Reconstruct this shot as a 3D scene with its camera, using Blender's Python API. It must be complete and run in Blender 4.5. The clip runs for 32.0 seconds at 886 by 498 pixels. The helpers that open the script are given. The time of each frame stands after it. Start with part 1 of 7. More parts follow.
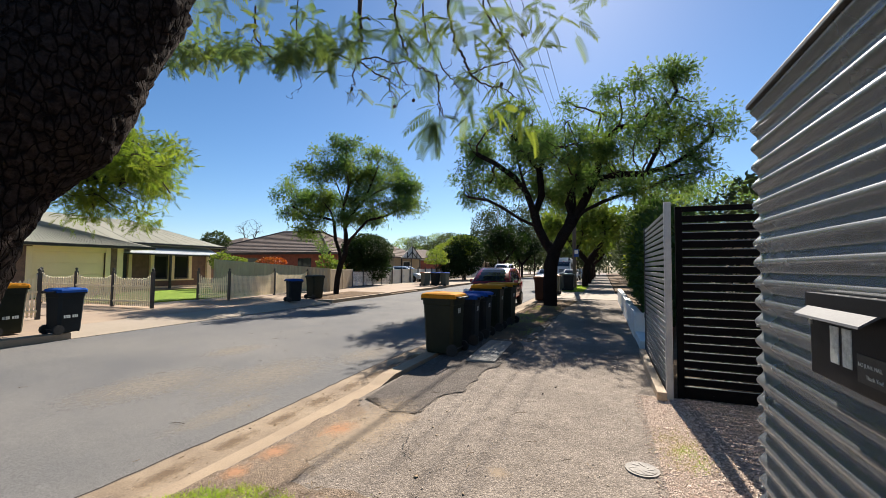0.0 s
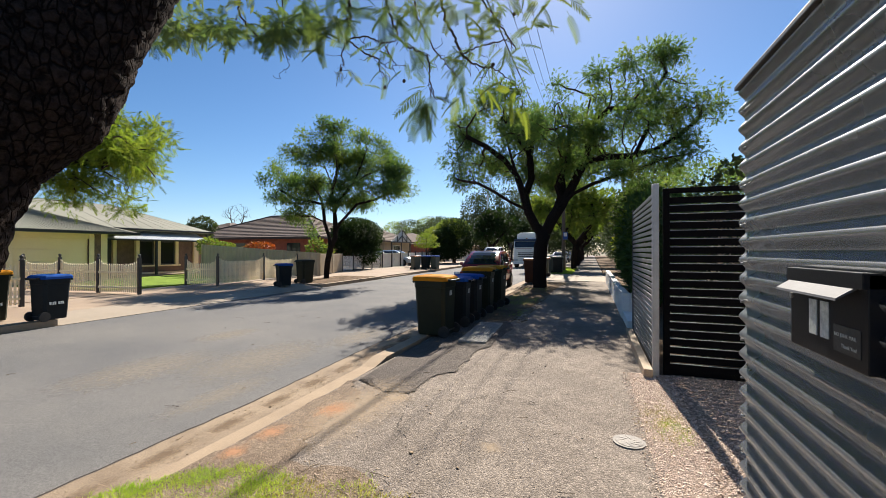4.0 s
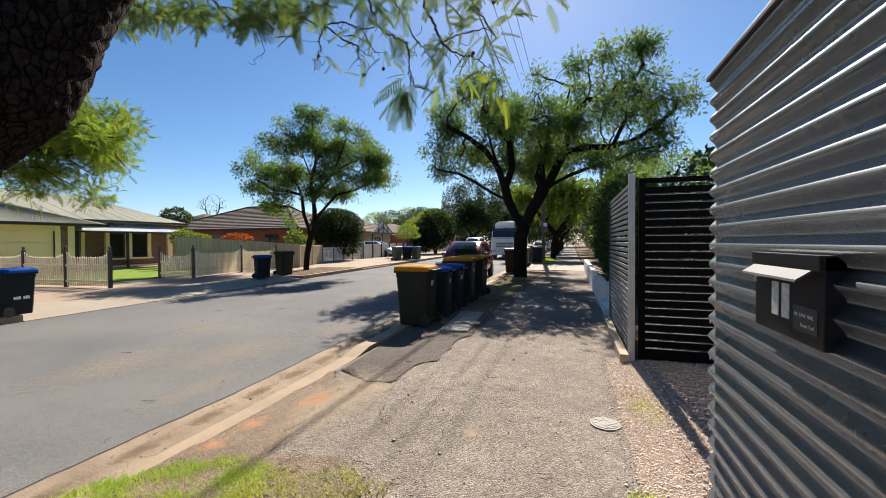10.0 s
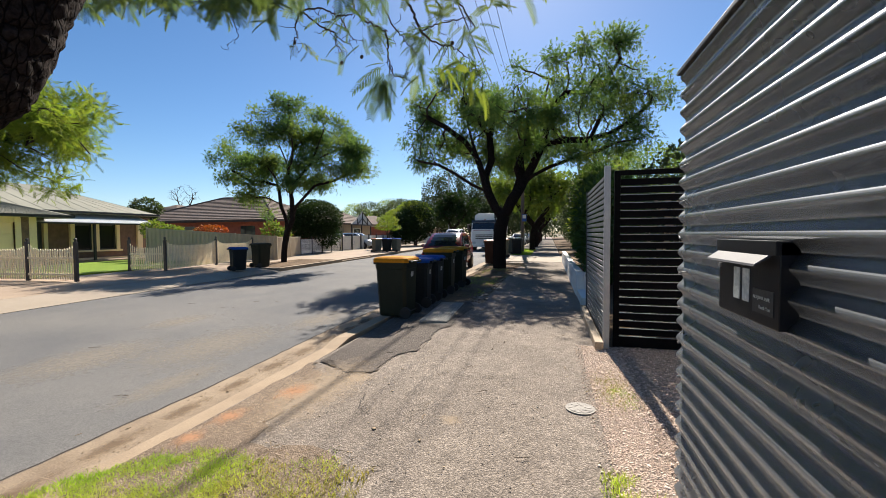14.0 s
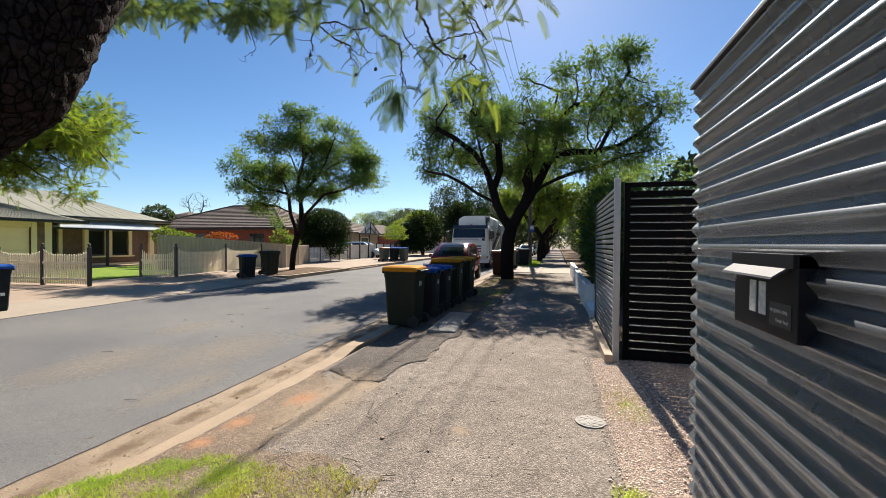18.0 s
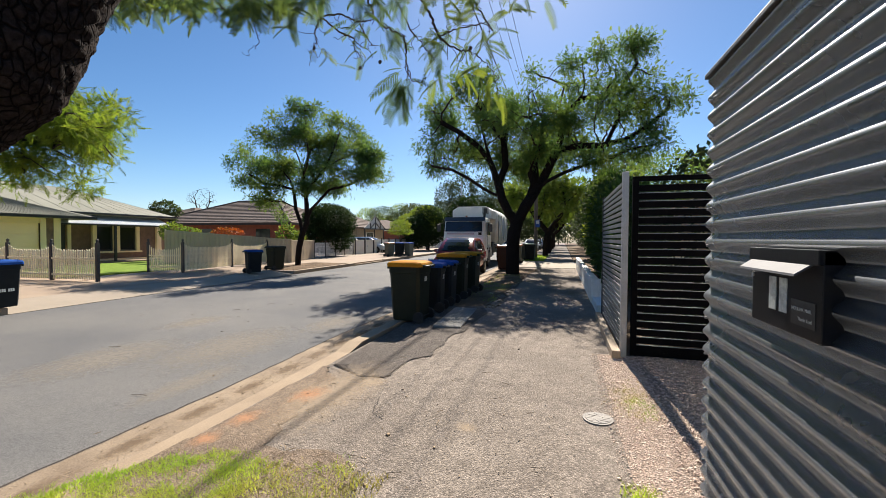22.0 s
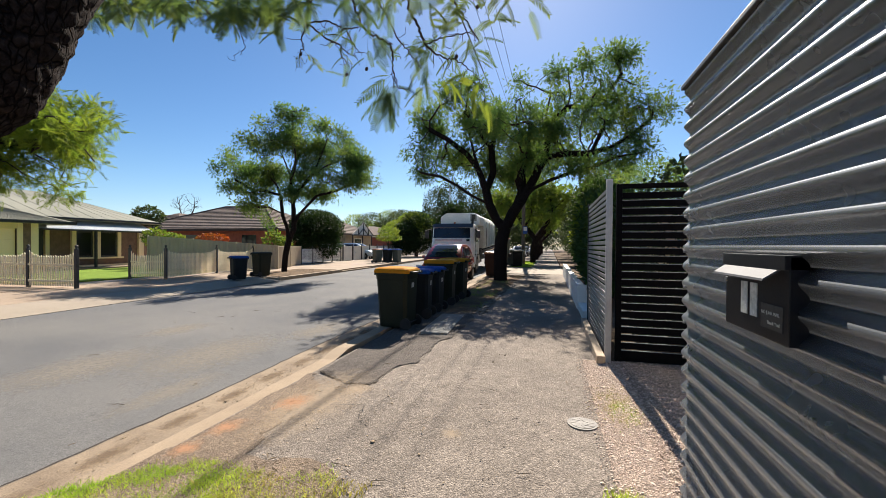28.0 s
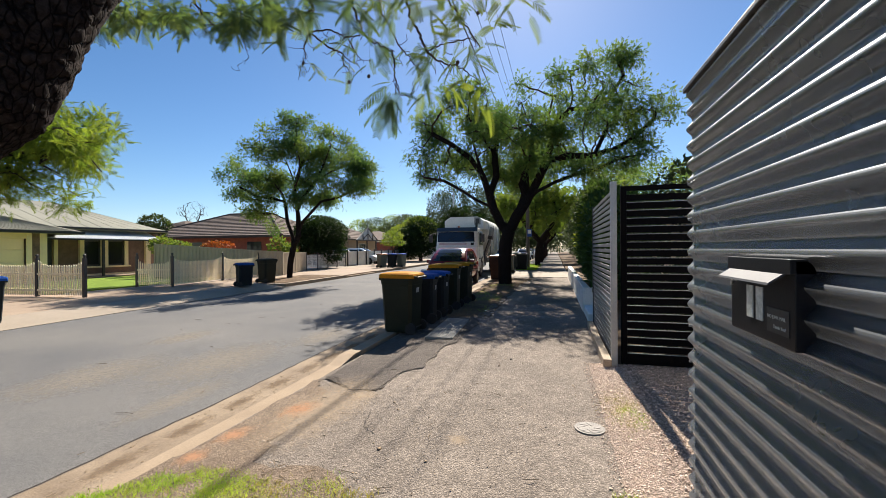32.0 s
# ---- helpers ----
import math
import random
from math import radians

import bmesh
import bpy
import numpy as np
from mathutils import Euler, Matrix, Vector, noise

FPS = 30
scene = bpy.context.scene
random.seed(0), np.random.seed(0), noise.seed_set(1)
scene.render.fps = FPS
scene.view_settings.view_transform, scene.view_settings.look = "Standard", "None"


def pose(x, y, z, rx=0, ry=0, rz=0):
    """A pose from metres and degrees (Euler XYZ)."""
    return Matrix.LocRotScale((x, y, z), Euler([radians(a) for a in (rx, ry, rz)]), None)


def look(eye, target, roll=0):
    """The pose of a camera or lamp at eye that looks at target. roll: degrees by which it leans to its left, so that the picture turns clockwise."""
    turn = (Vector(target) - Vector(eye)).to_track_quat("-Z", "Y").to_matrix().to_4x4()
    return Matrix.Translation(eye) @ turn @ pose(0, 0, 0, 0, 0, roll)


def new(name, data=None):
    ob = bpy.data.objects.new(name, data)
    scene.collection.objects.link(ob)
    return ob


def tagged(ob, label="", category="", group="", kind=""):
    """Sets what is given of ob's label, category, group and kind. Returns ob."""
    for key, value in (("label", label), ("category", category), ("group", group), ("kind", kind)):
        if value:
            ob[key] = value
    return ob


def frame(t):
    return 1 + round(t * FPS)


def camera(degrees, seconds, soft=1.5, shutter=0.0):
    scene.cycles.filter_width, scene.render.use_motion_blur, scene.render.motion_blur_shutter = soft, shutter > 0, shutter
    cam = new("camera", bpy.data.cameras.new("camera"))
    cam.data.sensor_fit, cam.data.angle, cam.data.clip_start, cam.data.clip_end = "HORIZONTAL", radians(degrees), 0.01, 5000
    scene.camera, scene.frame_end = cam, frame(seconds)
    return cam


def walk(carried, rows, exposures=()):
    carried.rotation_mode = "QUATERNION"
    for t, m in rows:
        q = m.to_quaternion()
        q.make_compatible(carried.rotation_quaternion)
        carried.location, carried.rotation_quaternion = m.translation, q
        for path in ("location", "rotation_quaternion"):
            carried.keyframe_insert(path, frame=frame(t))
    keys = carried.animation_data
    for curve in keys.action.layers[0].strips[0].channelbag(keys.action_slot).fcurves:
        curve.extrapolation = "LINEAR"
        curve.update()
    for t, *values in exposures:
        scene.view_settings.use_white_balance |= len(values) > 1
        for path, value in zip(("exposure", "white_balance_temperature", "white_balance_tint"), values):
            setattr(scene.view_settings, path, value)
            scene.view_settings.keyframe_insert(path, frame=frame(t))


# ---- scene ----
cam = camera(94.9, 32.0, 0.5)
PATH = [
    (0, (-0.085, -1.039, 1.474), (-0.82, 0.819, 1.564), 0.5),
    (0.5, (-0.079, -1.026, 1.473), (-0.849, 0.818, 1.554), 0.4),
    (1, (-0.077, -1.055, 1.463), (-0.822, 0.8, 1.526), 0.6),
    (1.5, (-0.084, -1.077, 1.464), (-0.777, 0.798, 1.505), 0.8),
    (2, (-0.08, -1.082, 1.464), (-0.734, 0.808, 1.491), 0.8),
    (2.5, (-0.079, -1.073, 1.459), (-0.729, 0.819, 1.472), 0.5),
    (3, (-0.083, -1.059, 1.459), (-0.753, 0.825, 1.467), 0.3),
    (3.5, (-0.099, -1.067, 1.46), (-0.786, 0.812, 1.469), 0.1),
    (5.5, (-0.088, -1.07, 1.46), (-0.778, 0.807, 1.471), -0.0),
    (6, (-0.092, -1.073, 1.456), (-0.773, 0.808, 1.449), 0.1),
    (6.5, (-0.095, -1.069, 1.449), (-0.749, 0.821, 1.432), 0.3),
    (7, (-0.09, -1.073, 1.452), (-0.709, 0.828, 1.431), 0.4),
    (7.5, (-0.085, -1.081, 1.45), (-0.688, 0.826, 1.43), 0.3),
    (8, (-0.087, -1.081, 1.45), (-0.691, 0.825, 1.424), 0.0),
    (8.5, (-0.096, -1.08, 1.449), (-0.704, 0.824, 1.416), -0.2),
    (9, (-0.099, -1.077, 1.45), (-0.708, 0.827, 1.415), -0.2),
    (9.5, (-0.097, -1.072, 1.45), (-0.706, 0.832, 1.415), -0.3),
    (10, (-0.091, -1.078, 1.449), (-0.693, 0.829, 1.413), -0.3),
    (10.5, (-0.09, -1.085, 1.448), (-0.668, 0.829, 1.413), -0.1),
    (11, (-0.084, -1.088, 1.447), (-0.634, 0.835, 1.417), -0.1),
    (11.5, (-0.076, -1.097, 1.45), (-0.604, 0.832, 1.419), -0.3),
    (12, (-0.075, -1.108, 1.441), (-0.594, 0.823, 1.405), -0.3),
    (12.5, (-0.081, -1.116, 1.437), (-0.596, 0.816, 1.394), -0.2),
    (13, (-0.084, -1.111, 1.437), (-0.598, 0.821, 1.377), -0.2),
    (13.5, (-0.083, -1.105, 1.439), (-0.593, 0.828, 1.366), -0.3),
    (14, (-0.081, -1.093, 1.435), (-0.589, 0.84, 1.359), -0.3),
    (14.5, (-0.088, -1.087, 1.428), (-0.602, 0.844, 1.357), -0.2),
    (16.5, (-0.113, -1.092, 1.433), (-0.684, 0.824, 1.372), 0.5),
    (17, (-0.103, -1.097, 1.437), (-0.662, 0.823, 1.384), 0.5),
    (17.5, (-0.104, -1.116, 1.43), (-0.648, 0.808, 1.392), 0.5),
    (18, (-0.105, -1.12, 1.433), (-0.646, 0.805, 1.406), 0.4),
    (18.5, (-0.101, -1.115, 1.435), (-0.653, 0.807, 1.415), 0.5),
    (19, (-0.1, -1.115, 1.442), (-0.663, 0.804, 1.433), 0.5),
    (19.5, (-0.099, -1.102, 1.444), (-0.671, 0.814, 1.444), 0.5),
    (20, (-0.103, -1.092, 1.443), (-0.682, 0.823, 1.443), 0.5),
    (20.5, (-0.112, -1.088, 1.443), (-0.693, 0.826, 1.436), 0.7),
    (21, (-0.113, -1.094, 1.445), (-0.691, 0.821, 1.426), 0.8),
    (21.5, (-0.115, -1.093, 1.44), (-0.686, 0.824, 1.407), 0.6),
    (22, (-0.12, -1.083, 1.435), (-0.685, 0.835, 1.383), 0.3),
    (22.5, (-0.123, -1.076, 1.429), (-0.684, 0.843, 1.364), 0.2),
    (23, (-0.118, -1.073, 1.43), (-0.681, 0.844, 1.363), 0.1),
    (23.5, (-0.116, -1.076, 1.424), (-0.686, 0.84, 1.362), 0.2),
    (24, (-0.115, -1.073, 1.426), (-0.692, 0.841, 1.359), 0.1),
    (24.5, (-0.114, -1.081, 1.422), (-0.695, 0.832, 1.347), 0.2),
    (25, (-0.108, -1.073, 1.424), (-0.693, 0.837, 1.337), 0.2),
    (25.5, (-0.108, -1.075, 1.426), (-0.693, 0.836, 1.334), 0.1),
    (27.5, (-0.099, -1.073, 1.424), (-0.624, 0.856, 1.385), 0.5),
    (28, (-0.095, -1.087, 1.432), (-0.606, 0.847, 1.412), 0.4),
    (28.5, (-0.095, -1.094, 1.428), (-0.598, 0.842, 1.422), 0.1),
    (29, (-0.098, -1.097, 1.427), (-0.6, 0.839, 1.426), -0.1),
    (29.5, (-0.093, -1.099, 1.424), (-0.594, 0.837, 1.425), -0.1),
    (30, (-0.087, -1.093, 1.431), (-0.587, 0.844, 1.428), -0.2),
    (30.5, (-0.095, -1.088, 1.429), (-0.599, 0.847, 1.424), -0.2),
    (31, (-0.101, -1.094, 1.43), (-0.617, 0.838, 1.425), -0.3),
    (31.5, (-0.097, -1.097, 1.426), (-0.624, 0.832, 1.427), -0.2),
    (32, (-0.09, -1.089, 1.444), (-0.622, 0.839, 1.443), -0.4),
]
walk(cam, [(t, look(eye, target, roll)) for t, eye, target, roll in PATH])


# ---- light ----
SUN_EL, SUN_AZ = 39.5, -4.5          # degrees; azimuth from +y towards +x
world = bpy.data.worlds.new("sky")
scene.world = world
world.use_nodes = True
wn = world.node_tree
sky = wn.nodes.new("ShaderNodeTexSky")
sky.sky_type = "NISHITA"
sky.sun_disc = False
sky.altitude = 1600
sky.sun_elevation = radians(SUN_EL)
sky.sun_rotation = radians(SUN_AZ)
sky.air_density, sky.dust_density, sky.ozone_density = 1.1, 0.9, 4.0
sat = wn.nodes.new("ShaderNodeHueSaturation")
sat.inputs["Saturation"].default_value = 1.15
wn.links.new(sky.outputs[0], sat.inputs["Color"])
wn.links.new(sat.outputs[0], wn.nodes["Background"].inputs[0])
wn.nodes["Background"].inputs[1].default_value = 0.055
sun_dir = Vector((math.sin(radians(SUN_AZ)) * math.cos(radians(SUN_EL)), math.cos(radians(SUN_AZ)) * math.cos(radians(SUN_EL)), math.sin(radians(SUN_EL))))
sun_data = bpy.data.lights.new("sun", "SUN")
sun_data.energy, sun_data.angle, sun_data.color = 5.0, radians(0.5), (1.0, 0.92, 0.81)
sun = new("sun", sun_data)
sun.matrix_world = look(sun_dir * 50, (0, 0, 0))
scene.view_settings.exposure = 1.2


# ---- materials ----
def nodes_of(name):
    m = bpy.data.materials.new(name)
    m.use_nodes = True
    nt = m.node_tree
    return m, nt, nt.nodes["Principled BSDF"]


def mix_col(nt, fac, a, b, mode="MIX"):
    n = nt.nodes.new("ShaderNodeMix")
    n.data_type, n.blend_type = "RGBA", mode
    for sock, v in ((n.inputs[0], fac), (n.inputs[6], a), (n.inputs[7], b)):
        if isinstance(v, bpy.types.NodeSocket):
            nt.links.new(v, sock)
        elif isinstance(v, (tuple, list)):
            sock.default_value = (*v[:3], 1)
        else:
            sock.default_value = v
    return n.outputs[2]


def noise_fac(nt, vec, scale, detail=4, rough=0.6, lo=0.35, hi=0.65):
    n = nt.nodes.new("ShaderNodeTexNoise")
    n.inputs["Scale"].default_value, n.inputs["Detail"].default_value, n.inputs["Roughness"].default_value = scale, detail, rough
    nt.links.new(vec, n.inputs["Vector"])
    r = nt.nodes.new("ShaderNodeMapRange")
    r.inputs[1].default_value, r.inputs[2].default_value = lo, hi
    nt.links.new(n.outputs[0], r.inputs[0])
    return r.outputs[0]


def surf(name, a, b, big=1.5, fine=60.0, rough=0.7, metal=0.0, bump=0.3, depth=0.004, fine_amt=0.35, spec=None, stretch=None, vary=0.0, rough2=None, speck=0.0, speck_scale=90.0):
    """A surface of two colours mixed at a large scale, with fine grain and relief."""
    m, nt, bs = nodes_of(name)
    tc = nt.nodes.new("ShaderNodeTexCoord")
    vec = tc.outputs["Object"]
    if stretch:
        mp = nt.nodes.new("ShaderNodeMapping")
        mp.inputs["Scale"].default_value = stretch
        nt.links.new(vec, mp.inputs[0])
        vec = mp.outputs[0]
    f1 = noise_fac(nt, vec, big, 5)
    col = mix_col(nt, f1, a, b)
    f2 = noise_fac(nt, vec, fine, 3, 0.7, 0.3, 0.7)
    dark = mix_col(nt, f2, tuple(1 - fine_amt for _ in range(3)), tuple(1 + fine_amt for _ in range(3)))
    col = mix_col(nt, 1.0, col, dark, "MULTIPLY")
    if speck:
        vo = nt.nodes.new("ShaderNodeTexVoronoi")
        vo.inputs["Scale"].default_value = speck_scale
        nt.links.new(vec, vo.inputs["Vector"])
        sp = nt.nodes.new("ShaderNodeSeparateColor")
        nt.links.new(vo.outputs["Color"], sp.inputs[0])
        g = mix_col(nt, sp.outputs[0], tuple(1 - speck for _ in range(3)), tuple(1 + speck for _ in range(3)))
        col = mix_col(nt, 1.0, col, g, "MULTIPLY")
    if vary:
        oi = nt.nodes.new("ShaderNodeObjectInfo")
        hv = nt.nodes.new("ShaderNodeHueSaturation")
        mr = nt.nodes.new("ShaderNodeMapRange")
        mr.inputs[3].default_value, mr.inputs[4].default_value = 1 - vary, 1 + vary
        nt.links.new(oi.outputs["Random"], mr.inputs[0])
        nt.links.new(mr.outputs[0], hv.inputs["Value"])
        nt.links.new(col, hv.inputs["Color"])
        col = hv.outputs[0]
    nt.links.new(col, bs.inputs["Base Color"])
    bs.inputs["Roughness"].default_value, bs.inputs["Metallic"].default_value = rough, metal
    if rough2 is not None:
        r = nt.nodes.new("ShaderNodeMapRange")
        r.inputs[3].default_value, r.inputs[4].default_value = rough, rough2
        nt.links.new(f1, r.inputs[0])
        nt.links.new(r.outputs[0], bs.inputs["Roughness"])
    if spec is not None:
        bs.inputs["Specular IOR Level"].default_value = spec
    if bump:
        bp = nt.nodes.new("ShaderNodeBump")
        bp.inputs["Strength"].default_value, bp.inputs["Distance"].default_value = bump, depth
        nt.links.new(f2, bp.inputs["Height"])
        nt.links.new(bp.outputs[0], bs.inputs["Normal"])
    return m


def leaf_mat(name, a, b, c, trans=0.45):
    m, nt, bs = nodes_of(name)
    gi = nt.nodes.new("ShaderNodeNewGeometry")
    col = mix_col(nt, gi.outputs["Random Per Island"], a, b)
    tc = nt.nodes.new("ShaderNodeTexCoord")
    col = mix_col(nt, noise_fac(nt, tc.outputs["Object"], 0.9, 3, 0.6, 0.42, 0.72), col, c)
    nt.links.new(col, bs.inputs["Base Color"])
    bs.inputs["Roughness"].default_value = 0.7
    bs.inputs["Specular IOR Level"].default_value = 0.12
    tr = nt.nodes.new("ShaderNodeBsdfTranslucent")
    bright = mix_col(nt, 1.0, col, (1.85, 1.85, 0.85), "MULTIPLY")
    nt.links.new(bright, tr.inputs[0])
    mx = nt.nodes.new("ShaderNodeMixShader")
    mx.inputs[0].default_value = trans
    out = nt.nodes["Material Output"]
    nt.links.new(bs.outputs[0], mx.inputs[1])
    nt.links.new(tr.outputs[0], mx.inputs[2])
    nt.links.new(mx.outputs[0], out.inputs[0])
    return m


def glassy(name, col, rough=0.04):
    m, nt, bs = nodes_of(name)
    bs.inputs["Base Color"].default_value = (*col, 1)
    bs.inputs["Roughness"].default_value = rough
    bs.inputs["Specular IOR Level"].default_value = 0.4
    return m


def bark_mat(name, a, b, scale=9.0):
    m, nt, bs = nodes_of(name)
    tc = nt.nodes.new("ShaderNodeTexCoord")
    mp = nt.nodes.new("ShaderNodeMapping")
    mp.inputs["Scale"].default_value = (1.2, 1.2, 0.5)
    nt.links.new(tc.outputs["Object"], mp.inputs[0])
    vo = nt.nodes.new("ShaderNodeTexVoronoi")
    vo.feature = "DISTANCE_TO_EDGE"
    vo.inputs["Scale"].default_value = scale * 3.2
    wob = nt.nodes.new("ShaderNodeTexNoise")
    wob.inputs["Scale"].default_value = scale * 2
    nt.links.new(mp.outputs[0], wob.inputs["Vector"])
    add = nt.nodes.new("ShaderNodeVectorMath")
    add.operation = "MULTIPLY_ADD"
    add.inputs[1].default_value = (0.035, 0.035, 0.035)
    nt.links.new(wob.outputs["Color"], add.inputs[0])
    nt.links.new(mp.outputs[0], add.inputs[2])
    nt.links.new(add.outputs[0], vo.inputs["Vector"])
    crack = nt.nodes.new("ShaderNodeMapRange")
    crack.inputs[1].default_value, crack.inputs[2].default_value = 0.0, 0.1
    nt.links.new(vo.outputs["Distance"], crack.inputs[0])
    f = noise_fac(nt, tc.outputs["Object"], scale * 4, 6, 0.7)
    col = mix_col(nt, f, a, b)
    col = mix_col(nt, crack.outputs[0], tuple(v * 0.7 for v in a), col)
    nt.links.new(col, bs.inputs["Base Color"])
    bs.inputs["Roughness"].default_value = 0.95
    bs.inputs["Specular IOR Level"].default_value = 0.05
    hsum = nt.nodes.new("ShaderNodeMath")
    hsum.operation = "MULTIPLY_ADD"
    hsum.inputs[1].default_value = 0.4
    nt.links.new(f, hsum.inputs[0])
    nt.links.new(crack.outputs[0], hsum.inputs[2])
    bp = nt.nodes.new("ShaderNodeBump")
    bp.inputs["Strength"].default_value, bp.inputs["Distance"].default_value = 1.0, 0.02
    nt.links.new(hsum.outputs[0], bp.inputs["Height"])
    nt.links.new(bp.outputs[0], bs.inputs["Normal"])
    return m


def aggregate(name, a, b, chip, chip_lo, chip_hi, relief=0.005, pits=0.5):
    """Worn bitumen: two ground tones, stone chips of many tones and dark pits between them."""
    m, nt, bs = nodes_of(name)
    vec = nt.nodes.new("ShaderNodeTexCoord").outputs["Object"]
    base = mix_col(nt, noise_fac(nt, vec, 0.8, 5, 0.6, 0.38, 0.62), a, b)
    base = mix_col(nt, noise_fac(nt, vec, 6.0, 4, 0.65, 0.45, 0.75), base, tuple(v * 0.82 for v in a))
    heights = []
    for k, (scale, keep) in enumerate(((chip, 0.75), (chip * 2.3, 0.5))):
        vo = nt.nodes.new("ShaderNodeTexVoronoi")
        vo.inputs["Scale"].default_value, vo.inputs["Randomness"].default_value = scale, 1.0
        nt.links.new(vec, vo.inputs["Vector"])
        sp = nt.nodes.new("ShaderNodeSeparateColor")
        nt.links.new(vo.outputs["Color"], sp.inputs[0])
        tone = mix_col(nt, sp.outputs[0], tuple(chip_lo for _ in range(3)), tuple(chip_hi for _ in range(3)))
        base = mix_col(nt, keep, base, mix_col(nt, 1.0, base, tone, "MULTIPLY"))
        gap = nt.nodes.new("ShaderNodeMapRange")
        gap.inputs[1].default_value, gap.inputs[2].default_value, gap.inputs[3].default_value, gap.inputs[4].default_value = 0.25, 0.75, 1.0, 0.0
        nt.links.new(vo.outputs["Distance"], gap.inputs[0])
        heights.append(gap.outputs[0])
        base = mix_col(nt, gap.outputs[0], mix_col(nt, pits, base, tuple(v * 0.22 for v in a)), base)
    nt.links.new(base, bs.inputs["Base Color"])
    bs.inputs["Roughness"].default_value, bs.inputs["Specular IOR Level"].default_value = 0.92, 0.15
    add = nt.nodes.new("ShaderNodeMath")
    add.operation = "MULTIPLY_ADD"
    add.inputs[1].default_value = 0.5
    nt.links.new(heights[1], add.inputs[0])
    nt.links.new(heights[0], add.inputs[2])
    bp = nt.nodes.new("ShaderNodeBump")
    bp.inputs["Strength"].default_value, bp.inputs["Distance"].default_value = 0.9, relief
    nt.links.new(add.outputs[0], bp.inputs["Height"])
    nt.links.new(bp.outputs[0], bs.inputs["Normal"])
    return m


M = {}
M["path"] = aggregate("path_bitumen", (0.272, 0.226, 0.187), (0.378, 0.316, 0.261), 78, 0.55, 1.5, 0.0035, 0.42)
M["asphalt"] = surf("road_asphalt", (0.110, 0.109, 0.110), (0.158, 0.150, 0.141), 0.35, 220, 0.9, bump=0.5, depth=0.003, spec=0.2, speck=0.28, speck_scale=150)
M["patch"] = aggregate("repair_bitumen", (0.15, 0.127, 0.11), (0.205, 0.172, 0.148), 75, 0.5, 1.6)
M["concrete"] = surf("kerb_concrete", (0.31, 0.24, 0.168), (0.20, 0.15, 0.105), 2.2, 90, 0.9, bump=0.5, depth=0.004, fine_amt=0.3, spec=0.2)
M["kerb"] = surf("kerb_top_concrete", (0.36, 0.275, 0.19), (0.28, 0.21, 0.145), 1.6, 90, 0.9, bump=0.5, depth=0.003, fine_amt=0.25, spec=0.2)
M["paving"] = surf("clay_paving", (0.31, 0.23, 0.16), (0.235, 0.17, 0.118), 0.8, 30, 0.9, bump=0.3, fine_amt=0.25)
M["slab"] = surf("pale_concrete", (0.32, 0.262, 0.20), (0.25, 0.205, 0.155), 0.6, 40, 0.9, bump=0.3, fine_amt=0.15)
M["dirt"] = surf("dry_soil", (0.20, 0.135, 0.085), (0.12, 0.085, 0.055), 1.3, 50, 0.95, bump=0.8, depth=0.02, fine_amt=0.5, spec=0.1)
M["dirt2"] = aggregate("dusty_soil", (0.27, 0.20, 0.145), (0.335, 0.255, 0.185), 85, 0.55, 1.45, 0.004, 0.4)
M["crackfill"] = surf("crack_shadow_filler", (0.035, 0.028, 0.022), (0.06, 0.045, 0.035), 10, 80, 0.95, bump=0.3)
M["grit"] = surf("pale_grit", (0.45, 0.38, 0.30), (0.22, 0.17, 0.13), 25, 200, 0.9, bump=0.0)
M["litter"] = surf("dry_litter", (0.20, 0.13, 0.07), (0.11, 0.075, 0.045), 20, 120, 0.9, bump=0.0)
M["drylitter"] = surf("tan_dry_leaf", (0.34, 0.25, 0.15), (0.22, 0.15, 0.09), 20, 120, 0.9, bump=0.0)
M["straw"] = surf("straw_litter", (0.40, 0.29, 0.17), (0.24, 0.165, 0.095), 20, 120, 0.9, bump=0.0)
M["gravel"] = aggregate("pink_gravel_bed", (0.60, 0.455, 0.355), (0.68, 0.53, 0.42), 70, 0.45, 1.5, 0.008, 0.6)
M["stone"] = surf("gravel_stone", (0.72, 0.58, 0.47), (0.48, 0.35, 0.27), 15, 200, 0.85, bump=0.2, vary=0.0)
M["ground"] = surf("open_ground", (0.10, 0.10, 0.045), (0.16, 0.12, 0.07), 0.15, 6, 0.95, bump=0.4, depth=0.03)
M["galv"] = surf("galvanised_sheet", (0.35, 0.378, 0.42), (0.318, 0.344, 0.382), 1.2, 60, 0.25, metal=0.93, bump=0.0, fine_amt=0.03, rough2=0.28)
M["alu"] = surf("grey_aluminium", (0.17, 0.175, 0.17), (0.13, 0.135, 0.13), 4, 80, 0.5, metal=0.2, bump=0.05, fine_amt=0.1)
M["blackmetal"] = surf("black_powdercoat", (0.004, 0.004, 0.005), (0.006, 0.006, 0.007), 4, 120, 0.6, spec=0.03, bump=0.05, fine_amt=0.2)
M["paleposts"] = surf("pale_aluminium", (0.38, 0.39, 0.40), (0.32, 0.33, 0.34), 4, 80, 0.45, metal=0.4, bump=0.05, fine_amt=0.1)
M["darkpost"] = surf("charcoal_paint", (0.022, 0.022, 0.024), (0.035, 0.034, 0.034), 6, 90, 0.5, bump=0.1, fine_amt=0.2)
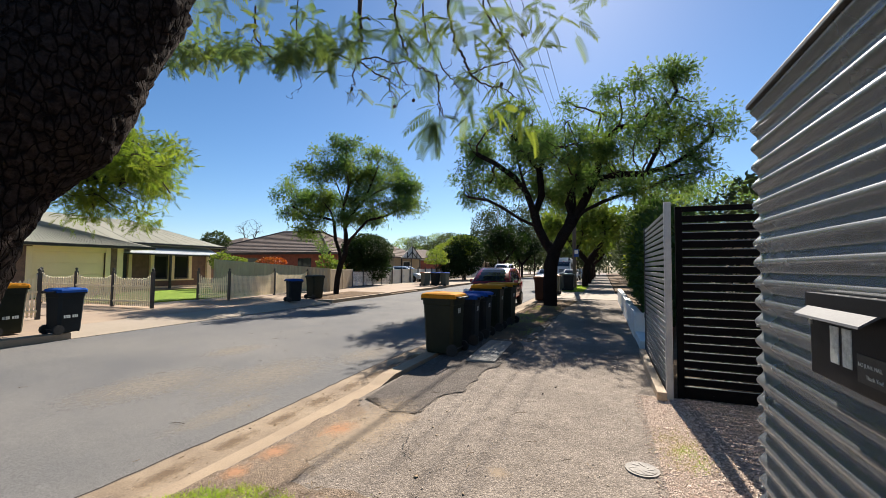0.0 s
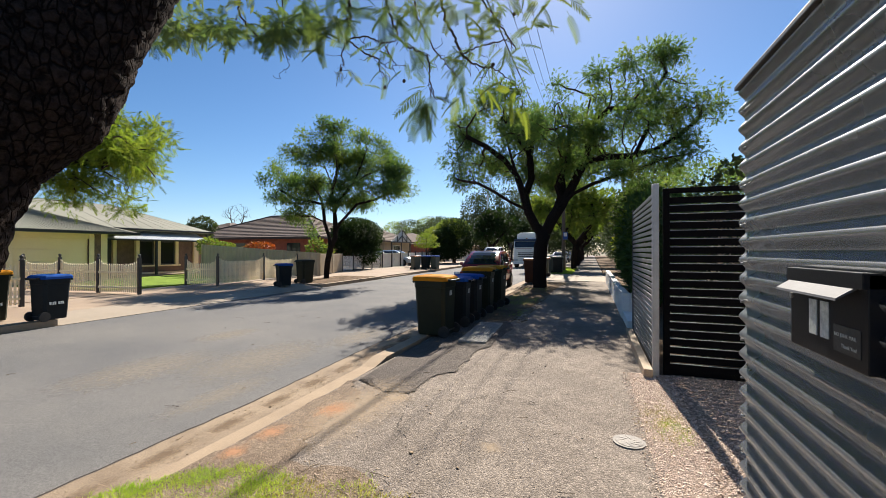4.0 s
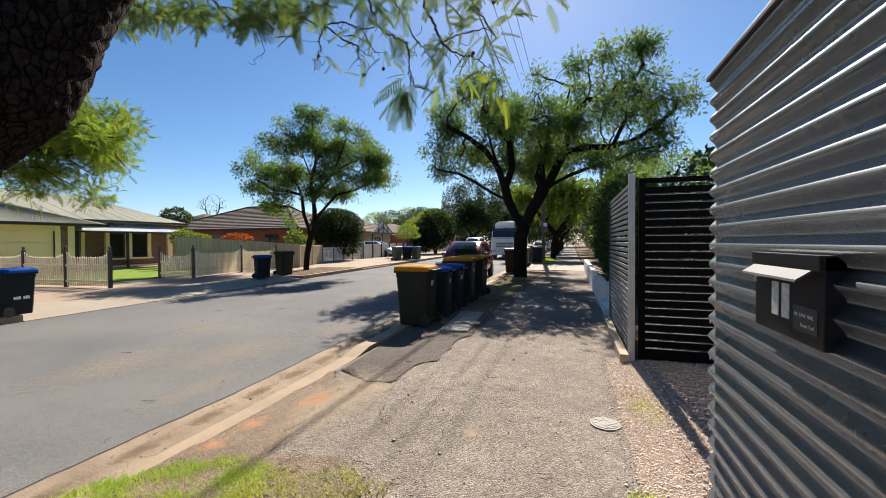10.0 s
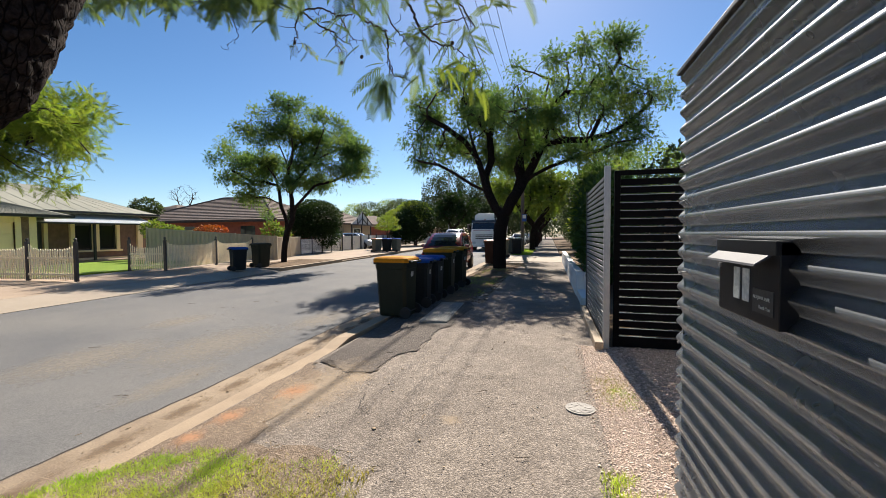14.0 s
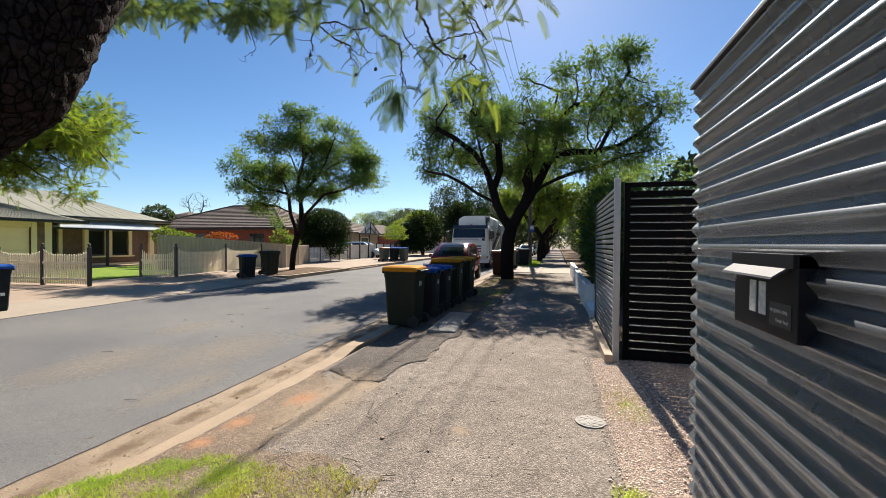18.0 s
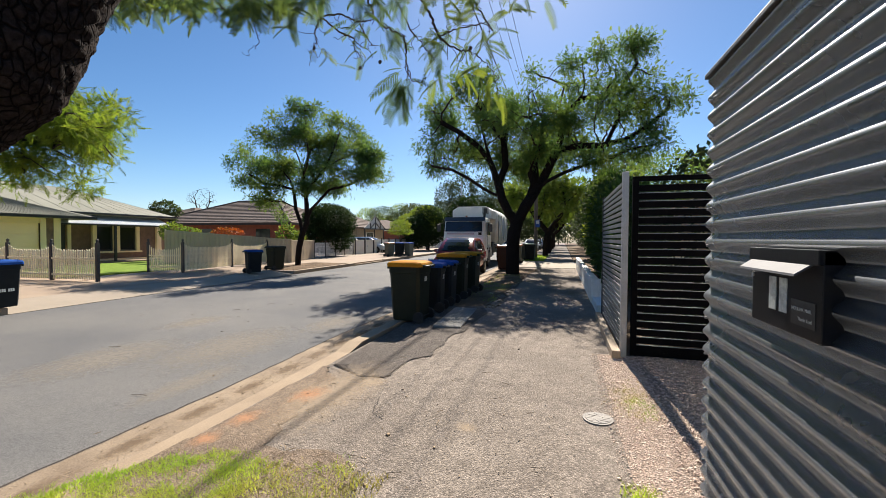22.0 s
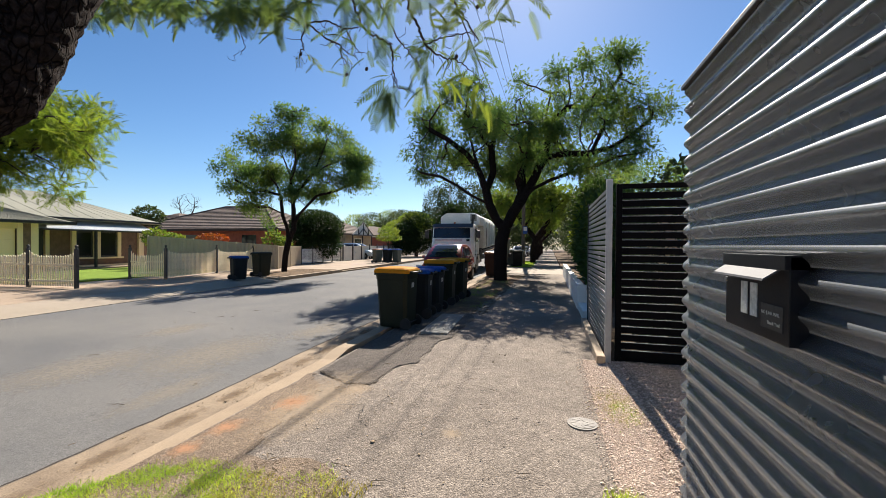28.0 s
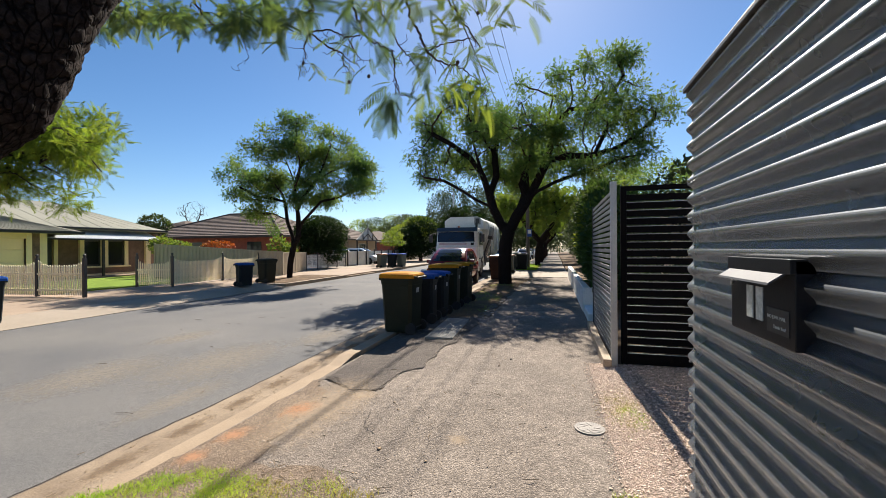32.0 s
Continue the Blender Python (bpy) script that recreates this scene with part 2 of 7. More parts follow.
M["cream"] = surf("cream_picket_paint", (0.86, 0.75, 0.52), (0.77, 0.66, 0.45), 3, 40, 0.6, bump=0.12, fine_amt=0.12, vary=0.06)
M["creamwall"] = surf("cream_render", (0.85, 0.695, 0.455), (0.78, 0.635, 0.41), 1.0, 40, 0.8, bump=0.15, fine_amt=0.08)
M["garage"] = surf("cream_garage_door", (0.88, 0.71, 0.46), (0.84, 0.67, 0.43), 1.0, 40, 0.55, bump=0.05, fine_amt=0.06)
M["brick"] = surf("brown_brick", (0.20, 0.125, 0.095), (0.13, 0.085, 0.07), 4, 40, 0.9, bump=0.4, fine_amt=0.35)
M["redbrick"] = surf("red_brick", (0.33, 0.105, 0.06), (0.25, 0.075, 0.045), 3, 30, 0.9, bump=0.3, fine_amt=0.3)
M["rooftin"] = surf("pale_green_roof_sheet", (0.27, 0.26, 0.20), (0.22, 0.215, 0.165), 0.5, 20, 0.6, spec=0.25, metal=0.0, bump=0.03, fine_amt=0.08)
M["vertin"] = surf("white_verandah_sheet", (0.66, 0.68, 0.68), (0.58, 0.60, 0.60), 0.8, 20, 0.4, metal=0.2, bump=0.03, fine_amt=0.06)
M["tiles"] = surf("brown_roof_tile", (0.19, 0.15, 0.127), (0.14, 0.11, 0.093), 1.2, 16, 0.9, spec=0.1, bump=0.4, depth=0.02, fine_amt=0.3, vary=0.1)
M["colorbond"] = surf("beige_steel_fence", (0.45, 0.385, 0.29), (0.40, 0.34, 0.255), 0.9, 30, 0.7, spec=0.12, bump=0.05, fine_amt=0.08)
M["white"] = surf("white_paint", (0.78, 0.77, 0.74), (0.66, 0.65, 0.61), 2.5, 40, 0.6, bump=0.15, fine_amt=0.12)
M["fasciawhite"] = surf("fascia_white", (0.72, 0.70, 0.64), (0.64, 0.62, 0.56), 1.5, 30, 0.6, bump=0.05, fine_amt=0.08)
M["window"] = glassy("dark_window_glass", (0.012, 0.014, 0.018))
M["bin"] = surf("dark_green_bin_plastic", (0.010, 0.013, 0.0065), (0.016, 0.019, 0.009), 3, 150, 0.55, spec=0.22, bump=0.08, depth=0.001, fine_amt=0.25)
M["binblack"] = surf("black_bin_plastic", (0.007, 0.010, 0.012), (0.011, 0.015, 0.017), 3, 150, 0.55, spec=0.22, bump=0.08, depth=0.001, fine_amt=0.25)
M["bingrey"] = surf("grey_green_bin_plastic", (0.07, 0.08, 0.06), (0.10, 0.105, 0.08), 3, 150, 0.5, bump=0.08, fine_amt=0.25)
M["binbrown"] = surf("red_brown_bin_plastic", (0.055, 0.024, 0.014), (0.075, 0.032, 0.018), 3, 150, 0.6, spec=0.2, bump=0.08, fine_amt=0.25)
M["yellow"] = surf("yellow_lid_plastic", (0.52, 0.215, 0.012), (0.42, 0.17, 0.015), 5, 90, 0.7, spec=0.04, bump=0.05, fine_amt=0.15)
M["blue"] = surf("blue_lid_plastic", (0.012, 0.06, 0.26), (0.02, 0.08, 0.31), 5, 90, 0.7, spec=0.04, bump=0.05, fine_amt=0.15)
M["orange"] = surf("orange_lid_plastic", (0.40, 0.13, 0.03), (0.34, 0.11, 0.03), 5, 90, 0.45, bump=0.05, fine_amt=0.15)
M["mark"] = surf("white_stencil", (0.62, 0.63, 0.60), (0.40, 0.42, 0.40), 30, 120, 0.7, bump=0.0, fine_amt=0.3)
M["rubber"] = surf("black_rubber", (0.014, 0.014, 0.014), (0.025, 0.024, 0.023), 8, 90, 0.8, bump=0.2, fine_amt=0.3)
M["carred"] = surf("dark_red_car_paint", (0.17, 0.008, 0.010), (0.14, 0.006, 0.009), 2, 60, 0.22, bump=0.0, fine_amt=0.05, spec=0.7)
M["carsilver"] = surf("silver_car_paint", (0.50, 0.52, 0.55), (0.46, 0.48, 0.51), 2, 60, 0.25, metal=0.3, bump=0.0, fine_amt=0.05)
M["cardark"] = surf("dark_car_paint", (0.03, 0.035, 0.045), (0.02, 0.025, 0.03), 2, 60, 0.2, bump=0.0, fine_amt=0.05)
M["carwhite"] = surf("white_car_paint", (0.72, 0.73, 0.74), (0.66, 0.67, 0.68), 2, 60, 0.25, bump=0.0, fine_amt=0.05)
M["glass"] = surf("tinted_glass", (0.012, 0.016, 0.02), (0.016, 0.02, 0.024), 2, 20, 0.05, spec=0.5, bump=0, fine_amt=0.05)
M["chrome"] = surf("chrome", (0.75, 0.75, 0.76), (0.7, 0.7, 0.71), 5, 50, 0.12, metal=1.0, bump=0.0, fine_amt=0.04)
M["lamp"] = glassy("headlamp_lens", (0.55, 0.57, 0.58), 0.08)
M["truckwhite"] = surf("white_truck_paint", (0.84, 0.84, 0.83), (0.76, 0.76, 0.74), 0.9, 25, 0.35, bump=0.03, fine_amt=0.08)
M["truckdirty"] = surf("grimy_white_steel", (0.70, 0.70, 0.66), (0.52, 0.51, 0.47), 1.4, 18, 0.55, bump=0.08, fine_amt=0.18)
M["steel"] = surf("dark_steel", (0.05, 0.05, 0.052), (0.08, 0.078, 0.075), 5, 60, 0.5, metal=0.6, bump=0.1, fine_amt=0.25)
M["ladder"] = surf("worn_grey_steel", (0.30, 0.30, 0.30), (0.22, 0.22, 0.22), 6, 60, 0.45, metal=0.7, bump=0.08, fine_amt=0.2)
M["marker"] = surf("amber_lens", (0.45, 0.10, 0.01), (0.40, 0.09, 0.01), 6, 60, 0.3, bump=0)
M["redlens"] = surf("red_lens", (0.35, 0.01, 0.01), (0.30, 0.01, 0.01), 6, 60, 0.3, bump=0)
M["bark"] = bark_mat("jacaranda_bark", (0.014, 0.010, 0.009), (0.048, 0.036, 0.031), 9.0)
M["twig"] = surf("brown_twig", (0.035, 0.025, 0.019), (0.065, 0.048, 0.036), 9, 60, 0.9, bump=0.4, fine_amt=0.3, spec=0.15)
M["leaf"] = leaf_mat("jacaranda_leaf", (0.054, 0.105, 0.046), (0.088, 0.152, 0.058), (0.15, 0.19, 0.05), 0.45)
M["leafnear"] = leaf_mat("near_jacaranda_leaf", (0.045, 0.08, 0.042), (0.075, 0.115, 0.055), (0.14, 0.165, 0.05), 0.42)
M["leafyellow"] = leaf_mat("yellowing_leaf", (0.075, 0.125, 0.022), (0.12, 0.17, 0.03), (0.16, 0.185, 0.032), 0.5)
# yellow-green near leaf, its sunlight put into the brighter colour
M["leaflit"] = leaf_mat("lit_yellow_leaf", (0.10, 0.14, 0.035), (0.14, 0.175, 0.04), (0.17, 0.18, 0.05), 0.4)
M["leafdark"] = leaf_mat("dark_shrub_leaf", (0.010, 0.024, 0.008), (0.020, 0.040, 0.012), (0.032, 0.052, 0.016), 0.22)
M["leaffar"] = leaf_mat("distant_leaf", (0.026, 0.046, 0.022), (0.042, 0.063, 0.029), (0.056, 0.066, 0.034), 0.3)
M["leafmid"] = leaf_mat("mid_green_shrub_leaf", (0.022, 0.05, 0.018), (0.042, 0.08, 0.028), (0.06, 0.09, 0.03), 0.3)
M["leaflime"] = leaf_mat("lime_leaf", (0.085, 0.135, 0.026), (0.125, 0.175, 0.036), (0.15, 0.17, 0.04), 0.4)
M["agave"] = leaf_mat("blue_green_leaf", (0.05, 0.10, 0.075), (0.075, 0.13, 0.095), (0.06, 0.11, 0.08), 0.2)
M["flower"] = leaf_mat("orange_red_flower", (0.22, 0.035, 0.015), (0.30, 0.07, 0.02), (0.06, 0.09, 0.02), 0.3)
M["grass"] = leaf_mat("grass_blade", (0.15, 0.25, 0.04), (0.27, 0.37, 0.065), (0.40, 0.39, 0.12), 0.5)
M["drygrass"] = leaf_mat("dry_grass_blade", (0.30, 0.25, 0.10), (0.36, 0.29, 0.13), (0.20, 0.20, 0.06), 0.4)
M["lawn"] = surf("watered_lawn", (0.16, 0.25, 0.03), (0.21, 0.30, 0.04), 3, 60, 0.9, bump=0.8, depth=0.02, fine_amt=0.4, spec=0.15)
M["wood"] = surf("weathered_pole_wood", (0.10, 0.075, 0.055), (0.15, 0.115, 0.085), 2, 30, 0.9, bump=0.4, fine_amt=0.3, stretch=(4, 4, 0.4))
M["timber"] = surf("pale_sleeper_timber", (0.42, 0.32, 0.22), (0.33, 0.25, 0.17), 3, 40, 0.85, bump=0.3, fine_amt=0.25, stretch=(4, 0.6, 4))
M["iron"] = surf("cast_cover", (0.22, 0.195, 0.165), (0.15, 0.133, 0.115), 9, 90, 0.7, bump=0.3, fine_amt=0.3)
M["pit"] = surf("pit_lid_concrete", (0.27, 0.262, 0.24), (0.19, 0.186, 0.17), 5, 70, 0.85, bump=0.4, fine_amt=0.3)
M["letterbox"] = surf("black_letterbox_steel", (0.008, 0.008, 0.010), (0.012, 0.012, 0.015), 5, 120, 0.38, spec=0.2, bump=0.03, fine_amt=0.15)
M["flap"] = surf("brushed_flap_steel", (0.13, 0.13, 0.14), (0.09, 0.09, 0.098), 3, 150, 0.6, metal=0.0, spec=0.1, bump=0.05, fine_amt=0.1)
M["wire"] = surf("power_cable", (0.02, 0.02, 0.02), (0.03, 0.03, 0.03), 5, 20, 0.6, bump=0)
M["pinkbar"] = surf("faded_pink_lettering", (0.55, 0.42, 0.45), (0.62, 0.55, 0.56), 12, 60, 0.5, bump=0, fine_amt=0.2)
M["sign"] = surf("blue_sign_sheet", (0.02, 0.08, 0.30), (0.025, 0.09, 0.32), 5, 20, 0.5, bump=0)
M["tanwall"] = surf("tan_render", (0.42, 0.345, 0.25), (0.36, 0.295, 0.21), 1.0, 40, 0.85, spec=0.15, bump=0.15, fine_amt=0.1)
M["cabglass"] = surf("cab_glass", (0.008, 0.013, 0.026), (0.012, 0.018, 0.034), 2, 20, 0.05, spec=0.5, bump=0, fine_amt=0.05)
M["visor"] = surf("tinted_visor", (0.04, 0.052, 0.068), (0.03, 0.04, 0.054), 3, 40, 0.3, bump=0, fine_amt=0.06)
M["tilegap"] = surf("tile_shadow_edge", (0.06, 0.045, 0.036), (0.045, 0.034, 0.028), 2, 20, 0.9, bump=0.1)
M["bluecar"] = surf("pale_blue_car_paint", (0.42, 0.50, 0.58), (0.38, 0.46, 0.54), 2, 60, 0.25, bump=0.0, fine_amt=0.05)


# ---- mesh helpers ----
def mesh_ob(name, bm, material, smooth=False):
    me = bpy.data.meshes.new(name)
    bm.to_mesh(me)
    bm.free()
    me.materials.append(material)
    if smooth:
        me.polygons.foreach_set("use_smooth", [True] * len(me.polygons))
    return new(name, me)


def part(name, bm, material, parent, label="", smooth=False):
    """One mesh object under a thing or under a part."""
    ob = mesh_ob(name, bm, material, smooth)
    ob.parent = parent
    if label:
        ob["label"] = label
    return ob


def share(name, data, parent, m, label=""):
    """A further part on the same mesh."""
    ob = new(name, data)
    ob.parent = parent
    ob.matrix_basis = m
    if label:
        ob["label"] = label
    return ob


def py_ob(name, verts, faces, material, parent=None, smooth=False):
    me = bpy.data.meshes.new(name)
    me.from_pydata(verts, [], faces)
    me.materials.append(material)
    if smooth:
        me.polygons.foreach_set("use_smooth", [True] * len(me.polygons))
    me.update()
    ob = new(name, me)
    ob.parent = parent
    return ob


def np_ob(name, v, f, material, parent=None, smooth=False):
    """A mesh of quads from arrays: v (n, 3), f (m, 4)."""
    me = bpy.data.meshes.new(name)
    v, f = np.ascontiguousarray(v, np.float32), np.ascontiguousarray(f, np.int32)
    k = f.shape[1]
    me.vertices.add(len(v))
    me.vertices.foreach_set("co", v.ravel())
    me.loops.add(f.size)
    me.loops.foreach_set("vertex_index", f.ravel())
    me.polygons.add(len(f))
    me.polygons.foreach_set("loop_start", np.arange(0, f.size, k, dtype=np.int32))
    me.polygons.foreach_set("loop_total", np.full(len(f), k, np.int32))
    if smooth:
        me.polygons.foreach_set("use_smooth", np.ones(len(f), bool))
    me.materials.append(material)
    me.update(calc_edges=True)
    me.validate()
    ob = new(name, me)
    ob.parent = parent
    return ob


def thing(name, label, category, group="", m=None, kind=""):
    ob = new(name)
    ob.empty_display_size = 0.1
    if m is not None:
        ob.matrix_world = m
    return tagged(ob, label, category, group, kind)


def box(bm, x0, x1, y0, y1, z0, z1, bevel=0.0, m=None):
    r = bmesh.ops.create_cube(bm, size=1.0)
    mt = Matrix.LocRotScale(((x0 + x1) / 2, (y0 + y1) / 2, (z0 + z1) / 2), None, (abs(x1 - x0), abs(y1 - y0), abs(z1 - z0)))
    bmesh.ops.transform(bm, matrix=mt if m is None else m @ mt, verts=r["verts"])
    if bevel:
        vs = set(r["verts"])
        es = [e for e in bm.edges if e.verts[0] in vs and e.verts[1] in vs]
        bmesh.ops.bevel(bm, geom=es, offset=bevel, segments=2, affect="EDGES", profile=0.6)
    return bm


def bx(x0, x1, y0, y1, z0, z1, bevel=0.0, m=None):
    return box(bmesh.new(), x0, x1, y0, y1, z0, z1, bevel, m)


def cyl(bm, a, b, r0, r1=None, seg=12):
    a, b = Vector(a), Vector(b)
    r1 = r0 if r1 is None else r1
    r = bmesh.ops.create_cone(bm, cap_ends=True, segments=seg, radius1=r0, radius2=r1, depth=(b - a).length)
    mt = Matrix.Translation((a + b) / 2) @ (b - a).to_track_quat("Z", "Y").to_matrix().to_4x4()
    bmesh.ops.transform(bm, matrix=mt, verts=r["verts"])
    return bm


def cy(a, b, r0, r1=None, seg=12):
    return cyl(bmesh.new(), a, b, r0, r1, seg)


def loft(bm, rings, cap=True):
    """Skins closed rings of the same number of points."""
    rows = [[bm.verts.new(p) for p in ring] for ring in rings]
    n = len(rows[0])
    for r0, r1 in zip(rows, rows[1:]):
        for i in range(n):
            bm.faces.new((r0[i], r0[(i + 1) % n], r1[(i + 1) % n], r1[i]))
    if cap:
        bm.faces.new(rows[0][::-1])
        bm.faces.new(rows[-1])
    bmesh.ops.recalc_face_normals(bm, faces=bm.faces)
    return bm


def prism(bm, outline, axis, lo, hi):
    """An outline of (u, v) pushed along an axis: x (u=y, v=z), y (u=x, v=z) or z (u=x, v=y)."""
    def at(u, v, w):
        return {"x": (w, u, v), "y": (u, w, v), "z": (u, v, w)}[axis]
    return loft(bm, [[at(u, v, lo) for u, v in outline], [at(u, v, hi) for u, v in outline]])


def pr(outline, axis, lo, hi):
    return prism(bmesh.new(), outline, axis, lo, hi)


# ---- trees ----
def grow(rng, trunk, blobs, n_attr=420, step=0.35, reach=2.2, kill=0.6, rounds=70, bias=0.12):
    """Branches that grow from the trunk's points into the crown's volumes. Returns points, parents and the attracting points."""
    pts = [np.array(p, float) for p in trunk[0]]
    par = [-1] + list(range(len(pts) - 1))
    for limb_from, limb in trunk[1:]:
        last = limb_from if limb_from is not None else min(range(len(pts)), key=lambda j: np.linalg.norm(pts[j] - np.array(limb[0])))
        for p in limb:
            pts.append(np.array(p, float))
            par.append(last)
            last = len(pts) - 1
    vol = np.array([b[1][0] * b[1][1] * b[1][2] for b in blobs])
    att = []
    while len(att) < n_attr:
        c, r = blobs[rng.choice(len(blobs), p=vol / vol.sum())]
        q = rng.uniform(-1, 1, 3)
        if 0.3 < q @ q < 1:
            att.append(np.array(c) + q * r)
    att = np.array(att)
    live = np.ones(len(att), bool)
    P, A = np.array(pts), par
    for _ in range(rounds):
        if not live.any():
            break
        idx = np.where(live)[0]
        d = np.linalg.norm(att[idx][:, None] - P[None], axis=2)
        near, dn = d.argmin(1), d.min(1)
        far = reach if _ > 12 else 1e9
        got = {}
        for i, n, dist in zip(idx, near, dn):
            if dist < far:
                got.setdefault(n, []).append(i)
        if not got:
            break
        add, addp = [], []
        for n, ii in got.items():
            v = att[ii] - P[n]
            v = (v / np.linalg.norm(v, axis=1)[:, None]).sum(0)
            v = v / (np.linalg.norm(v) + 1e-9) + rng.normal(0, 0.22, 3) + (0, 0, bias)
            add.append(P[n] + v / np.linalg.norm(v) * step)
            addp.append(n)
        P = np.vstack([P, add])
        A = A + addp
        d2 = np.linalg.norm(att[:, None] - np.array(add)[None], axis=2).min(1)
        live &= d2 > kill
        if len(P) > 2600:
            break
    return P, np.array(A), att[~live]


def tubes(P, A, r_tip, r_base, power=2.7, seg=7, rmin=0.0, rmax=9.0, trunk_fixed=0):
    """Radii from the tips down, and the tubes' faces."""
    n = len(P)
    w = np.zeros(n)
    kids = [[] for _ in range(n)]
    for i in range(1, n):
        if A[i] >= 0:
            kids[A[i]].append(i)
    for i in range(n - 1, -1, -1):
        w[i] = (r_tip ** power if not kids[i] else 0) + sum(w[k] for k in kids[i])
    # parents may come later than their children in the list: two more sweeps settle it
    order = sorted(range(n), key=lambda i: -depth_of(i, A))
    w[:] = 0
    for i in order:
        if not kids[i]:
            w[i] += r_tip ** power
        if A[i] >= 0:
            w[A[i]] += w[i]
    r = w ** (1 / power)
    r = r_tip + (r - r_tip) * (r_base - r_tip) / max(r[0] - r_tip, 1e-6)
    main = [max(k, key=lambda j: r[j]) if k else -1 for k in kids]
    ref = np.array((0.31, 0.87, 0.23))
    ang = np.linspace(0, 2 * np.pi, seg, endpoint=False)
    V, F = [], []

    def ring(c, d, rad, key):
        d = d / (np.linalg.norm(d) + 1e-9)
        u = np.cross(d, ref)
        u /= np.linalg.norm(u) + 1e-9
        v = np.cross(d, u)
        rr = np.full(seg, rad)
        if rad > 0.1 and seg > 10:
            rr = rad * (1 + 0.05 * np.sin(ang * 3 + c[2] * 2) + 0.028 * np.array([noise.noise((math.cos(q) * 3, math.sin(q) * 3, c[2] * 7 + 5)) for q in ang]) * 2)
        V.append(c + (np.cos(ang) * rr)[:, None] * u + (np.sin(ang) * rr)[:, None] * v)
        return len(V) - 1

    def heading(i):
        d = P[i] - P[A[i]] if A[i] >= 0 else P[main[i]] - P[i]
        d = d / (np.linalg.norm(d) + 1e-9)
        if main[i] >= 0:
            e = P[main[i]] - P[i]
            d = d + e / (np.linalg.norm(e) + 1e-9)
        return d
    node_ring = {}
    for i in sorted(range(n), key=lambda q: depth_of(q, A)):
        p = A[i]
        if p < 0 or r[i] < rmin or r[i] > rmax or np.linalg.norm(P[i] - P[p]) < 1e-6:
            continue
        if main[p] == i:
            if p not in node_ring:
                node_ring[p] = ring(P[p], heading(p), min(r[p], r[i] * 1.3), p)
            k0 = node_ring[p]
        else:
            k0 = ring(P[p], P[i] - P[p], min(r[p], r[i] * 1.25), p)
        if i not in node_ring:
            node_ring[i] = ring(P[i], heading(i), r[i], i)
        k1 = node_ring[i]
        for j in range(seg):
            F.append((k0 * seg + j, k0 * seg + (j + 1) % seg, k1 * seg + (j + 1) % seg, k1 * seg + j))
    return np.vstack(V), np.array(F), r, kids


def smooth_path(pts, k):
    """Points between the given ones along a smooth curve, k to a span."""
    q = [np.array(p, float) for p in pts]
    q = [2 * q[0] - q[1]] + q + [2 * q[-1] - q[-2]]
    out = []
    for a, b, c, d in zip(q, q[1:], q[2:], q[3:]):
        for i in range(k):
            t = i / k
            out.append(0.5 * (2 * b + (c - a) * t + (2 * a - 5 * b + 4 * c - d) * t * t + (3 * b - a - 3 * c + d) * t ** 3))
    return out + [q[-2]]


def depth_of(i, A, cache={}):
    d = 0
    while A[i] >= 0:
        i = A[i]
        d += 1
    return d


def frond(rng, length, pairs, pinna, width, droop=0.35, leaflets=0):
    """One feathery leaf: a stalk with pairs of narrow leaflets. Quads."""
    V, F = [], []

    def quad(a, b, w0, w1, n):
        d = np.array(b) - np.array(a)
        s = np.cross(d, n)
        s = s / (np.linalg.norm(s) + 1e-9)
        k = len(V)
        V.extend([a - s * w0, a + s * w0, b + s * w1, b - s * w1])
        F.append((k, k + 1, k + 2, k + 3))
    up = np.array((0, 0, 1.0))
    pos = [np.array((length * t, 0, -droop * length * t * t)) for t in np.linspace(0, 1, 5 if pairs > 7 else 2)]
    for a, b in zip(pos, pos[1:]):
        quad(a, b, 0.0022, 0.0016, up)
    for i in range(pairs):
        t = 0.14 + 0.86 * (i + 0.5) / pairs
        c = np.array((length * t, 0, -droop * length * t * t))
        ln = pinna * (1 - 0.75 * abs(t - 0.45) ** 1.4)
        for sgn in (-1, 1):
            dirn = np.array((0.55 + 0.25 * t, sgn, -0.25 - 0.2 * rng.random()))
            dirn /= np.linalg.norm(dirn)
            if leaflets:
                for j in range(leaflets):
                    u = (j + 0.6) / leaflets
                    q = c + dirn * ln * u
                    side = np.array((1, 0, 0)) - dirn * dirn[0]
                    side /= np.linalg.norm(side)
                    hl = width * (1 - 0.5 * u)
                    for s2 in (-1, 1):
                        quad(q, q + side * s2 * hl + dirn * hl * 0.5, ln / leaflets * 0.30, ln / leaflets * 0.12, up)
            else:
                nn = up + np.array((0, 0.3 * sgn, 0))
                mid = c + dirn * ln * 0.5
                if pairs <= 7:
                    quad(c, c + dirn * ln, width, width * 0.5, nn)
                    continue
                quad(c, mid, width * 0.5, width, nn)
                quad(mid, c + dirn * ln + np.array((0, 0, -0.12 * ln)), width, width * 0.25, nn)
    return np.array(V), np.array(F)


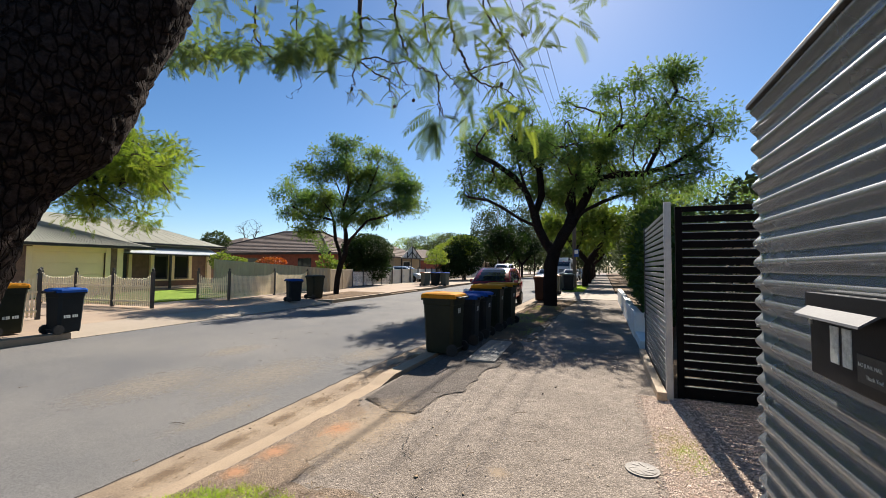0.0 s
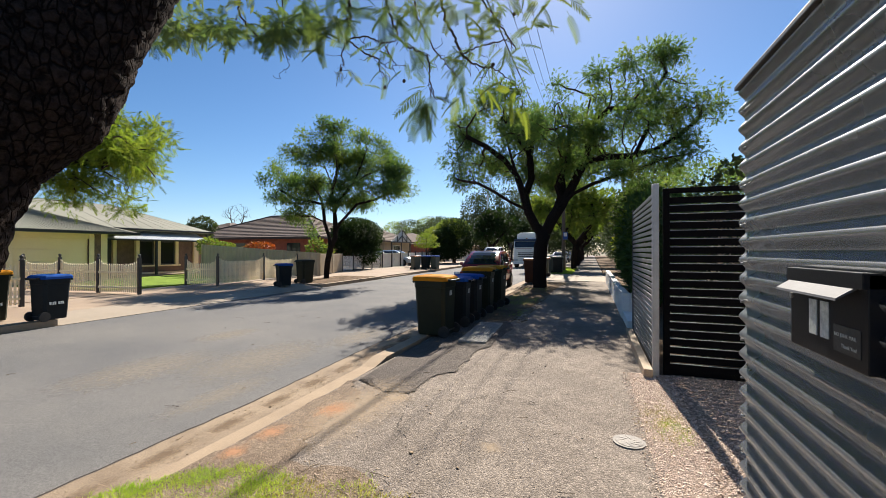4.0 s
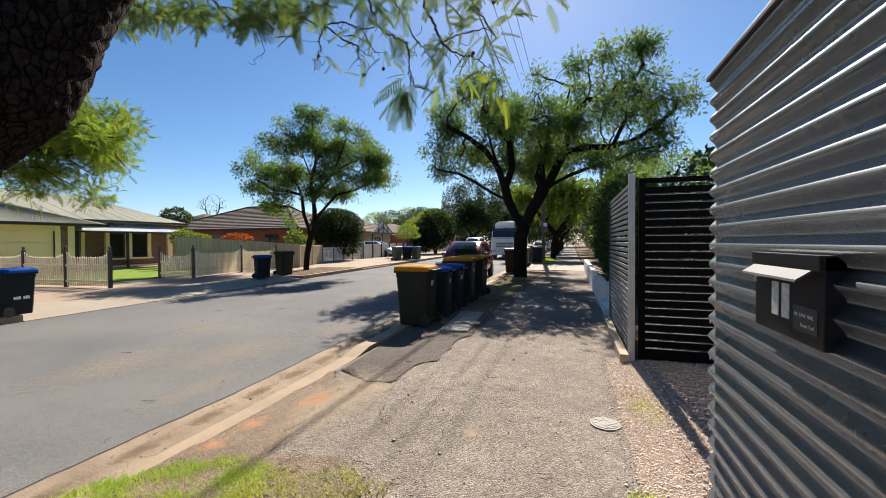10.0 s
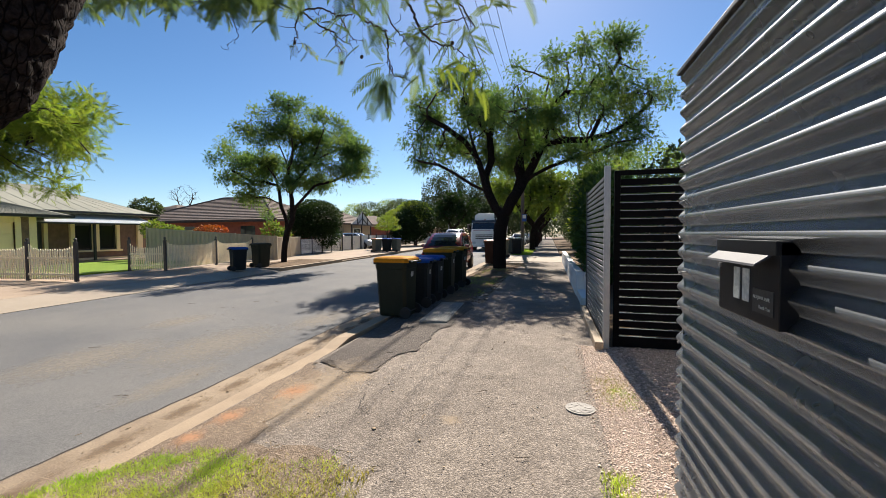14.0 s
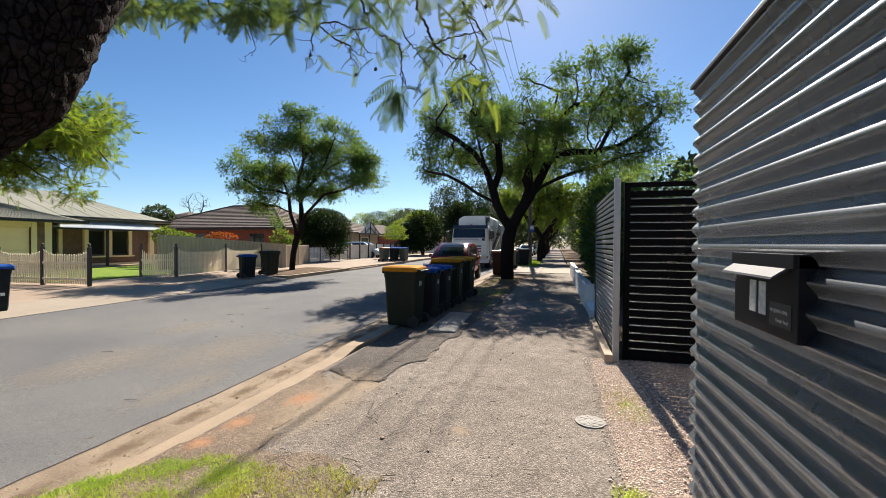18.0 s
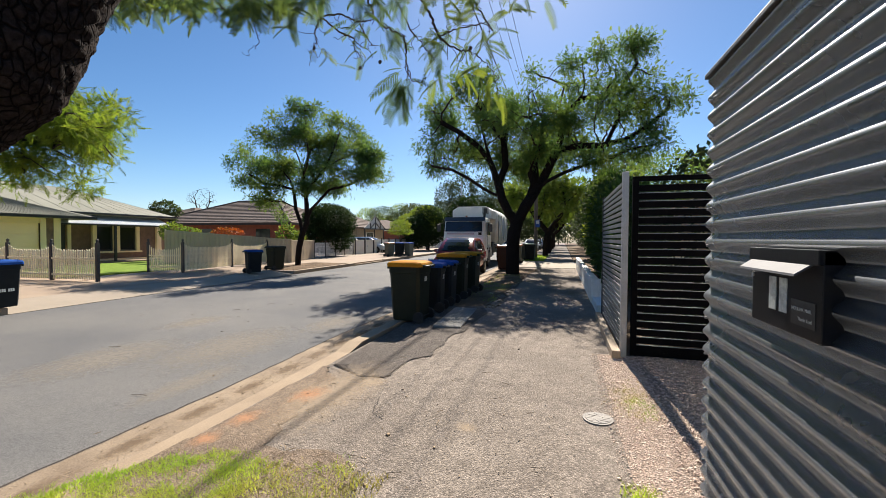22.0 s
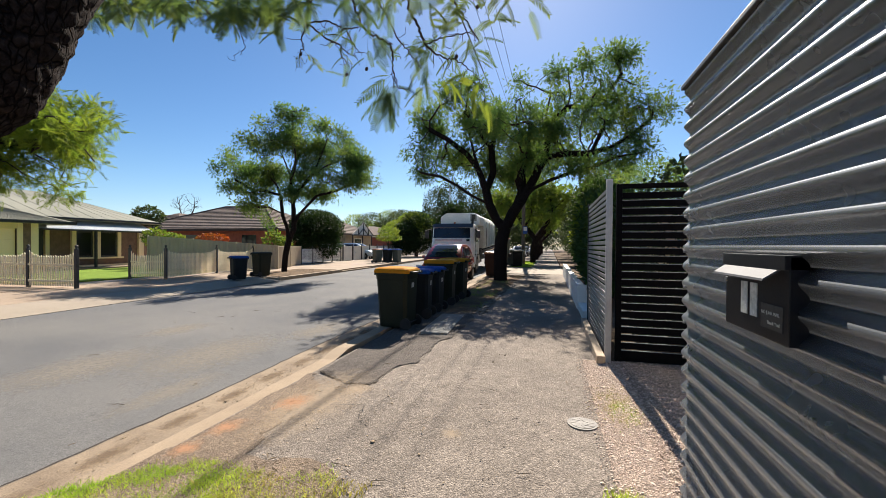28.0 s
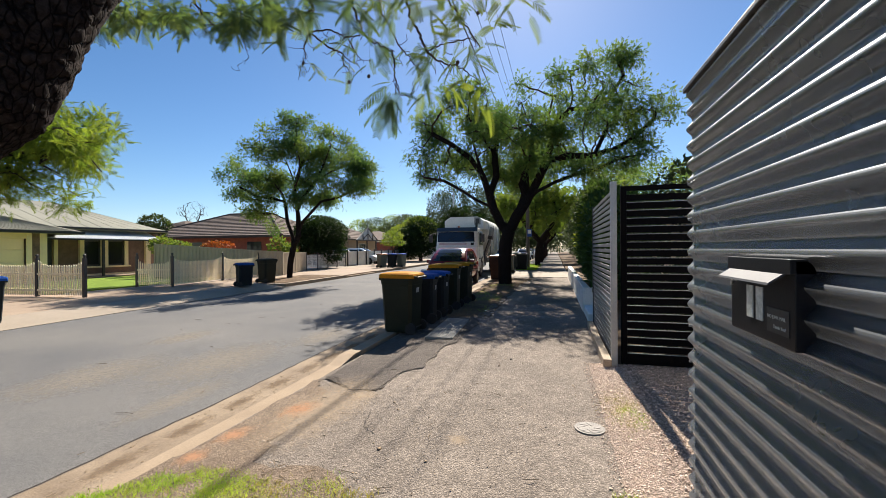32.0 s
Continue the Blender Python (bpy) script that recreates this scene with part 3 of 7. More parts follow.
def scatter(templates, rng, P, D, scale=(0.8, 1.2)):
    """Copies of leaf templates at points P, pointing along D. Returns arrays."""
    VV, FF, off = [], [], 0
    pick = rng.integers(0, len(templates), len(P))
    for ti, (tv, tf) in enumerate(templates):
        s = np.where(pick == ti)[0]
        if not len(s):
            continue
        d = D[s] / (np.linalg.norm(D[s], axis=1)[:, None] + 1e-9)
        up = np.tile((0, 0, 1.0), (len(s), 1)) + rng.normal(0, 0.45, (len(s), 3))
        y = np.cross(up, d)
        y /= np.linalg.norm(y, axis=1)[:, None] + 1e-9
        z = np.cross(d, y)
        R = np.stack([d, y, z], 2) * rng.uniform(*scale, len(s))[:, None, None]
        v = np.einsum("nij,kj->nki", R, tv) + P[s][:, None]
        f = tf[None] + (np.arange(len(s)) * len(tv))[:, None, None] + off
        VV.append(v.reshape(-1, 3))
        FF.append(f.reshape(-1, 4))
        off += len(s) * len(tv)
    return np.vstack(VV), np.vstack(FF)


TREE = {}


def clumped(rng, blobs, n, size):
    """Small flattened leaf clumps strewn through the crown's volumes, more at their skin."""
    vol = np.array([b[1][0] * b[1][1] * b[1][2] for b in blobs]) ** 0.8
    out = []
    while len(out) < n:
        c, r = blobs[rng.choice(len(blobs), p=vol / vol.sum())]
        q = rng.normal(0, 1, 3)
        q *= rng.uniform(0.45, 1.0) / np.linalg.norm(q)
        s = size * rng.uniform(0.65, 1.3)
        out.append((tuple(np.array(c) + q * np.maximum(np.array(r) - s * 0.6, 0.1)), (s, s, s * 0.6)))
    return out


def make_tree(name, label, seed, trunk, blobs, r_base, r_tip=0.012, n_attr=420, leaf="leaf", per=9, leaf_len=0.36, pairs=5, width=0.028, pinna=0.13,
              step=0.35, kill=0.6, spread=0.28, seg=7, group="", split=0.05, droop=0.35, leaflets=0, twig=True, down=0.25, category="tree", reach=2.2, bark="bark", bias=0.12, sub=1, clump=None):
    rng = np.random.default_rng(seed)
    base = trunk[0][0]
    if sub > 1:
        main_n, grown = len(trunk[0]), (len(trunk[0]) - 1) * sub + 1
        shift = lambda j: j if j is None else (j * sub if j < main_n else j - main_n + grown)
        trunk = [smooth_path(trunk[0], sub)] + [(shift(j), limb) for j, limb in trunk[1:]]
    root = thing(name, label, category, group, pose(*base))
    off = np.array(base)
    if clump:
        blobs = clumped(rng, blobs, *clump)
    P, A, att = grow(rng, trunk, blobs, n_attr, step, reach, kill, bias=bias)
    V, F, r, kids = tubes(P, A, r_tip, r_base, seg=seg, rmin=split)
    tagged(np_ob("trunk", V - off, F, M[bark], root, True))
    if twig:
        V, F, r, kids = tubes(P, A, r_tip, r_base, seg=4, rmax=split)
        tagged(np_ob("branchwork", V - off, F, M["twig"], root, True), kind="stuff")
    ends = np.array([i for i in range(len(P)) if len(kids[i]) <= 1 and r[i] < r_tip * 2.6 and A[i] >= 0])
    if clump:
        cc, cr = np.array([b[0] for b in blobs]), np.array([b[1] for b in blobs]) * 1.1
        inside = (((P[ends][:, None] - cc) / cr) ** 2).sum(2).min(1) < 1
        ends = ends[inside]
    src = np.vstack([P[ends], att])
    par = np.vstack([P[A[ends]], att + (0, 0, -0.3)])
    Q = np.repeat(src, per, 0) + rng.normal(0, spread, (len(src) * per, 3))
    D = np.repeat(src - par, per, 0) * 1.0 + rng.normal(0, 0.5, (len(src) * per, 3)) * np.linalg.norm(src - par, axis=1).mean() * 2
    D += (Q - np.repeat(src, per, 0)) * 2.0
    D[:, 2] -= down * 0.5
    TREE.update(P=P, r=r, off=off)
    temps = [frond(rng, leaf_len, pairs, pinna, width, droop, leaflets) for _ in range(4)]
    if len(Q):
        V, F = scatter(temps, rng, Q, D)
        tagged(np_ob("crown", V - off, F, M[leaf], root), kind="stuff")
    return root


def lump(rng, blobs, n, size, mat, name, parent, off, elong=1.6):
    """A mass of small leaves filling volumes, denser at their skin."""
    vol = np.array([b[1][0] * b[1][1] * b[1][2] for b in blobs]) ** 0.67
    c = np.array([b[0] for b in blobs], float)
    rr = np.array([b[1] for b in blobs], float)
    k = rng.choice(len(blobs), n, p=vol / vol.sum())
    q = rng.normal(0, 1, (n, 3))
    q /= np.linalg.norm(q, axis=1)[:, None]
    Q = c[k] + q * rr[k] * (rng.uniform(0.55, 1.08, n) ** 0.6)[:, None]
    ok = Q[:, 2] > 0.02
    Q, q = Q[ok], q[ok]
    D = q * 0.6 + rng.normal(0, 0.6, q.shape)
    t = [(np.array([(0, 0, 0), (size * elong * 0.5, size * 0.5, 0.1 * size), (size * elong, 0, -0.15 * size), (size * elong * 0.5, -size * 0.5, 0.1 * size)]), np.array([(0, 1, 2, 3)]))]
    V, F = scatter(t, rng, Q, D, (0.6, 1.35))
    return tagged(np_ob(name, V - np.array(off), F, M[mat], parent), kind="stuff")


def stain_mat(name, a, b, rough=0.95):
    """A stain that thins out from its middle, broken up by noise."""
    m, nt, bs = nodes_of(name)
    tc = nt.nodes.new("ShaderNodeTexCoord")
    ln = nt.nodes.new("ShaderNodeVectorMath")
    ln.operation = "LENGTH"
    nt.links.new(tc.outputs["Generated"], ln.inputs[0])
    mp = nt.nodes.new("ShaderNodeMapping")
    mp.inputs["Location"].default_value = (-1, -1, 0)
    mp.inputs["Scale"].default_value = (2, 2, 0)
    nt.links.new(tc.outputs["Generated"], mp.inputs[0])
    nt.links.new(mp.outputs[0], ln.inputs[0])
    fade = nt.nodes.new("ShaderNodeMapRange")
    fade.inputs[1].default_value, fade.inputs[2].default_value, fade.inputs[3].default_value, fade.inputs[4].default_value = 0.15, 1.0, 0.62, 0.0
    nt.links.new(ln.outputs["Value"], fade.inputs[0])
    f = noise_fac(nt, tc.outputs["Object"], 14, 5, 0.7, 0.25, 0.75)
    f2 = noise_fac(nt, tc.outputs["Object"], 120, 3, 0.7, 0.3, 0.7)
    ad = nt.nodes.new("ShaderNodeMath")
    ad.operation = "MULTIPLY_ADD"
    ad.inputs[1].default_value = 0.5
    nt.links.new(f, ad.inputs[0])
    nt.links.new(fade.outputs[0], ad.inputs[2])
    th = nt.nodes.new("ShaderNodeMapRange")
    th.inputs[1].default_value, th.inputs[2].default_value = 0.42, 0.95
    nt.links.new(ad.outputs[0], th.inputs[0])
    col = mix_col(nt, f2, a, b)
    nt.links.new(col, bs.inputs["Base Color"])
    bs.inputs["Roughness"].default_value = rough
    bs.inputs["Specular IOR Level"].default_value = 0.1
    nt.links.new(th.outputs[0], bs.inputs["Alpha"])
    return m


M["stain_red"] = stain_mat("red_soil_stain", (0.36, 0.185, 0.10), (0.29, 0.165, 0.10))
M["stain_dust"] = stain_mat("tan_dust_stain", (0.30, 0.235, 0.165), (0.24, 0.185, 0.135))
M["stain_road"] = stain_mat("pale_road_dust", (0.19, 0.168, 0.142), (0.16, 0.144, 0.124))
M["stain_gutter"] = stain_mat("brown_gutter_dirt", (0.15, 0.105, 0.07), (0.10, 0.072, 0.05))


# ---- the street ----
def structure(name, bm, material, label="", smooth=False):
    return tagged(mesh_ob(name, bm, material, smooth), label, name.split("_")[0], kind="structure")


def sheet_grid(name, xs, ys, zf, material, label):
    V = [(x, y, zf(x, y)) for y in ys for x in xs]
    n = len(xs)
    F = [(j * n + i, j * n + i + 1, (j + 1) * n + i + 1, (j + 1) * n + i) for j in range(len(ys) - 1) for i in range(n - 1)]
    return tagged(py_ob(name, V, F, material, None, True), label, "ground", kind="structure")


def far_kerb_x(y):
    return -10.5 - 0.047 * min(max(y, -40), 60)


structure("ground", bx(-1500, 1500, -1500, 1500, -0.6, -0.2), M["ground"], "dry open ground reaching to the horizon")


def road_z(x, y):
    u = (x + 7.0) / 4.0
    return -0.085 - 0.05 * u * u


ys_road = [-60 + 4 * i for i in range(70)]
sheet_grid("road", [-13.5 + i * 0.6 for i in range(17)] + [-3.36], ys_road, road_z, M["asphalt"], "grey worn asphalt street with light dust")
def road_edge_x(y):
    """The ragged line where the asphalt meets the gutter."""
    return -3.41 - 0.05 * min(max(y - 2.4, 0), 2.0)


def kerb_x(y):
    return -2.955 - 0.03 * min(max(y - 2.4, 0), 2.0)


# gutter, a shallow concrete dish with a ragged asphalt edge
gut = bmesh.new()
rng0 = random.Random(5)
edge = []
for i in range(420):
    y = -8 + i * 0.14
    edge.append((y, road_edge_x(y) + 0.006 * noise.noise((y * 3, 0, 0)) + rng0.uniform(-0.009, 0.009)))
rows = []
for y, xe in edge:
    rows.append([gut.verts.new(p) for p in ((xe, y, -0.108), (xe + 0.16, y, -0.116), (kerb_x(y) - 0.1, y, -0.115), (kerb_x(y) + 0.02, y, -0.10))])
for a, b in zip(rows, rows[1:]):
    for i in range(3):
        gut.faces.new((a[i], a[i + 1], b[i + 1], b[i]))
crk = bmesh.new()
rows = []
for y, xe in edge:
    w = 0.0045 + 0.004 * noise.noise((y * 2.1, 3, 0))
    rows.append([crk.verts.new(q) for q in ((xe - w - 0.004, y, -0.101), (xe + w, y, -0.105))])
for a, b in zip(rows, rows[1:]):
    crk.faces.new((a[0], a[1], b[1], b[0]))
structure("gutter_crack", crk, M["crackfill"], "dark ragged joint between asphalt and gutter")
structure("gutter", gut, M["concrete"], "stained concrete gutter along the near kerb", True)


def kerb_run(name, pts, w, side, mat, label, drop=None):
    """A kerb along points (x, y, top): rounded towards the road on the given side (-1 or 1)."""
    rings = []
    for x, y, top in pts:
        o = [(0, -0.2), (0, top - 0.05), (0.012, top - 0.018), (0.045, top), (w, top), (w, -0.2)]
        rings.append([(x - side * u, y, v) for u, v in o])
    bm = loft(bmesh.new(), rings)
    return structure(name, bm, mat, label)


# near kerb: low where the driveway crosses, rising beyond the bins
kerb_run("kerb_near", [(kerb_x(y) + 0.008 * math.sin(y * 1.7), y, -0.005 if y > 6.5 else (-0.055 if y < 5 else -0.055 + 0.05 * (y - 5) / 1.5)) for y in [-8 + 0.4 * i for i in range(30)]] +
         [(kerb_x(9), 4 + 3 * i, -0.003) for i in range(45)], 0.24, -1, M["kerb"], "pale concrete kerb, low at the driveway crossing")


def verge_z(x, y):
    """The near footpath dips a little towards the low kerb."""
    k = min(max((6.5 - y) / 1.5, 0), 1)
    return -0.052 * k * min(max((-1.2 - x) / 1.5, 0), 1)


xs_v = [-2.74 + 0.164 * i for i in range(21)]
ys_v = [-8 + 0.25 * i for i in range(80)] + [12 + 1.0 * i for i in range(60)] + [75, 100, 140]
sheet_grid("footpath", xs_v, ys_v, lambda x, y: verge_z(x, y) + 0.006 * noise.noise((x * 0.8, y * 0.8, 3)), M["path"], "weathered bitumen footpath with pale aggregate and fine cracks")
structure("pavement_gravel_strip", bx(0.3, 0.62, -8, 4.3, -0.2, 0.004), M["gravel"], "pink gravel strip beside the footpath")
structure("driveway_gravel", bx(0.6, 9, 0.9, 4.35, -0.2, -0.004), M["gravel"], "gravel driveway between the fences")
structure("ground_near_yard", bx(0.62, 30, -30, 0.9, -0.2, -0.03), M["dirt"], "bare soil behind the sheet fence")
structure("ground_right_yard", bx(0.62, 30, 4.35, 140, -0.2, -0.012), M["dirt"], "planted garden soil")

# far side


def far_strip(name, x_in, x_out, y0, y1, z, mat, label):
    bm = bmesh.new()
    ys = [y0 + (y1 - y0) * i / 24 for i in range(25)]
    rings = []
    for y in ys:
        a, b = far_kerb_x(y) + x_in, (far_kerb_x(y) + x_out) if x_out > -20 else x_out
        rings.append([(a, y, -0.19), (a, y, z), (b, y, z), (b, y, -0.19)])
    return structure(name, loft(bm, rings), mat, label)


far_strip("pavement_far_south", -0.16, -4.6, -30, 4.2, 0.0, M["paving"], "dusty brown paved verge across the street")
far_strip("pavement_far_driveway", -1.3, -4.6, 4.2, 13.8, 0.0, M["paving"], "dusty brown paved verge before the open gate")
far_strip("pavement_far_north", -0.16, -4.6, 13.8, 130, -0.002, M["paving"], "dusty brown verge farther along the street")


def apron(name, y0, y1, label):
    rings = []
    for i in range(13):
        y = y0 + (y1 - y0) * i / 12
        a = far_kerb_x(y)
        rings.append([(a + 0.03, y, -0.19), (a + 0.03, y, -0.118), (a - 0.3, y, -0.085), (a - 1.3, y, -0.001), (a - 1.3, y, -0.19)])
    return structure(name, loft(bmesh.new(), rings), M["slab"], label)


apron("pavement_far_apron", 4.2, 13.8, "pale concrete driveway apron sloping to the street")
far_strip("kerb_far_north", 0.0, -0.16, 13.8, 19.6, 0.006, M["kerb"], "pale kerb with soil behind it")
far_strip("kerb_far_south", 0.0, -0.16, -30, 4.2, 0.01, M["kerb"], "pale kerb ending at the driveway")
far_strip("kerb_far_long", 0.0, -0.16, 24, 130, 0.0, M["kerb"], "pale kerb along the far verge")
far_strip("kerb_far_crossing", 0.0, -0.16, 19.6, 24, -0.07, M["kerb"], "lowered kerb at a second driveway")
far_strip("pavement_far_soil", -0.3, -2.6, 14.2, 19.4, 0.012, M["dirt"], "bare soil bed under the street tree")
structure("ground_far_yards", bx(-70, -14.0, -40, 140, -0.2, -0.02), M["slab"], "pale concrete and soil yards across the street")
structure("ground_lawn", bx(-24.2, -16.6, 8.6, 17.6, -0.1, 0.03), M["lawn"], "bright green watered front lawn")
structure("driveway_far", bx(-23, -15.0, 4.0, 8.4, -0.1, 0.012), M["paving"], "brown paved driveway up to the garage")


# ---- corrugated fence ----
def corrugated(name, y0, y1, x, z0, z1, pitch, amp, mat, parent):
    n = int((z1 - z0) / pitch * 16)
    V, F = [], []
    for s in (0, 1):
        for j, y in enumerate((y0, y1)):
            for i in range(n + 1):
                z = z0 + (z1 - z0) * i / n
                V.append((x + amp * math.sin(2 * math.pi * (z - 0.0215) / pitch) + 0.0012 * s, y, z))
    m = n + 1
    for i in range(n):
        F.append((i, i + 1, m + i + 1, m + i))
        F.append((2 * m + i, 3 * m + i, 3 * m + i + 1, 2 * m + i + 1))
        F.append((i, 2 * m + i, 2 * m + i + 1, i + 1))
        F.append((m + i, m + i + 1, 3 * m + i + 1, 3 * m + i))
    ob = py_ob(name, V, F, mat, parent)
    ob.data.polygons.foreach_set("use_smooth", [k % 4 < 2 for k in range(len(F))])
    return ob


SX = 0.5
fence = thing("corrugated_fence", "tall galvanised corrugated iron fence with horizontal sheets", "fence")
corrugated("sheet", -6.0, 0.99, SX, 0.02, 2.15, 0.079, 0.0122, M["galv"], fence)
part("cap", bx(SX - 0.024, SX + 0.03, -6.0, 1.0, 2.145, 2.165, 0.004), M["steel"], fence, "dark steel top cap")
for y in (0.93, -0.9, -2.7, -4.5):
    part("post", bx(SX + 0.017, SX + 0.08, y - 0.04, y + 0.04, -0.15, 2.14, 0.004), M["steel"], fence)
for k in range(12):
    z = 0.303 + 0.158 * k
    part("screw", cy((SX - 0.016, 0.955, z), (SX + 0.004, 0.955, z), 0.0055, seg=8), M["ladder"], fence)

# letterbox on the fence
lb = thing("letterbox", "black steel letterbox with a pale flap, on the sheet fence", "letterbox", m=pose(SX + 0.005, 0.288, 1.3))
part("body", bx(-0.035, 0.02, -0.2, 0.17, -0.115, 0.11, 0.003), M["letterbox"], lb)
part("hood", bx(-0.045, 0.01, -0.2, 0.17, 0.075, 0.112, 0.002), M["letterbox"], lb)
part("flap", pr([(-0.078, 0.046), (-0.076, 0.052), (-0.034, 0.082), (-0.034, 0.075)], "y", -0.165, 0.155), M["flap"], lb, "pale brushed steel flap")
for k, w in ((0, 0.04), (1, 0.04)):
    part("number_bar", bx(-0.0375, -0.0345, 0.055 - 0.058 * k - w, 0.055 - 0.058 * k, -0.065, 0.03, 0.001), M["mark"], lb, "white bar")
part("notice", bx(-0.0365, -0.0345, -0.175, -0.065, -0.085, -0.02), M["darkpost"], lb, "small dark notice plate")


def lettering(text, size, m, mat, parent, name="lettering"):
    cu = bpy.data.curves.new(name, "FONT")
    cu.body, cu.size, cu.align_x, cu.align_y, cu.extrude = text, size, "LEFT", "BOTTOM", 0.0003
    ob = new(name, cu)
    dg = bpy.context.evaluated_depsgraph_get()
    me = bpy.data.meshes.new_from_object(ob.evaluated_get(dg))
    bpy.data.objects.remove(ob)
    me.materials.clear()
    me.materials.append(mat)
    ob = new(name, me)
    ob.parent = parent
    ob.matrix_basis = m
    return ob


face_street = Matrix(((0, 0, -1, 0), (-1, 0, 0, 0), (0, 1, 0, 0), (0, 0, 0, 1)))
lettering("NO JUNK MAIL", 0.0135, Matrix.Translation((-0.0372, -0.07, -0.05)) @ face_street, M["mark"], lb)
lettering("Thank You!", 0.0135, Matrix.Translation((-0.0372, -0.1, -0.075)) @ face_street, M["mark"], lb)
part("lock", cy((-0.04, 0.16, 0.028), (-0.034, 0.16, 0.028), 0.008, seg=10), M["ladder"], lb)

# ---- slatted fence and black gate ----
sf = thing("slat_fence", "grey aluminium slat fence panel along the footpath", "fence")
FX = 0.6
slat = None
for k in range(29):
    z = 0.08 + 0.0735 * k
    bm = bx(-0.008, 0.008, 4.32, 6.95, -0.024, 0.024, 0.003)
    if slat is None:
        slat = part("slat", bm, M["alu"], sf)
        slat.matrix_basis = pose(FX, 0, z)
    else:
        bm.free()
        share("slat", slat.data, sf, pose(FX, 0, z))
part("post", bx(FX - 0.035, FX + 0.035, 4.24, 4.32, -0.1, 2.25, 0.004), M["paleposts"], sf, "pale aluminium end post")
part("post", bx(FX - 0.02, FX + 0.03, 6.95, 7.0, -0.1, 2.2, 0.004), M["steel"], sf)

gate = thing("black_gate", "black horizontal slat gate standing open across the driveway", "gate")
GY = 4.42
slat = None
for k in range(21):
    z = 0.0835 + 0.099 * k
    bm = bx(0.76, 3.3, -0.004, 0.004, -0.0385, 0.0385, 0.002)
    if slat is None:
        slat = part("slat", bm, M["blackmetal"], gate)
        slat.matrix_basis = pose(0, GY, z)
    else:
        bm.free()
        share("slat", slat.data, gate, pose(0, GY, z))
# pale strips added in the gaps, standing for bright light between the slats
light_strip = None
for k in range(20):
    at = pose(0, GY, 0.126 + 0.099 * k)
    if light_strip is None:
        light_strip = part("gap_light_strip", bx(0.77, 3.3, -0.003, 0.003, -0.0038, 0.0038), M["paleposts"], gate, "pale added strip standing for light in the slat gap")
        light_strip.matrix_basis = at
    else:
        share("gap_light_strip", light_strip.data, gate, at)
part("stile", bx(0.70, 0.77, GY - 0.025, GY + 0.025, -0.02, 2.2, 0.004), M["blackmetal"], gate)
part("stile", bx(3.3, 3.36, GY - 0.025, GY + 0.025, -0.02, 2.2, 0.004), M["blackmetal"], gate)
part("rail", bx(0.70, 3.36, GY - 0.02, GY + 0.02, 2.15, 2.21, 0.004), M["blackmetal"], gate)
part("kick_panel", bx(0.77, 3.3, GY + 0.008, GY + 0.016, -0.02, 0.13, 0.002), M["blackmetal"], gate, "plain dark panel at the gate's foot")

sl = thing("timber_edging", "pale timber sleeper edging at the fence foot", "edging")
part("sleeper", bx(0.46, 0.56, 4.15, 5.9, -0.05, 0.10, 0.012), M["timber"], sl)
part("sleeper", bx(0.47, 0.57, 5.95, 6.9, -0.05, 0.09, 0.012), M["timber"], sl)

pl = thing("planter_wall", "low white painted block planter wall beside the footpath", "planter")
for k in range(12):
    part("block", bx(0.50, 0.66, 8.6 + 0.92 * k, 8.6 + 0.92 * k + 0.91, -0.1, 0.55 - 0.004 * (k % 2), 0.012), M["white"], pl)
part("end_block", bx(0.66, 1.2, 8.6, 8.8, -0.1, 0.54, 0.012), M["white"], pl)
part("step_block", bx(0.52, 0.74, 7.3, 8.55, -0.1, 0.16, 0.02), M["white"], pl)

# ---- wheelie bins ----


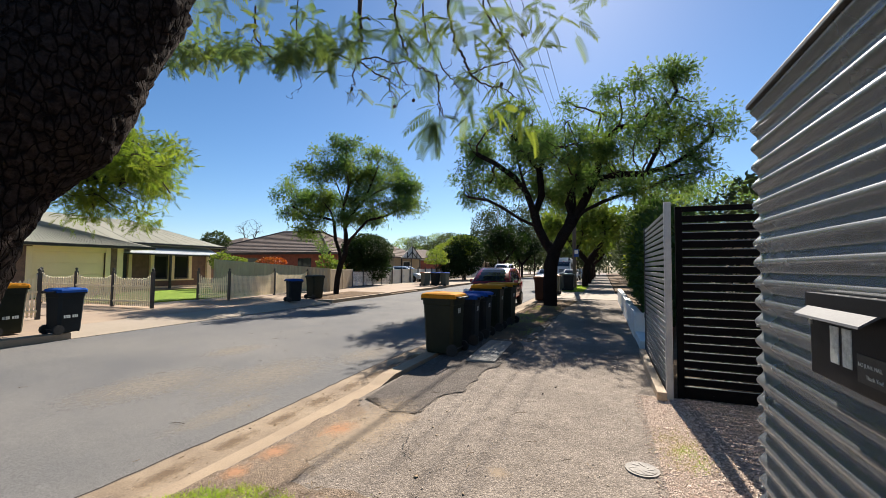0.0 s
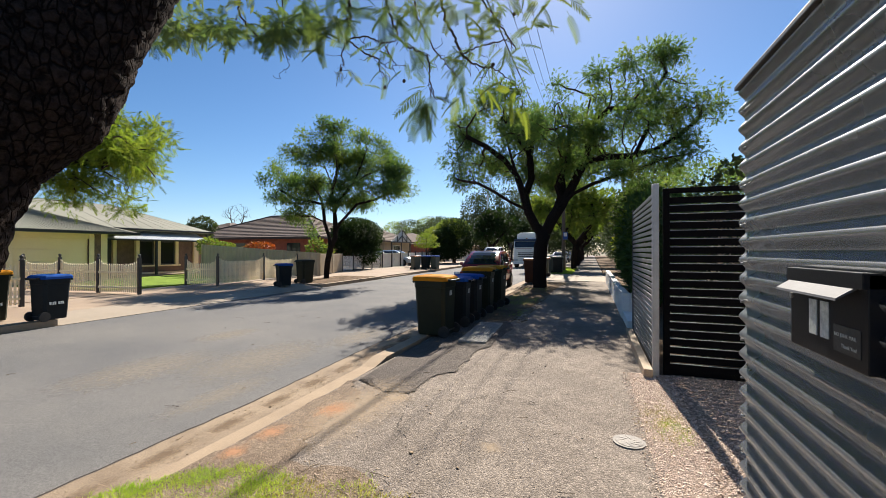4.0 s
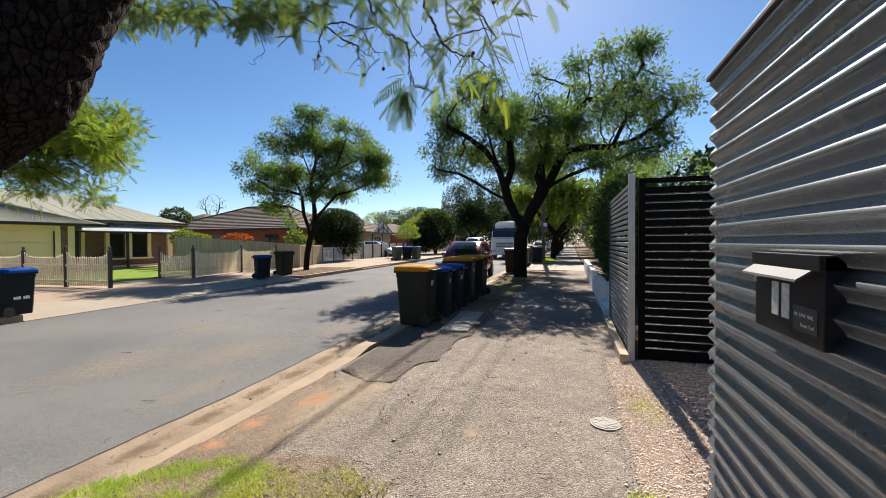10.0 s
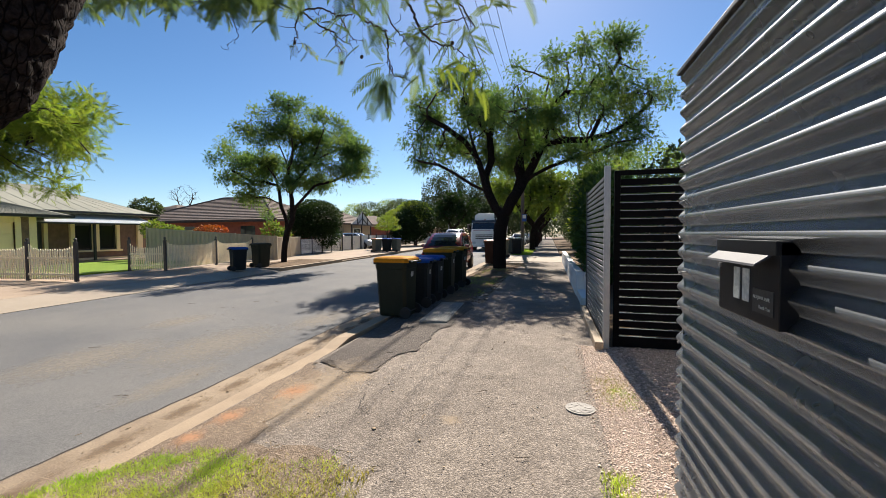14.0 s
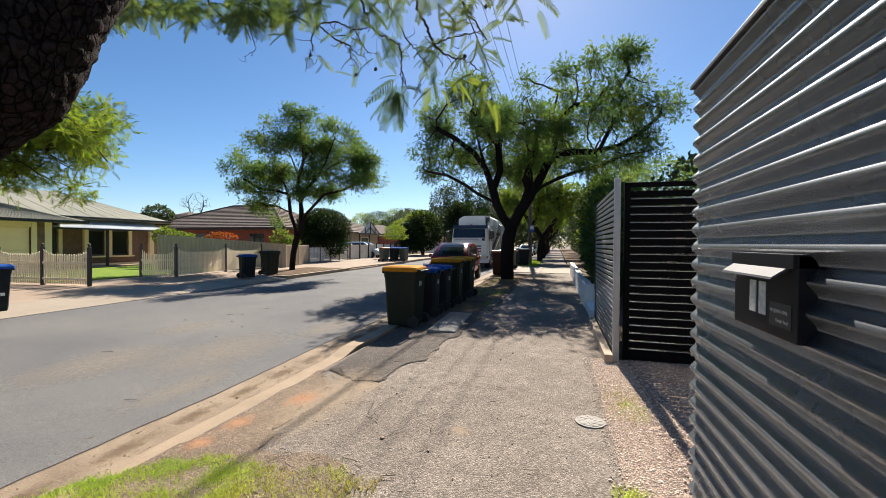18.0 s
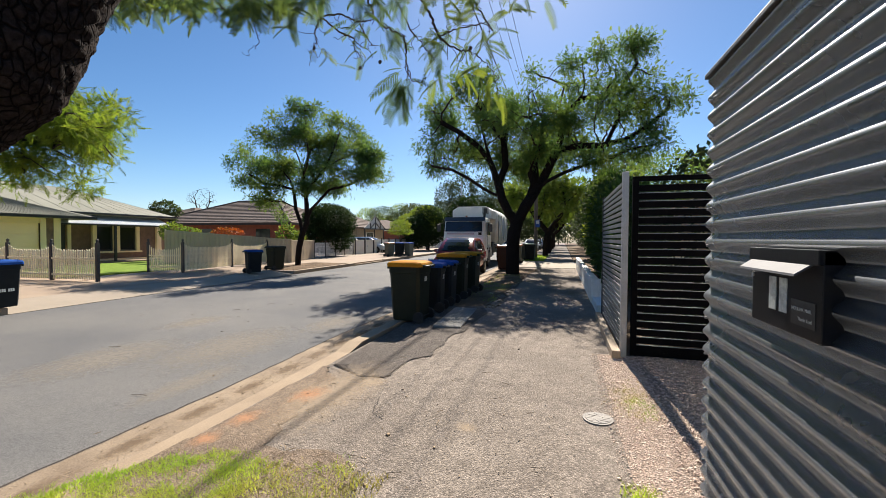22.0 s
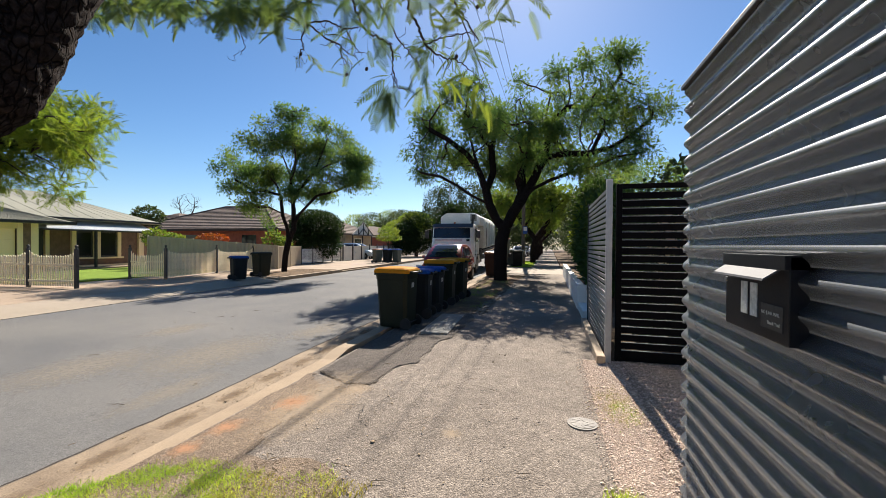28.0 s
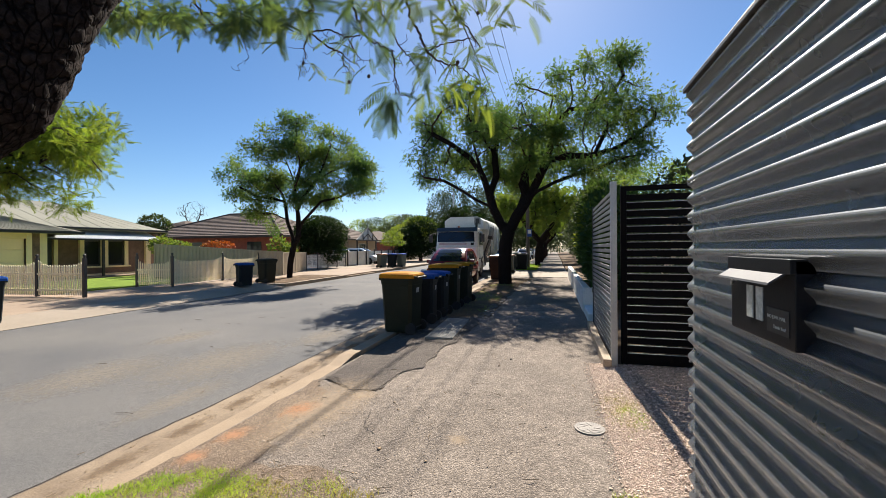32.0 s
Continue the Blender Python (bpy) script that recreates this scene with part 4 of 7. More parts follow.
def wheelie_bin(m, body, lid, label, h=1.05, w=0.57, d=0.66, group="kerbside bins", marks=True, open_lid=0):
    """Stands with its front towards +x and its wheels at -x."""
    root = thing("wheelie_bin", label, "bin", group, m)
    hb = h - 0.06
    rings = []
    for z, k, dx in ((0.03, 0.80, 0.0), (0.08, 0.83, 0.0), (hb * 0.86, 0.955, 0.0), (hb * 0.87, 0.985, 0.0), (hb * 0.985, 1.0, 0.0), (hb, 1.03, 0.0)):
        a, b = d / 2 * k, w / 2 * k
        c = 0.05
        back = -d / 2 * 0.90 if z < 0.2 else -a
        rings.append([(a - c, -b, z), (a, -b + c, z), (a, b - c, z), (a - c, b, z), (back + c, b, z), (back, b - c, z), (back, -b + c, z), (back + c, -b, z)])
    body_ob = part("body", loft(bmesh.new(), rings), M[body], root)
    rim = bmesh.new()
    box(rim, d / 2 - 0.01, d / 2 + 0.028, -w / 2 + 0.03, w / 2 - 0.03, hb - 0.06, hb - 0.015, 0.006)
    part("rim", rim, M[body], root)
    a, b = d / 2 + 0.03, w / 2 + 0.015
    lid_bm = bmesh.new()
    lr = []
    for z, k in ((hb - 0.02, 1.0), (hb + 0.025, 1.0), (hb + 0.05, 0.955), (hb + 0.07, 0.80), (hb + 0.078, 0.45)):
        c = 0.05 * k
        aa, bb = a * k, b * k
        lr.append([(aa - c, -bb, z), (aa, -bb + c, z), (aa, bb - c, z), (aa - c, bb, z), (-aa + c, bb, z), (-aa, bb - c, z), (-aa, -bb + c, z), (-aa + c, -bb, z)])
    loft(lid_bm, lr)
    part("lid", lid_bm, M[lid], root, lid + " plastic lid")
    part("handle", cy((-d / 2 - 0.075, -w / 2 + 0.06, hb - 0.005), (-d / 2 - 0.075, w / 2 - 0.06, hb - 0.005), 0.015, seg=8), M[body], root)
    for s in (-1, 1):
        part("hinge_arm", bx(-d / 2 - 0.085, -d / 2 + 0.02, s * (w / 2 - 0.09) - 0.015, s * (w / 2 - 0.09) + 0.015, hb - 0.035, hb + 0.018, 0.004), M[body], root)
        wh = part("wheel", cy((-d / 2 + 0.03, s * (w / 2 - 0.045) - 0.025, 0.1), (-d / 2 + 0.03, s * (w / 2 - 0.045) + 0.025, 0.1), 0.1, seg=18), M["rubber"], root, "black rubber wheel")
    part("axle", cy((-d / 2 + 0.03, -w / 2 + 0.05, 0.1), (-d / 2 + 0.03, w / 2 - 0.05, 0.1), 0.012, seg=8), M["steel"], root)
    if marks:
        for k in range(2):
            bm = bx(-0.002, 0.002, -0.05 + 0.058 * k, -0.008 + 0.058 * k, 0.0, 0.085, m=pose(-d / 2 * 0.965 - 0.006, 0, hb * 0.72, 0, -3.2, 0))
            part("number_bar", bm, M["mark"], root, "white bar")
    return root


for (x, y, body, lid, h, w, d, turn, lab) in (
        (-2.73, 5.72, "bin", "yellow", 1.05, 0.58, 0.60, -4, "dark green wheelie bin with yellow lid at the kerb"),
        (-2.64, 6.60, "binblack", "blue", 0.95, 0.50, 0.54, 3, "black wheelie bin with blue lid at the kerb"),
        (-2.62, 7.42, "binblack", "blue", 0.95, 0.50, 0.54, -3, "black wheelie bin with blue lid at the kerb"),
        (-2.66, 8.45, "bin", "yellow", 1.07, 0.58, 0.68, 2, "dark green wheelie bin with yellow lid at the kerb"),
        (-2.62, 9.65, "bin", "yellow", 1.07, 0.58, 0.68, -5, "dark green wheelie bin with yellow lid at the kerb")):
    wheelie_bin(pose(x, y, 0.0 if y > 6.4 else -0.03, 0, 0, turn + 180), body, lid, lab, h, w, d)
wheelie_bin(pose(-2.72, 17.9, 0.0, 0, 0, 184), "binbrown", "orange", "red-brown wheelie bin beside the tree trunk", 1.12, 0.6, 0.66, marks=False)
for bx0, by0, bt, bb, bl, lab, hh in ((-10.85, 4.15, 97, "binblack", "blue", "black wheelie bin with blue lid on the far verge", 0.95), (-11.6, 3.5, 97, "bin", "yellow", "dark wheelie bin with yellow lid on the far verge", 1.05)):
    wb = wheelie_bin(pose(bx0, by0, 0.0, 0, 0, bt), bb, bl, lab, hh, 0.47, 0.52, marks=False)
    for u, w in ((-0.17, 0.026), (-0.135, 0.012), (-0.112, 0.026), (-0.078, 0.026), (-0.01, 0.03), (0.028, 0.03), (0.066, 0.026)):
        part("stencil_bar", bx(u, u + w, -0.004, 0.004, 0.0, 0.06, m=pose(0, -0.52 / 2 * 0.90 - 0.006, 0.34, -4, 0, 0)), M["mark"], wb, "white bar")
wheelie_bin(pose(-12.1, 12.5, 0.0, 0, 0, 60), "binblack", "blue", "black wheelie bin with blue lid beside a fence", 0.93, 0.52, 0.56, marks=False)
wheelie_bin(pose(-12.4, 14.2, 0.0, 0, 0, 80), "bin", "bin", "dark green wheelie bin beside the street tree", 1.05, 0.58, 0.66, marks=False)
for x, y, body, lid, t in ((-13.2, 28.4, "bingrey", "orange", 60), (-12.55, 28.9, "binblack", "blue", 80), (-11.95, 29.4, "bingrey", "blue", 80)):
    wheelie_bin(pose(x, y, 0, 0, 0, t), body, lid, "grey wheelie bin with coloured lid on the far verge", 1.08, 0.58, 0.66, "far verge bins", False)


# ---- picket fence across the street ----
def picket_fence(name, label, a, b, n_sec, h=1.02, post_h=1.36, mat="cream", pitch=0.085, z=0.0, swoop=0.22, post_first=True, group="picket fences"):
    a, b = Vector(a), Vector(b)
    L = (b - a).length
    ang = math.atan2(b.y - a.y, b.x - a.x)
    root = thing(name, label, "fence", group, Matrix.Translation((a.x, a.y, z)) @ Matrix.Rotation(ang, 4, "Z"))
    sec = L / n_sec
    post = None
    for i in range(n_sec + 1):
        if i == 0 and not post_first:
            continue
        if post is None:
            bm = bx(-0.045, 0.045, -0.045, 0.045, 0, post_h - 0.13, 0.006)
            cyl(bm, (0, 0, post_h - 0.13), (0, 0, post_h - 0.08), 0.03, 0.03, 8)
            bmesh.ops.create_icosphere(bm, subdivisions=1, radius=0.05, matrix=Matrix.Translation((0, 0, post_h - 0.05)))
            post = part("post", bm, M["darkpost"], root, "charcoal post with ball finial")
            post.matrix_basis = pose(sec * i, 0, 0)
        else:
            share("post", post.data, root, pose(sec * i, 0, 0), "charcoal post with ball finial")
    n = int(sec / pitch)
    heights = {}
    for s in range(n_sec):
        for rz in (0.22, h * 0.72):
            part("rail", bx(s * sec + 0.045, (s + 1) * sec - 0.045, 0.012, 0.05, rz - 0.03, rz + 0.03), M[mat], root)
        for i in range(n):
            u = (i + 0.5) / n
            hh = round(h + swoop * (abs(2 * u - 1) ** 5.0) - (0.02 if i % 2 else 0.0), 2)
            if hh not in heights:
                heights[hh] = part("picket", pr([(-0.024, 0.06), (0.024, 0.06), (0.024, hh - 0.04), (0.0, hh), (-0.024, hh - 0.04)], "y", -0.008, 0.012), M[mat], root)
                heights[hh].matrix_basis = pose(s * sec + u * sec, 0, 0)
            else:
                share("picket", heights[hh].data, root, pose(s * sec + u * sec, 0, 0))
    return root


picket_fence("picket_fence", "cream picket fence with dark posts before the garage", (-14.3, 8.2), (-19.6, 7.6), 3)
picket_fence("picket_fence", "cream picket fence with dark posts along the far verge", (-14.85, 11.7), (-16.2, 18.2), 2)
picket_fence("picket_gate", "cream picket gate leaf standing open by the lawn", (-14.95, 11.75), (-16.3, 11.4), 1, h=0.95, post_first=False, swoop=0.25)
picket_fence("picket_fence", "cream picket fence beside the driveway", (-14.05, 5.1), (-14.05, 1.0), 2)
picket_fence("white_picket_fence", "white picket fence with dark posts before a hedge", (-16.9, 23.8), (-17.4, 30.2), 4, h=1.1, post_h=1.3, mat="white", pitch=0.11, swoop=0.0)


def panel_fence(name, label, a, b, h0, h1, mat, rib=0.2):
    a, b = Vector(a), Vector(b)
    L = (b - a).length
    root = thing(name, label, "fence", "", Matrix.Translation((a.x, a.y, 0)) @ Matrix.Rotation(math.atan2(b.y - a.y, b.x - a.x), 4, "Z"))
    n = max(1, round(L / 2.4))
    for i in range(n):
        x0, x1 = L * i / n, L * (i + 1) / n
        ha, hb = h0 + (h1 - h0) * i / n, h0 + (h1 - h0) * (i + 1) / n
        V, F = [], []
        m = int((x1 - x0) / rib * 4)
        for j in range(m + 1):
            x = x0 + (x1 - x0) * j / m
            y = (0, 0.03, 0.03, 0)[j % 4]
            hh = ha + (hb - ha) * j / m
            V += [(x, y, 0.03), (x, y, hh), (x, y + 0.004, hh), (x, y + 0.004, 0.03)]
        for j in range(m):
            k = 4 * j
            F += [(k, k + 4, k + 5, k + 1), (k + 1, k + 5, k + 6, k + 2), (k + 2, k + 6, k + 7, k + 3)]
        py_ob("panel", V, F, M[mat], root)
        part("post", bx(x0 - 0.03, x0 + 0.03, -0.025, 0.055, 0, ha + 0.03), M[mat], root)
        part("rail", bx(x0 + 0.03, x1 - 0.03, -0.012, 0.045, min(ha, hb) - 0.03, min(ha, hb) + 0.02), M[mat], root)
    return root


panel_fence("steel_fence", "beige ribbed steel boundary fence stepping down to the verge", (-20.9, 15.9), (-15.0, 18.75), 1.82, 1.34, "colorbond")
panel_fence("steel_fence", "beige ribbed steel fence along the verge", (-15.1, 18.9), (-16.8, 23.7), 1.3, 1.25, "colorbond")
pf = panel_fence("steel_fence", "pale panel fence with dark posts across the street", (-17.4, 30.5), (-17.8, 44), 1.25, 1.3, "fasciawhite")
for i in range(8):
    part("post", bx(1.9 * i - 0.05, 1.9 * i + 0.05, -0.12, -0.03, 0, 1.45, 0.01), M["darkpost"], pf, "dark fence post")
panel_fence("steel_fence", "pale panel fence farther along the street", (-17.9, 44.5), (-18.5, 75), 1.5, 1.5, "fasciawhite")


# ---- ground details ----
def area_z(x, y):
    """The ground's height on the street, in the gutter, on the kerb and on the verge."""
    if x < road_edge_x(y):
        return road_z(x, y)
    if x < kerb_x(y):
        return -0.113
    return verge_z(x, y) if x > -2.74 else (-0.055 if y < 5 else -0.005)


def flat_patch(name, pts, z, material, label, jag=0.05, seed=1, sub=8):
    """A thin irregular sheet lying on the ground."""
    rr = random.Random(seed)
    out = []
    for (x0, y0), (x1, y1) in zip(pts, pts[1:] + pts[:1]):
        for i in range(sub):
            t = i / sub
            x, y = x0 + (x1 - x0) * t, y0 + (y1 - y0) * t
            out.append((x + jag * noise.noise((x * 4, y * 4, seed)) + rr.uniform(-jag, jag) * 0.35, y + jag * noise.noise((x * 4 + 9, y * 4, seed)) + rr.uniform(-jag, jag) * 0.35))
    bm = bmesh.new()
    vs = [bm.verts.new((x, y, verge_z(x, y) + z)) for x, y in out]
    f = bm.faces.new(vs)
    bmesh.ops.triangulate(bm, faces=[f])
    bmesh.ops.recalc_face_normals(bm, faces=bm.faces)
    return structure(name, bm, material, label)


flat_patch("footpath_patch", [(-2.70, 3.12), (-2.56, 3.15), (-2.37, 2.93), (-2.16, 2.74), (-1.91, 2.82), (-1.86, 2.92), (-1.87, 3.19), (-1.85, 3.48), (-1.65, 3.65), (-1.65, 4.13), (-1.72, 4.66), (-1.6, 5.1), (-1.5, 6.6), (-1.7, 7.6), (-2.70, 7.8)], 0.010, M["patch"], "darker bitumen repair patch", 0.06, 2, 6)
flat_patch("footpath_soil", [(-2.72, 7.2), (-1.75, 7.3), (-1.55, 11), (-1.45, 15), (-1.2, 18.5), (-2.72, 18.8)], 0.012, M["dirt"], "dark leaf-strewn soil round the street tree", 0.12, 3)
flat_patch("verge_soil", [(-2.72, -3), (-0.9, -3), (-1.12, 0.2), (-1.2, 0.7), (-1.32, 1.12), (-1.55, 1.3), (-2.0, 1.28), (-2.4, 1.25), (-2.72, 1.2)], 0.0095, M["dirt2"], "dusty soil under the verge grass", 0.08, 14)
flat_patch("footpath_edge_soil", [(-2.72, 0.2), (-2.1, 0.3), (-2.2, 1.5), (-2.3, 2.2), (-2.5, 2.8), (-2.72, 3.0)], 0.009, M["dirt2"], "dusty brown soil along the kerb", 0.1, 4)


def stain(name, x, y, rx, ry, turn, mat, label, lift=0.015):
    bm = bmesh.new()
    n = 8
    vs = {}
    for i in range(n + 1):
        for j in range(n + 1):
            u, v = -1 + 2 * i / n, -1 + 2 * j / n
            c, q = math.cos(radians(turn)), math.sin(radians(turn))
            px, py = u * rx * c - v * ry * q, u * rx * q + v * ry * c
            z = (road_z(x + px, y + py) if x < -3.5 else (-0.112 if x < -2.96 else verge_z(x + px, y + py))) + lift
            vs[i, j] = bm.verts.new((px, py, z))
    for i in range(n):
        for j in range(n):
            bm.faces.new((vs[i, j], vs[i + 1, j], vs[i + 1, j + 1], vs[i, j + 1]))
    ob = structure(name, bm, M[mat], label)
    ob.location = (x, y, 0)
    ob.visible_shadow = False
    return ob


stain("footpath_red_soil", -2.38, 2.18, 0.20, 0.26, 10, "stain_red", "smear of red soil on the footpath")
stain("footpath_red_soil_low", -2.58, 1.60, 0.17, 0.26, 0, "stain_red", "smear of red soil near the kerb")
stain("footpath_red_soil_near", -2.6, 1.24, 0.15, 0.2, 0, "stain_red", "smear of red soil beside the grass")
stain("footpath_red_soil_far", -0.81, 1.88, 0.12, 0.10, 0, "stain_dust", "faint smear of pinkish soil")
stain("footpath_brown_soil", -1.95, 2.62, 0.22, 0.2, 0, "stain_dust", "brown soil at the repair's corner", 0.0135)
stain("footpath_dust", -2.2, 2.3, 0.55, 1.3, 0, "stain_dust", "tan dust along the kerb side", 0.0125)
for k, (x, y, rx, ry, turn) in enumerate(((-4.6, 3.6, 0.7, 1.6, -8), (-4.1, 5.4, 0.5, 1.2, 0), (-5.6, 2.6, 0.6, 1.3, 10), (-3.9, 2.3, 0.3, 1.0, 0), (-6.4, 4.6, 0.5, 0.9, 0))):
    stain("road_dust_%d" % (k + 1), x, y, rx, ry, turn, "stain_road", "faint tan dust on the street", 0.004)
for k in range(9):
    stain("gutter_dirt_%d" % (k + 1), -3.17 - 0.008 * k, 0.5 + 0.62 * k, 0.13, 0.42, 0, "stain_gutter", "brown dirt lying in the gutter", 0.008)
structure("pavement_crossing", bx(-2.65, 0.62, 19.6, 25.5, -0.1, 0.013, 0.004), M["slab"], "pale concrete driveway crossing")
flat_patch("verge_lawn", [(-2.66, 25.8), (-1.3, 25.8), (-1.2, 36), (-2.66, 36)], 0.02, M["lawn"], "sunlit green verge grass", 0.1, 8)


def crack(name, pts, w, seed):
    rr = random.Random(seed)
    P = []
    for (x0, y0), (x1, y1) in zip(pts, pts[1:]):
        for i in range(14):
            t = i / 14
            P.append((x0 + (x1 - x0) * t + rr.uniform(-0.012, 0.012), y0 + (y1 - y0) * t + rr.uniform(-0.012, 0.012)))
    bm = bmesh.new()
    rows = []
    for i, (x, y) in enumerate(P):
        a, b = P[max(i - 1, 0)], P[min(i + 1, len(P) - 1)]
        d = Vector((b[0] - a[0], b[1] - a[1])).normalized()
        k = w * rr.uniform(0.3, 1.2)
        rows.append([bm.verts.new((x - d.y * k * s, y + d.x * k * s, verge_z(x, y) + 0.0145)) for s in (-1, 1)])
    for a, b in zip(rows, rows[1:]):
        bm.faces.new((a[0], b[0], b[1], a[1]))
    bmesh.ops.recalc_face_normals(bm, faces=bm.faces)
    return structure(name, bm, M["crackfill"], "thin dark crack in the bitumen")


for i, pts in enumerate(([(-2.70, 3.12), (-2.56, 3.15), (-2.37, 2.93), (-2.16, 2.74), (-1.91, 2.82), (-1.86, 2.92), (-1.87, 3.19), (-1.84, 3.47), (-1.65, 3.65), (-1.65, 4.13), (-1.72, 4.66), (-1.6, 5.1)], [(-1.84, 3.47), (-1.5, 3.6), (-1.26, 3.64), (-0.99, 3.66)], [(-1.95, 2.2), (-1.7, 2.25), (-1.62, 1.98), (-1.45, 1.85)],
                         [(-1.5, 4.9), (-0.9, 5.2), (-0.2, 5.1), (0.3, 5.3)], [(-1.3, 1.7), (-1.1, 1.95), (-0.95, 2.3), (-0.7, 2.45)], [(-1.2, 2.9), (-0.8, 2.8), (-0.5, 2.95)])):
    crack("footpath_crack_%d" % (i + 1), pts, 0.0042 if i < 3 else 0.0026, 40 + i)

cov = thing("utility_cover", "round pale cast water-meter cover in the footpath", "cover", m=pose(0.165, 2.338, 0.004) @ Matrix.Scale(0.86, 4))
part("frame", loft(bmesh.new(), [[(0.135 * math.cos(a), 0.135 * math.sin(a), z) for a in [2 * math.pi * i / 32 for i in range(32)]] for z in (-0.02, 0.008)]), M["iron"], cov)
part("lid", loft(bmesh.new(), [[(r * math.cos(a), r * math.sin(a), z) for a in [2 * math.pi * i / 32 for i in range(32)]] for r, z in ((0.112, 0.0), (0.112, 0.011), (0.107, 0.012))]), M["iron"], cov)
for i in range(8):
    a = math.pi * i / 4
    part("raised_bar", bx(-0.035, 0.035, -0.007, 0.007, 0.010, 0.0145, m=pose(0.07 * math.cos(a), 0.07 * math.sin(a), 0, 0, 0, math.degrees(a) + 35)), M["iron"], cov)

pit = thing("pit_lid", "pale checkered service pit lid of three slabs", "pit lid", m=pose(-1.955, 6.1, 0.008, 0, 0, 3))
tread = None
for k in range(3):
    slab = part("slab", bx(-0.23, 0.23, -0.90 + 0.602 * k, -0.90 + 0.602 * k + 0.594, -0.03, 0.012, 0.004), M["pit"], pit)
    for i in range(8):
        for j in range(10):
            at = pose(-0.196 + 0.056 * i, -0.90 + 0.602 * k + 0.042 + 0.0565 * j, 0.011)
            if tread is None:
                tread = part("tread", bx(-0.021, 0.021, -0.021, 0.021, 0, 0.007), M["pit"], slab)
                tread.matrix_basis = at
            else:
                share("tread", tread.data, slab, at)


def blades(name, label, seed, n, area, h, mat, dens=None, wide=0.0021):
    """Grass blades rooted in an area."""
    rng = np.random.default_rng(seed)
    x = rng.uniform(area[0], area[1], n)
    y = rng.uniform(area[2], area[3], n)
    if dens is not None:
        keep = np.array([rng.random() < dens(a, b) for a, b in zip(x, y)])
        x, y = x[keep], y[keep]
    z = np.array([area_z(a, b) for a, b in zip(x, y)]) - 0.004
    n = len(x)
    hh = h * rng.uniform(0.35, 1.2, n)
    ang = rng.uniform(0, 2 * np.pi, n)
    lean = rng.normal(0, 0.5, (n, 2)) * hh[:, None]
    w = wide * rng.uniform(0.6, 1.6, n)
    s = np.stack([np.cos(ang) * w, np.sin(ang) * w, 0 * w], 1)
    b = np.stack([x, y, z], 1)
    mid = b + np.stack([lean[:, 0] * 0.35, lean[:, 1] * 0.35, hh * 0.6], 1)
    tip = b + np.stack([lean[:, 0], lean[:, 1], hh], 1)
    V = np.stack([b - s, b + s, mid + s * 0.8, mid - s * 0.8, tip + s * 0.15, tip - s * 0.15], 1).reshape(-1, 3)
    k = np.arange(n)[:, None] * 6
    F = np.vstack([k + (0, 1, 2, 3), k + (3, 2, 4, 5)])
    ob = np_ob(name, V, F, M[mat])
    return tagged(ob, label, "grass", kind="stuff")


GRASS_X = (-3.3, -3.11, -2.95, -2.77, -2.68, -2.64, -2.41, -2.25, -2.03, -1.85, -1.72, -1.66, -1.56, -1.4, -1.26, -1.16)
GRASS_Y = (0.45, 0.62, 0.75, 0.83, 0.97, 1.08, 1.12, 1.18, 1.19, 1.13, 1.0, 1.1, 1.2, 1.26, 1.15, 0.7)


def grass_edge(x, y):
    e = np.interp(x, GRASS_X, GRASS_Y) + 0.07 * noise.noise((x * 9, y * 9, 4)) + 0.05 * noise.noise((x * 23, y * 23, 1))
    d = 1.0 if y < e - 0.1 else max(0.0, (e - y) / 0.1)
    thick = max(0.12, 0.85 + 1.1 * noise.noise((x * 5.5, y * 5.5, 2)))
    return d * thick * (1 if x < -1.85 else max(0.1, 0.45 - 0.5 * (x + 1.85)))


blades("verge_grass", "bright green rough grass beside the kerb", 1, 190000, (-3.2, -1.15, -0.9, 1.4), 0.034, "grass", lambda x, y: grass_edge(x, y) * min(1.0, max(0.12, 0.75 + 1.3 * noise.noise((x * 4.5, y * 4.5, 21)))), 0.0015)
blades("verge_dry_grass", "straw-coloured dry grass among the green", 2, 26000, (-2.7, -1.1, -0.6, 1.45), 0.04, "drygrass", lambda x, y: (0.25 if x < -1.9 else 0.9) * grass_edge(min(x, -1.86), y - 0.03) * (0.5 + noise.noise((x * 6, y * 6, 8))))
blades("fence_grass", "green tuft at the foot of the sheet fence", 3, 2600, (0.2, 0.52, 0.9, 1.42), 0.055, "grass", lambda x, y: max(0, 0.4 + noise.noise((x * 6, y * 4, 1))) * (1 - abs(x - 0.38) / 0.2))
blades("gravel_grass", "yellowed grass tufts in the gravel", 4, 7000, (0.25, 0.75, 2.2, 3.5), 0.024, "drygrass", lambda x, y: math.exp(-((x - 0.47) / 0.12) ** 2 - ((y - 2.85) / 0.34) ** 2) * (0.55 + noise.noise((x * 9, y * 7, 6))))
blades("gravel_green_grass", "green tufts in the gravel", 5, 4200, (0.28, 0.75, 2.2, 3.2), 0.026, "grass", lambda x, y: math.exp(-((x - 0.52) / 0.09) ** 2 - ((y - 2.68) / 0.22) ** 2) * (0.6 + noise.noise((x * 9, y * 7, 3))))
blades("tree_grass", "sparse grass under the street tree", 6, 9000, (-2.5, -1.6, 8.0, 15), 0.06, "grass", lambda x, y: max(0, 0.18 + 1.1 * noise.noise((x * 1.3, y * 0.9, 11))))
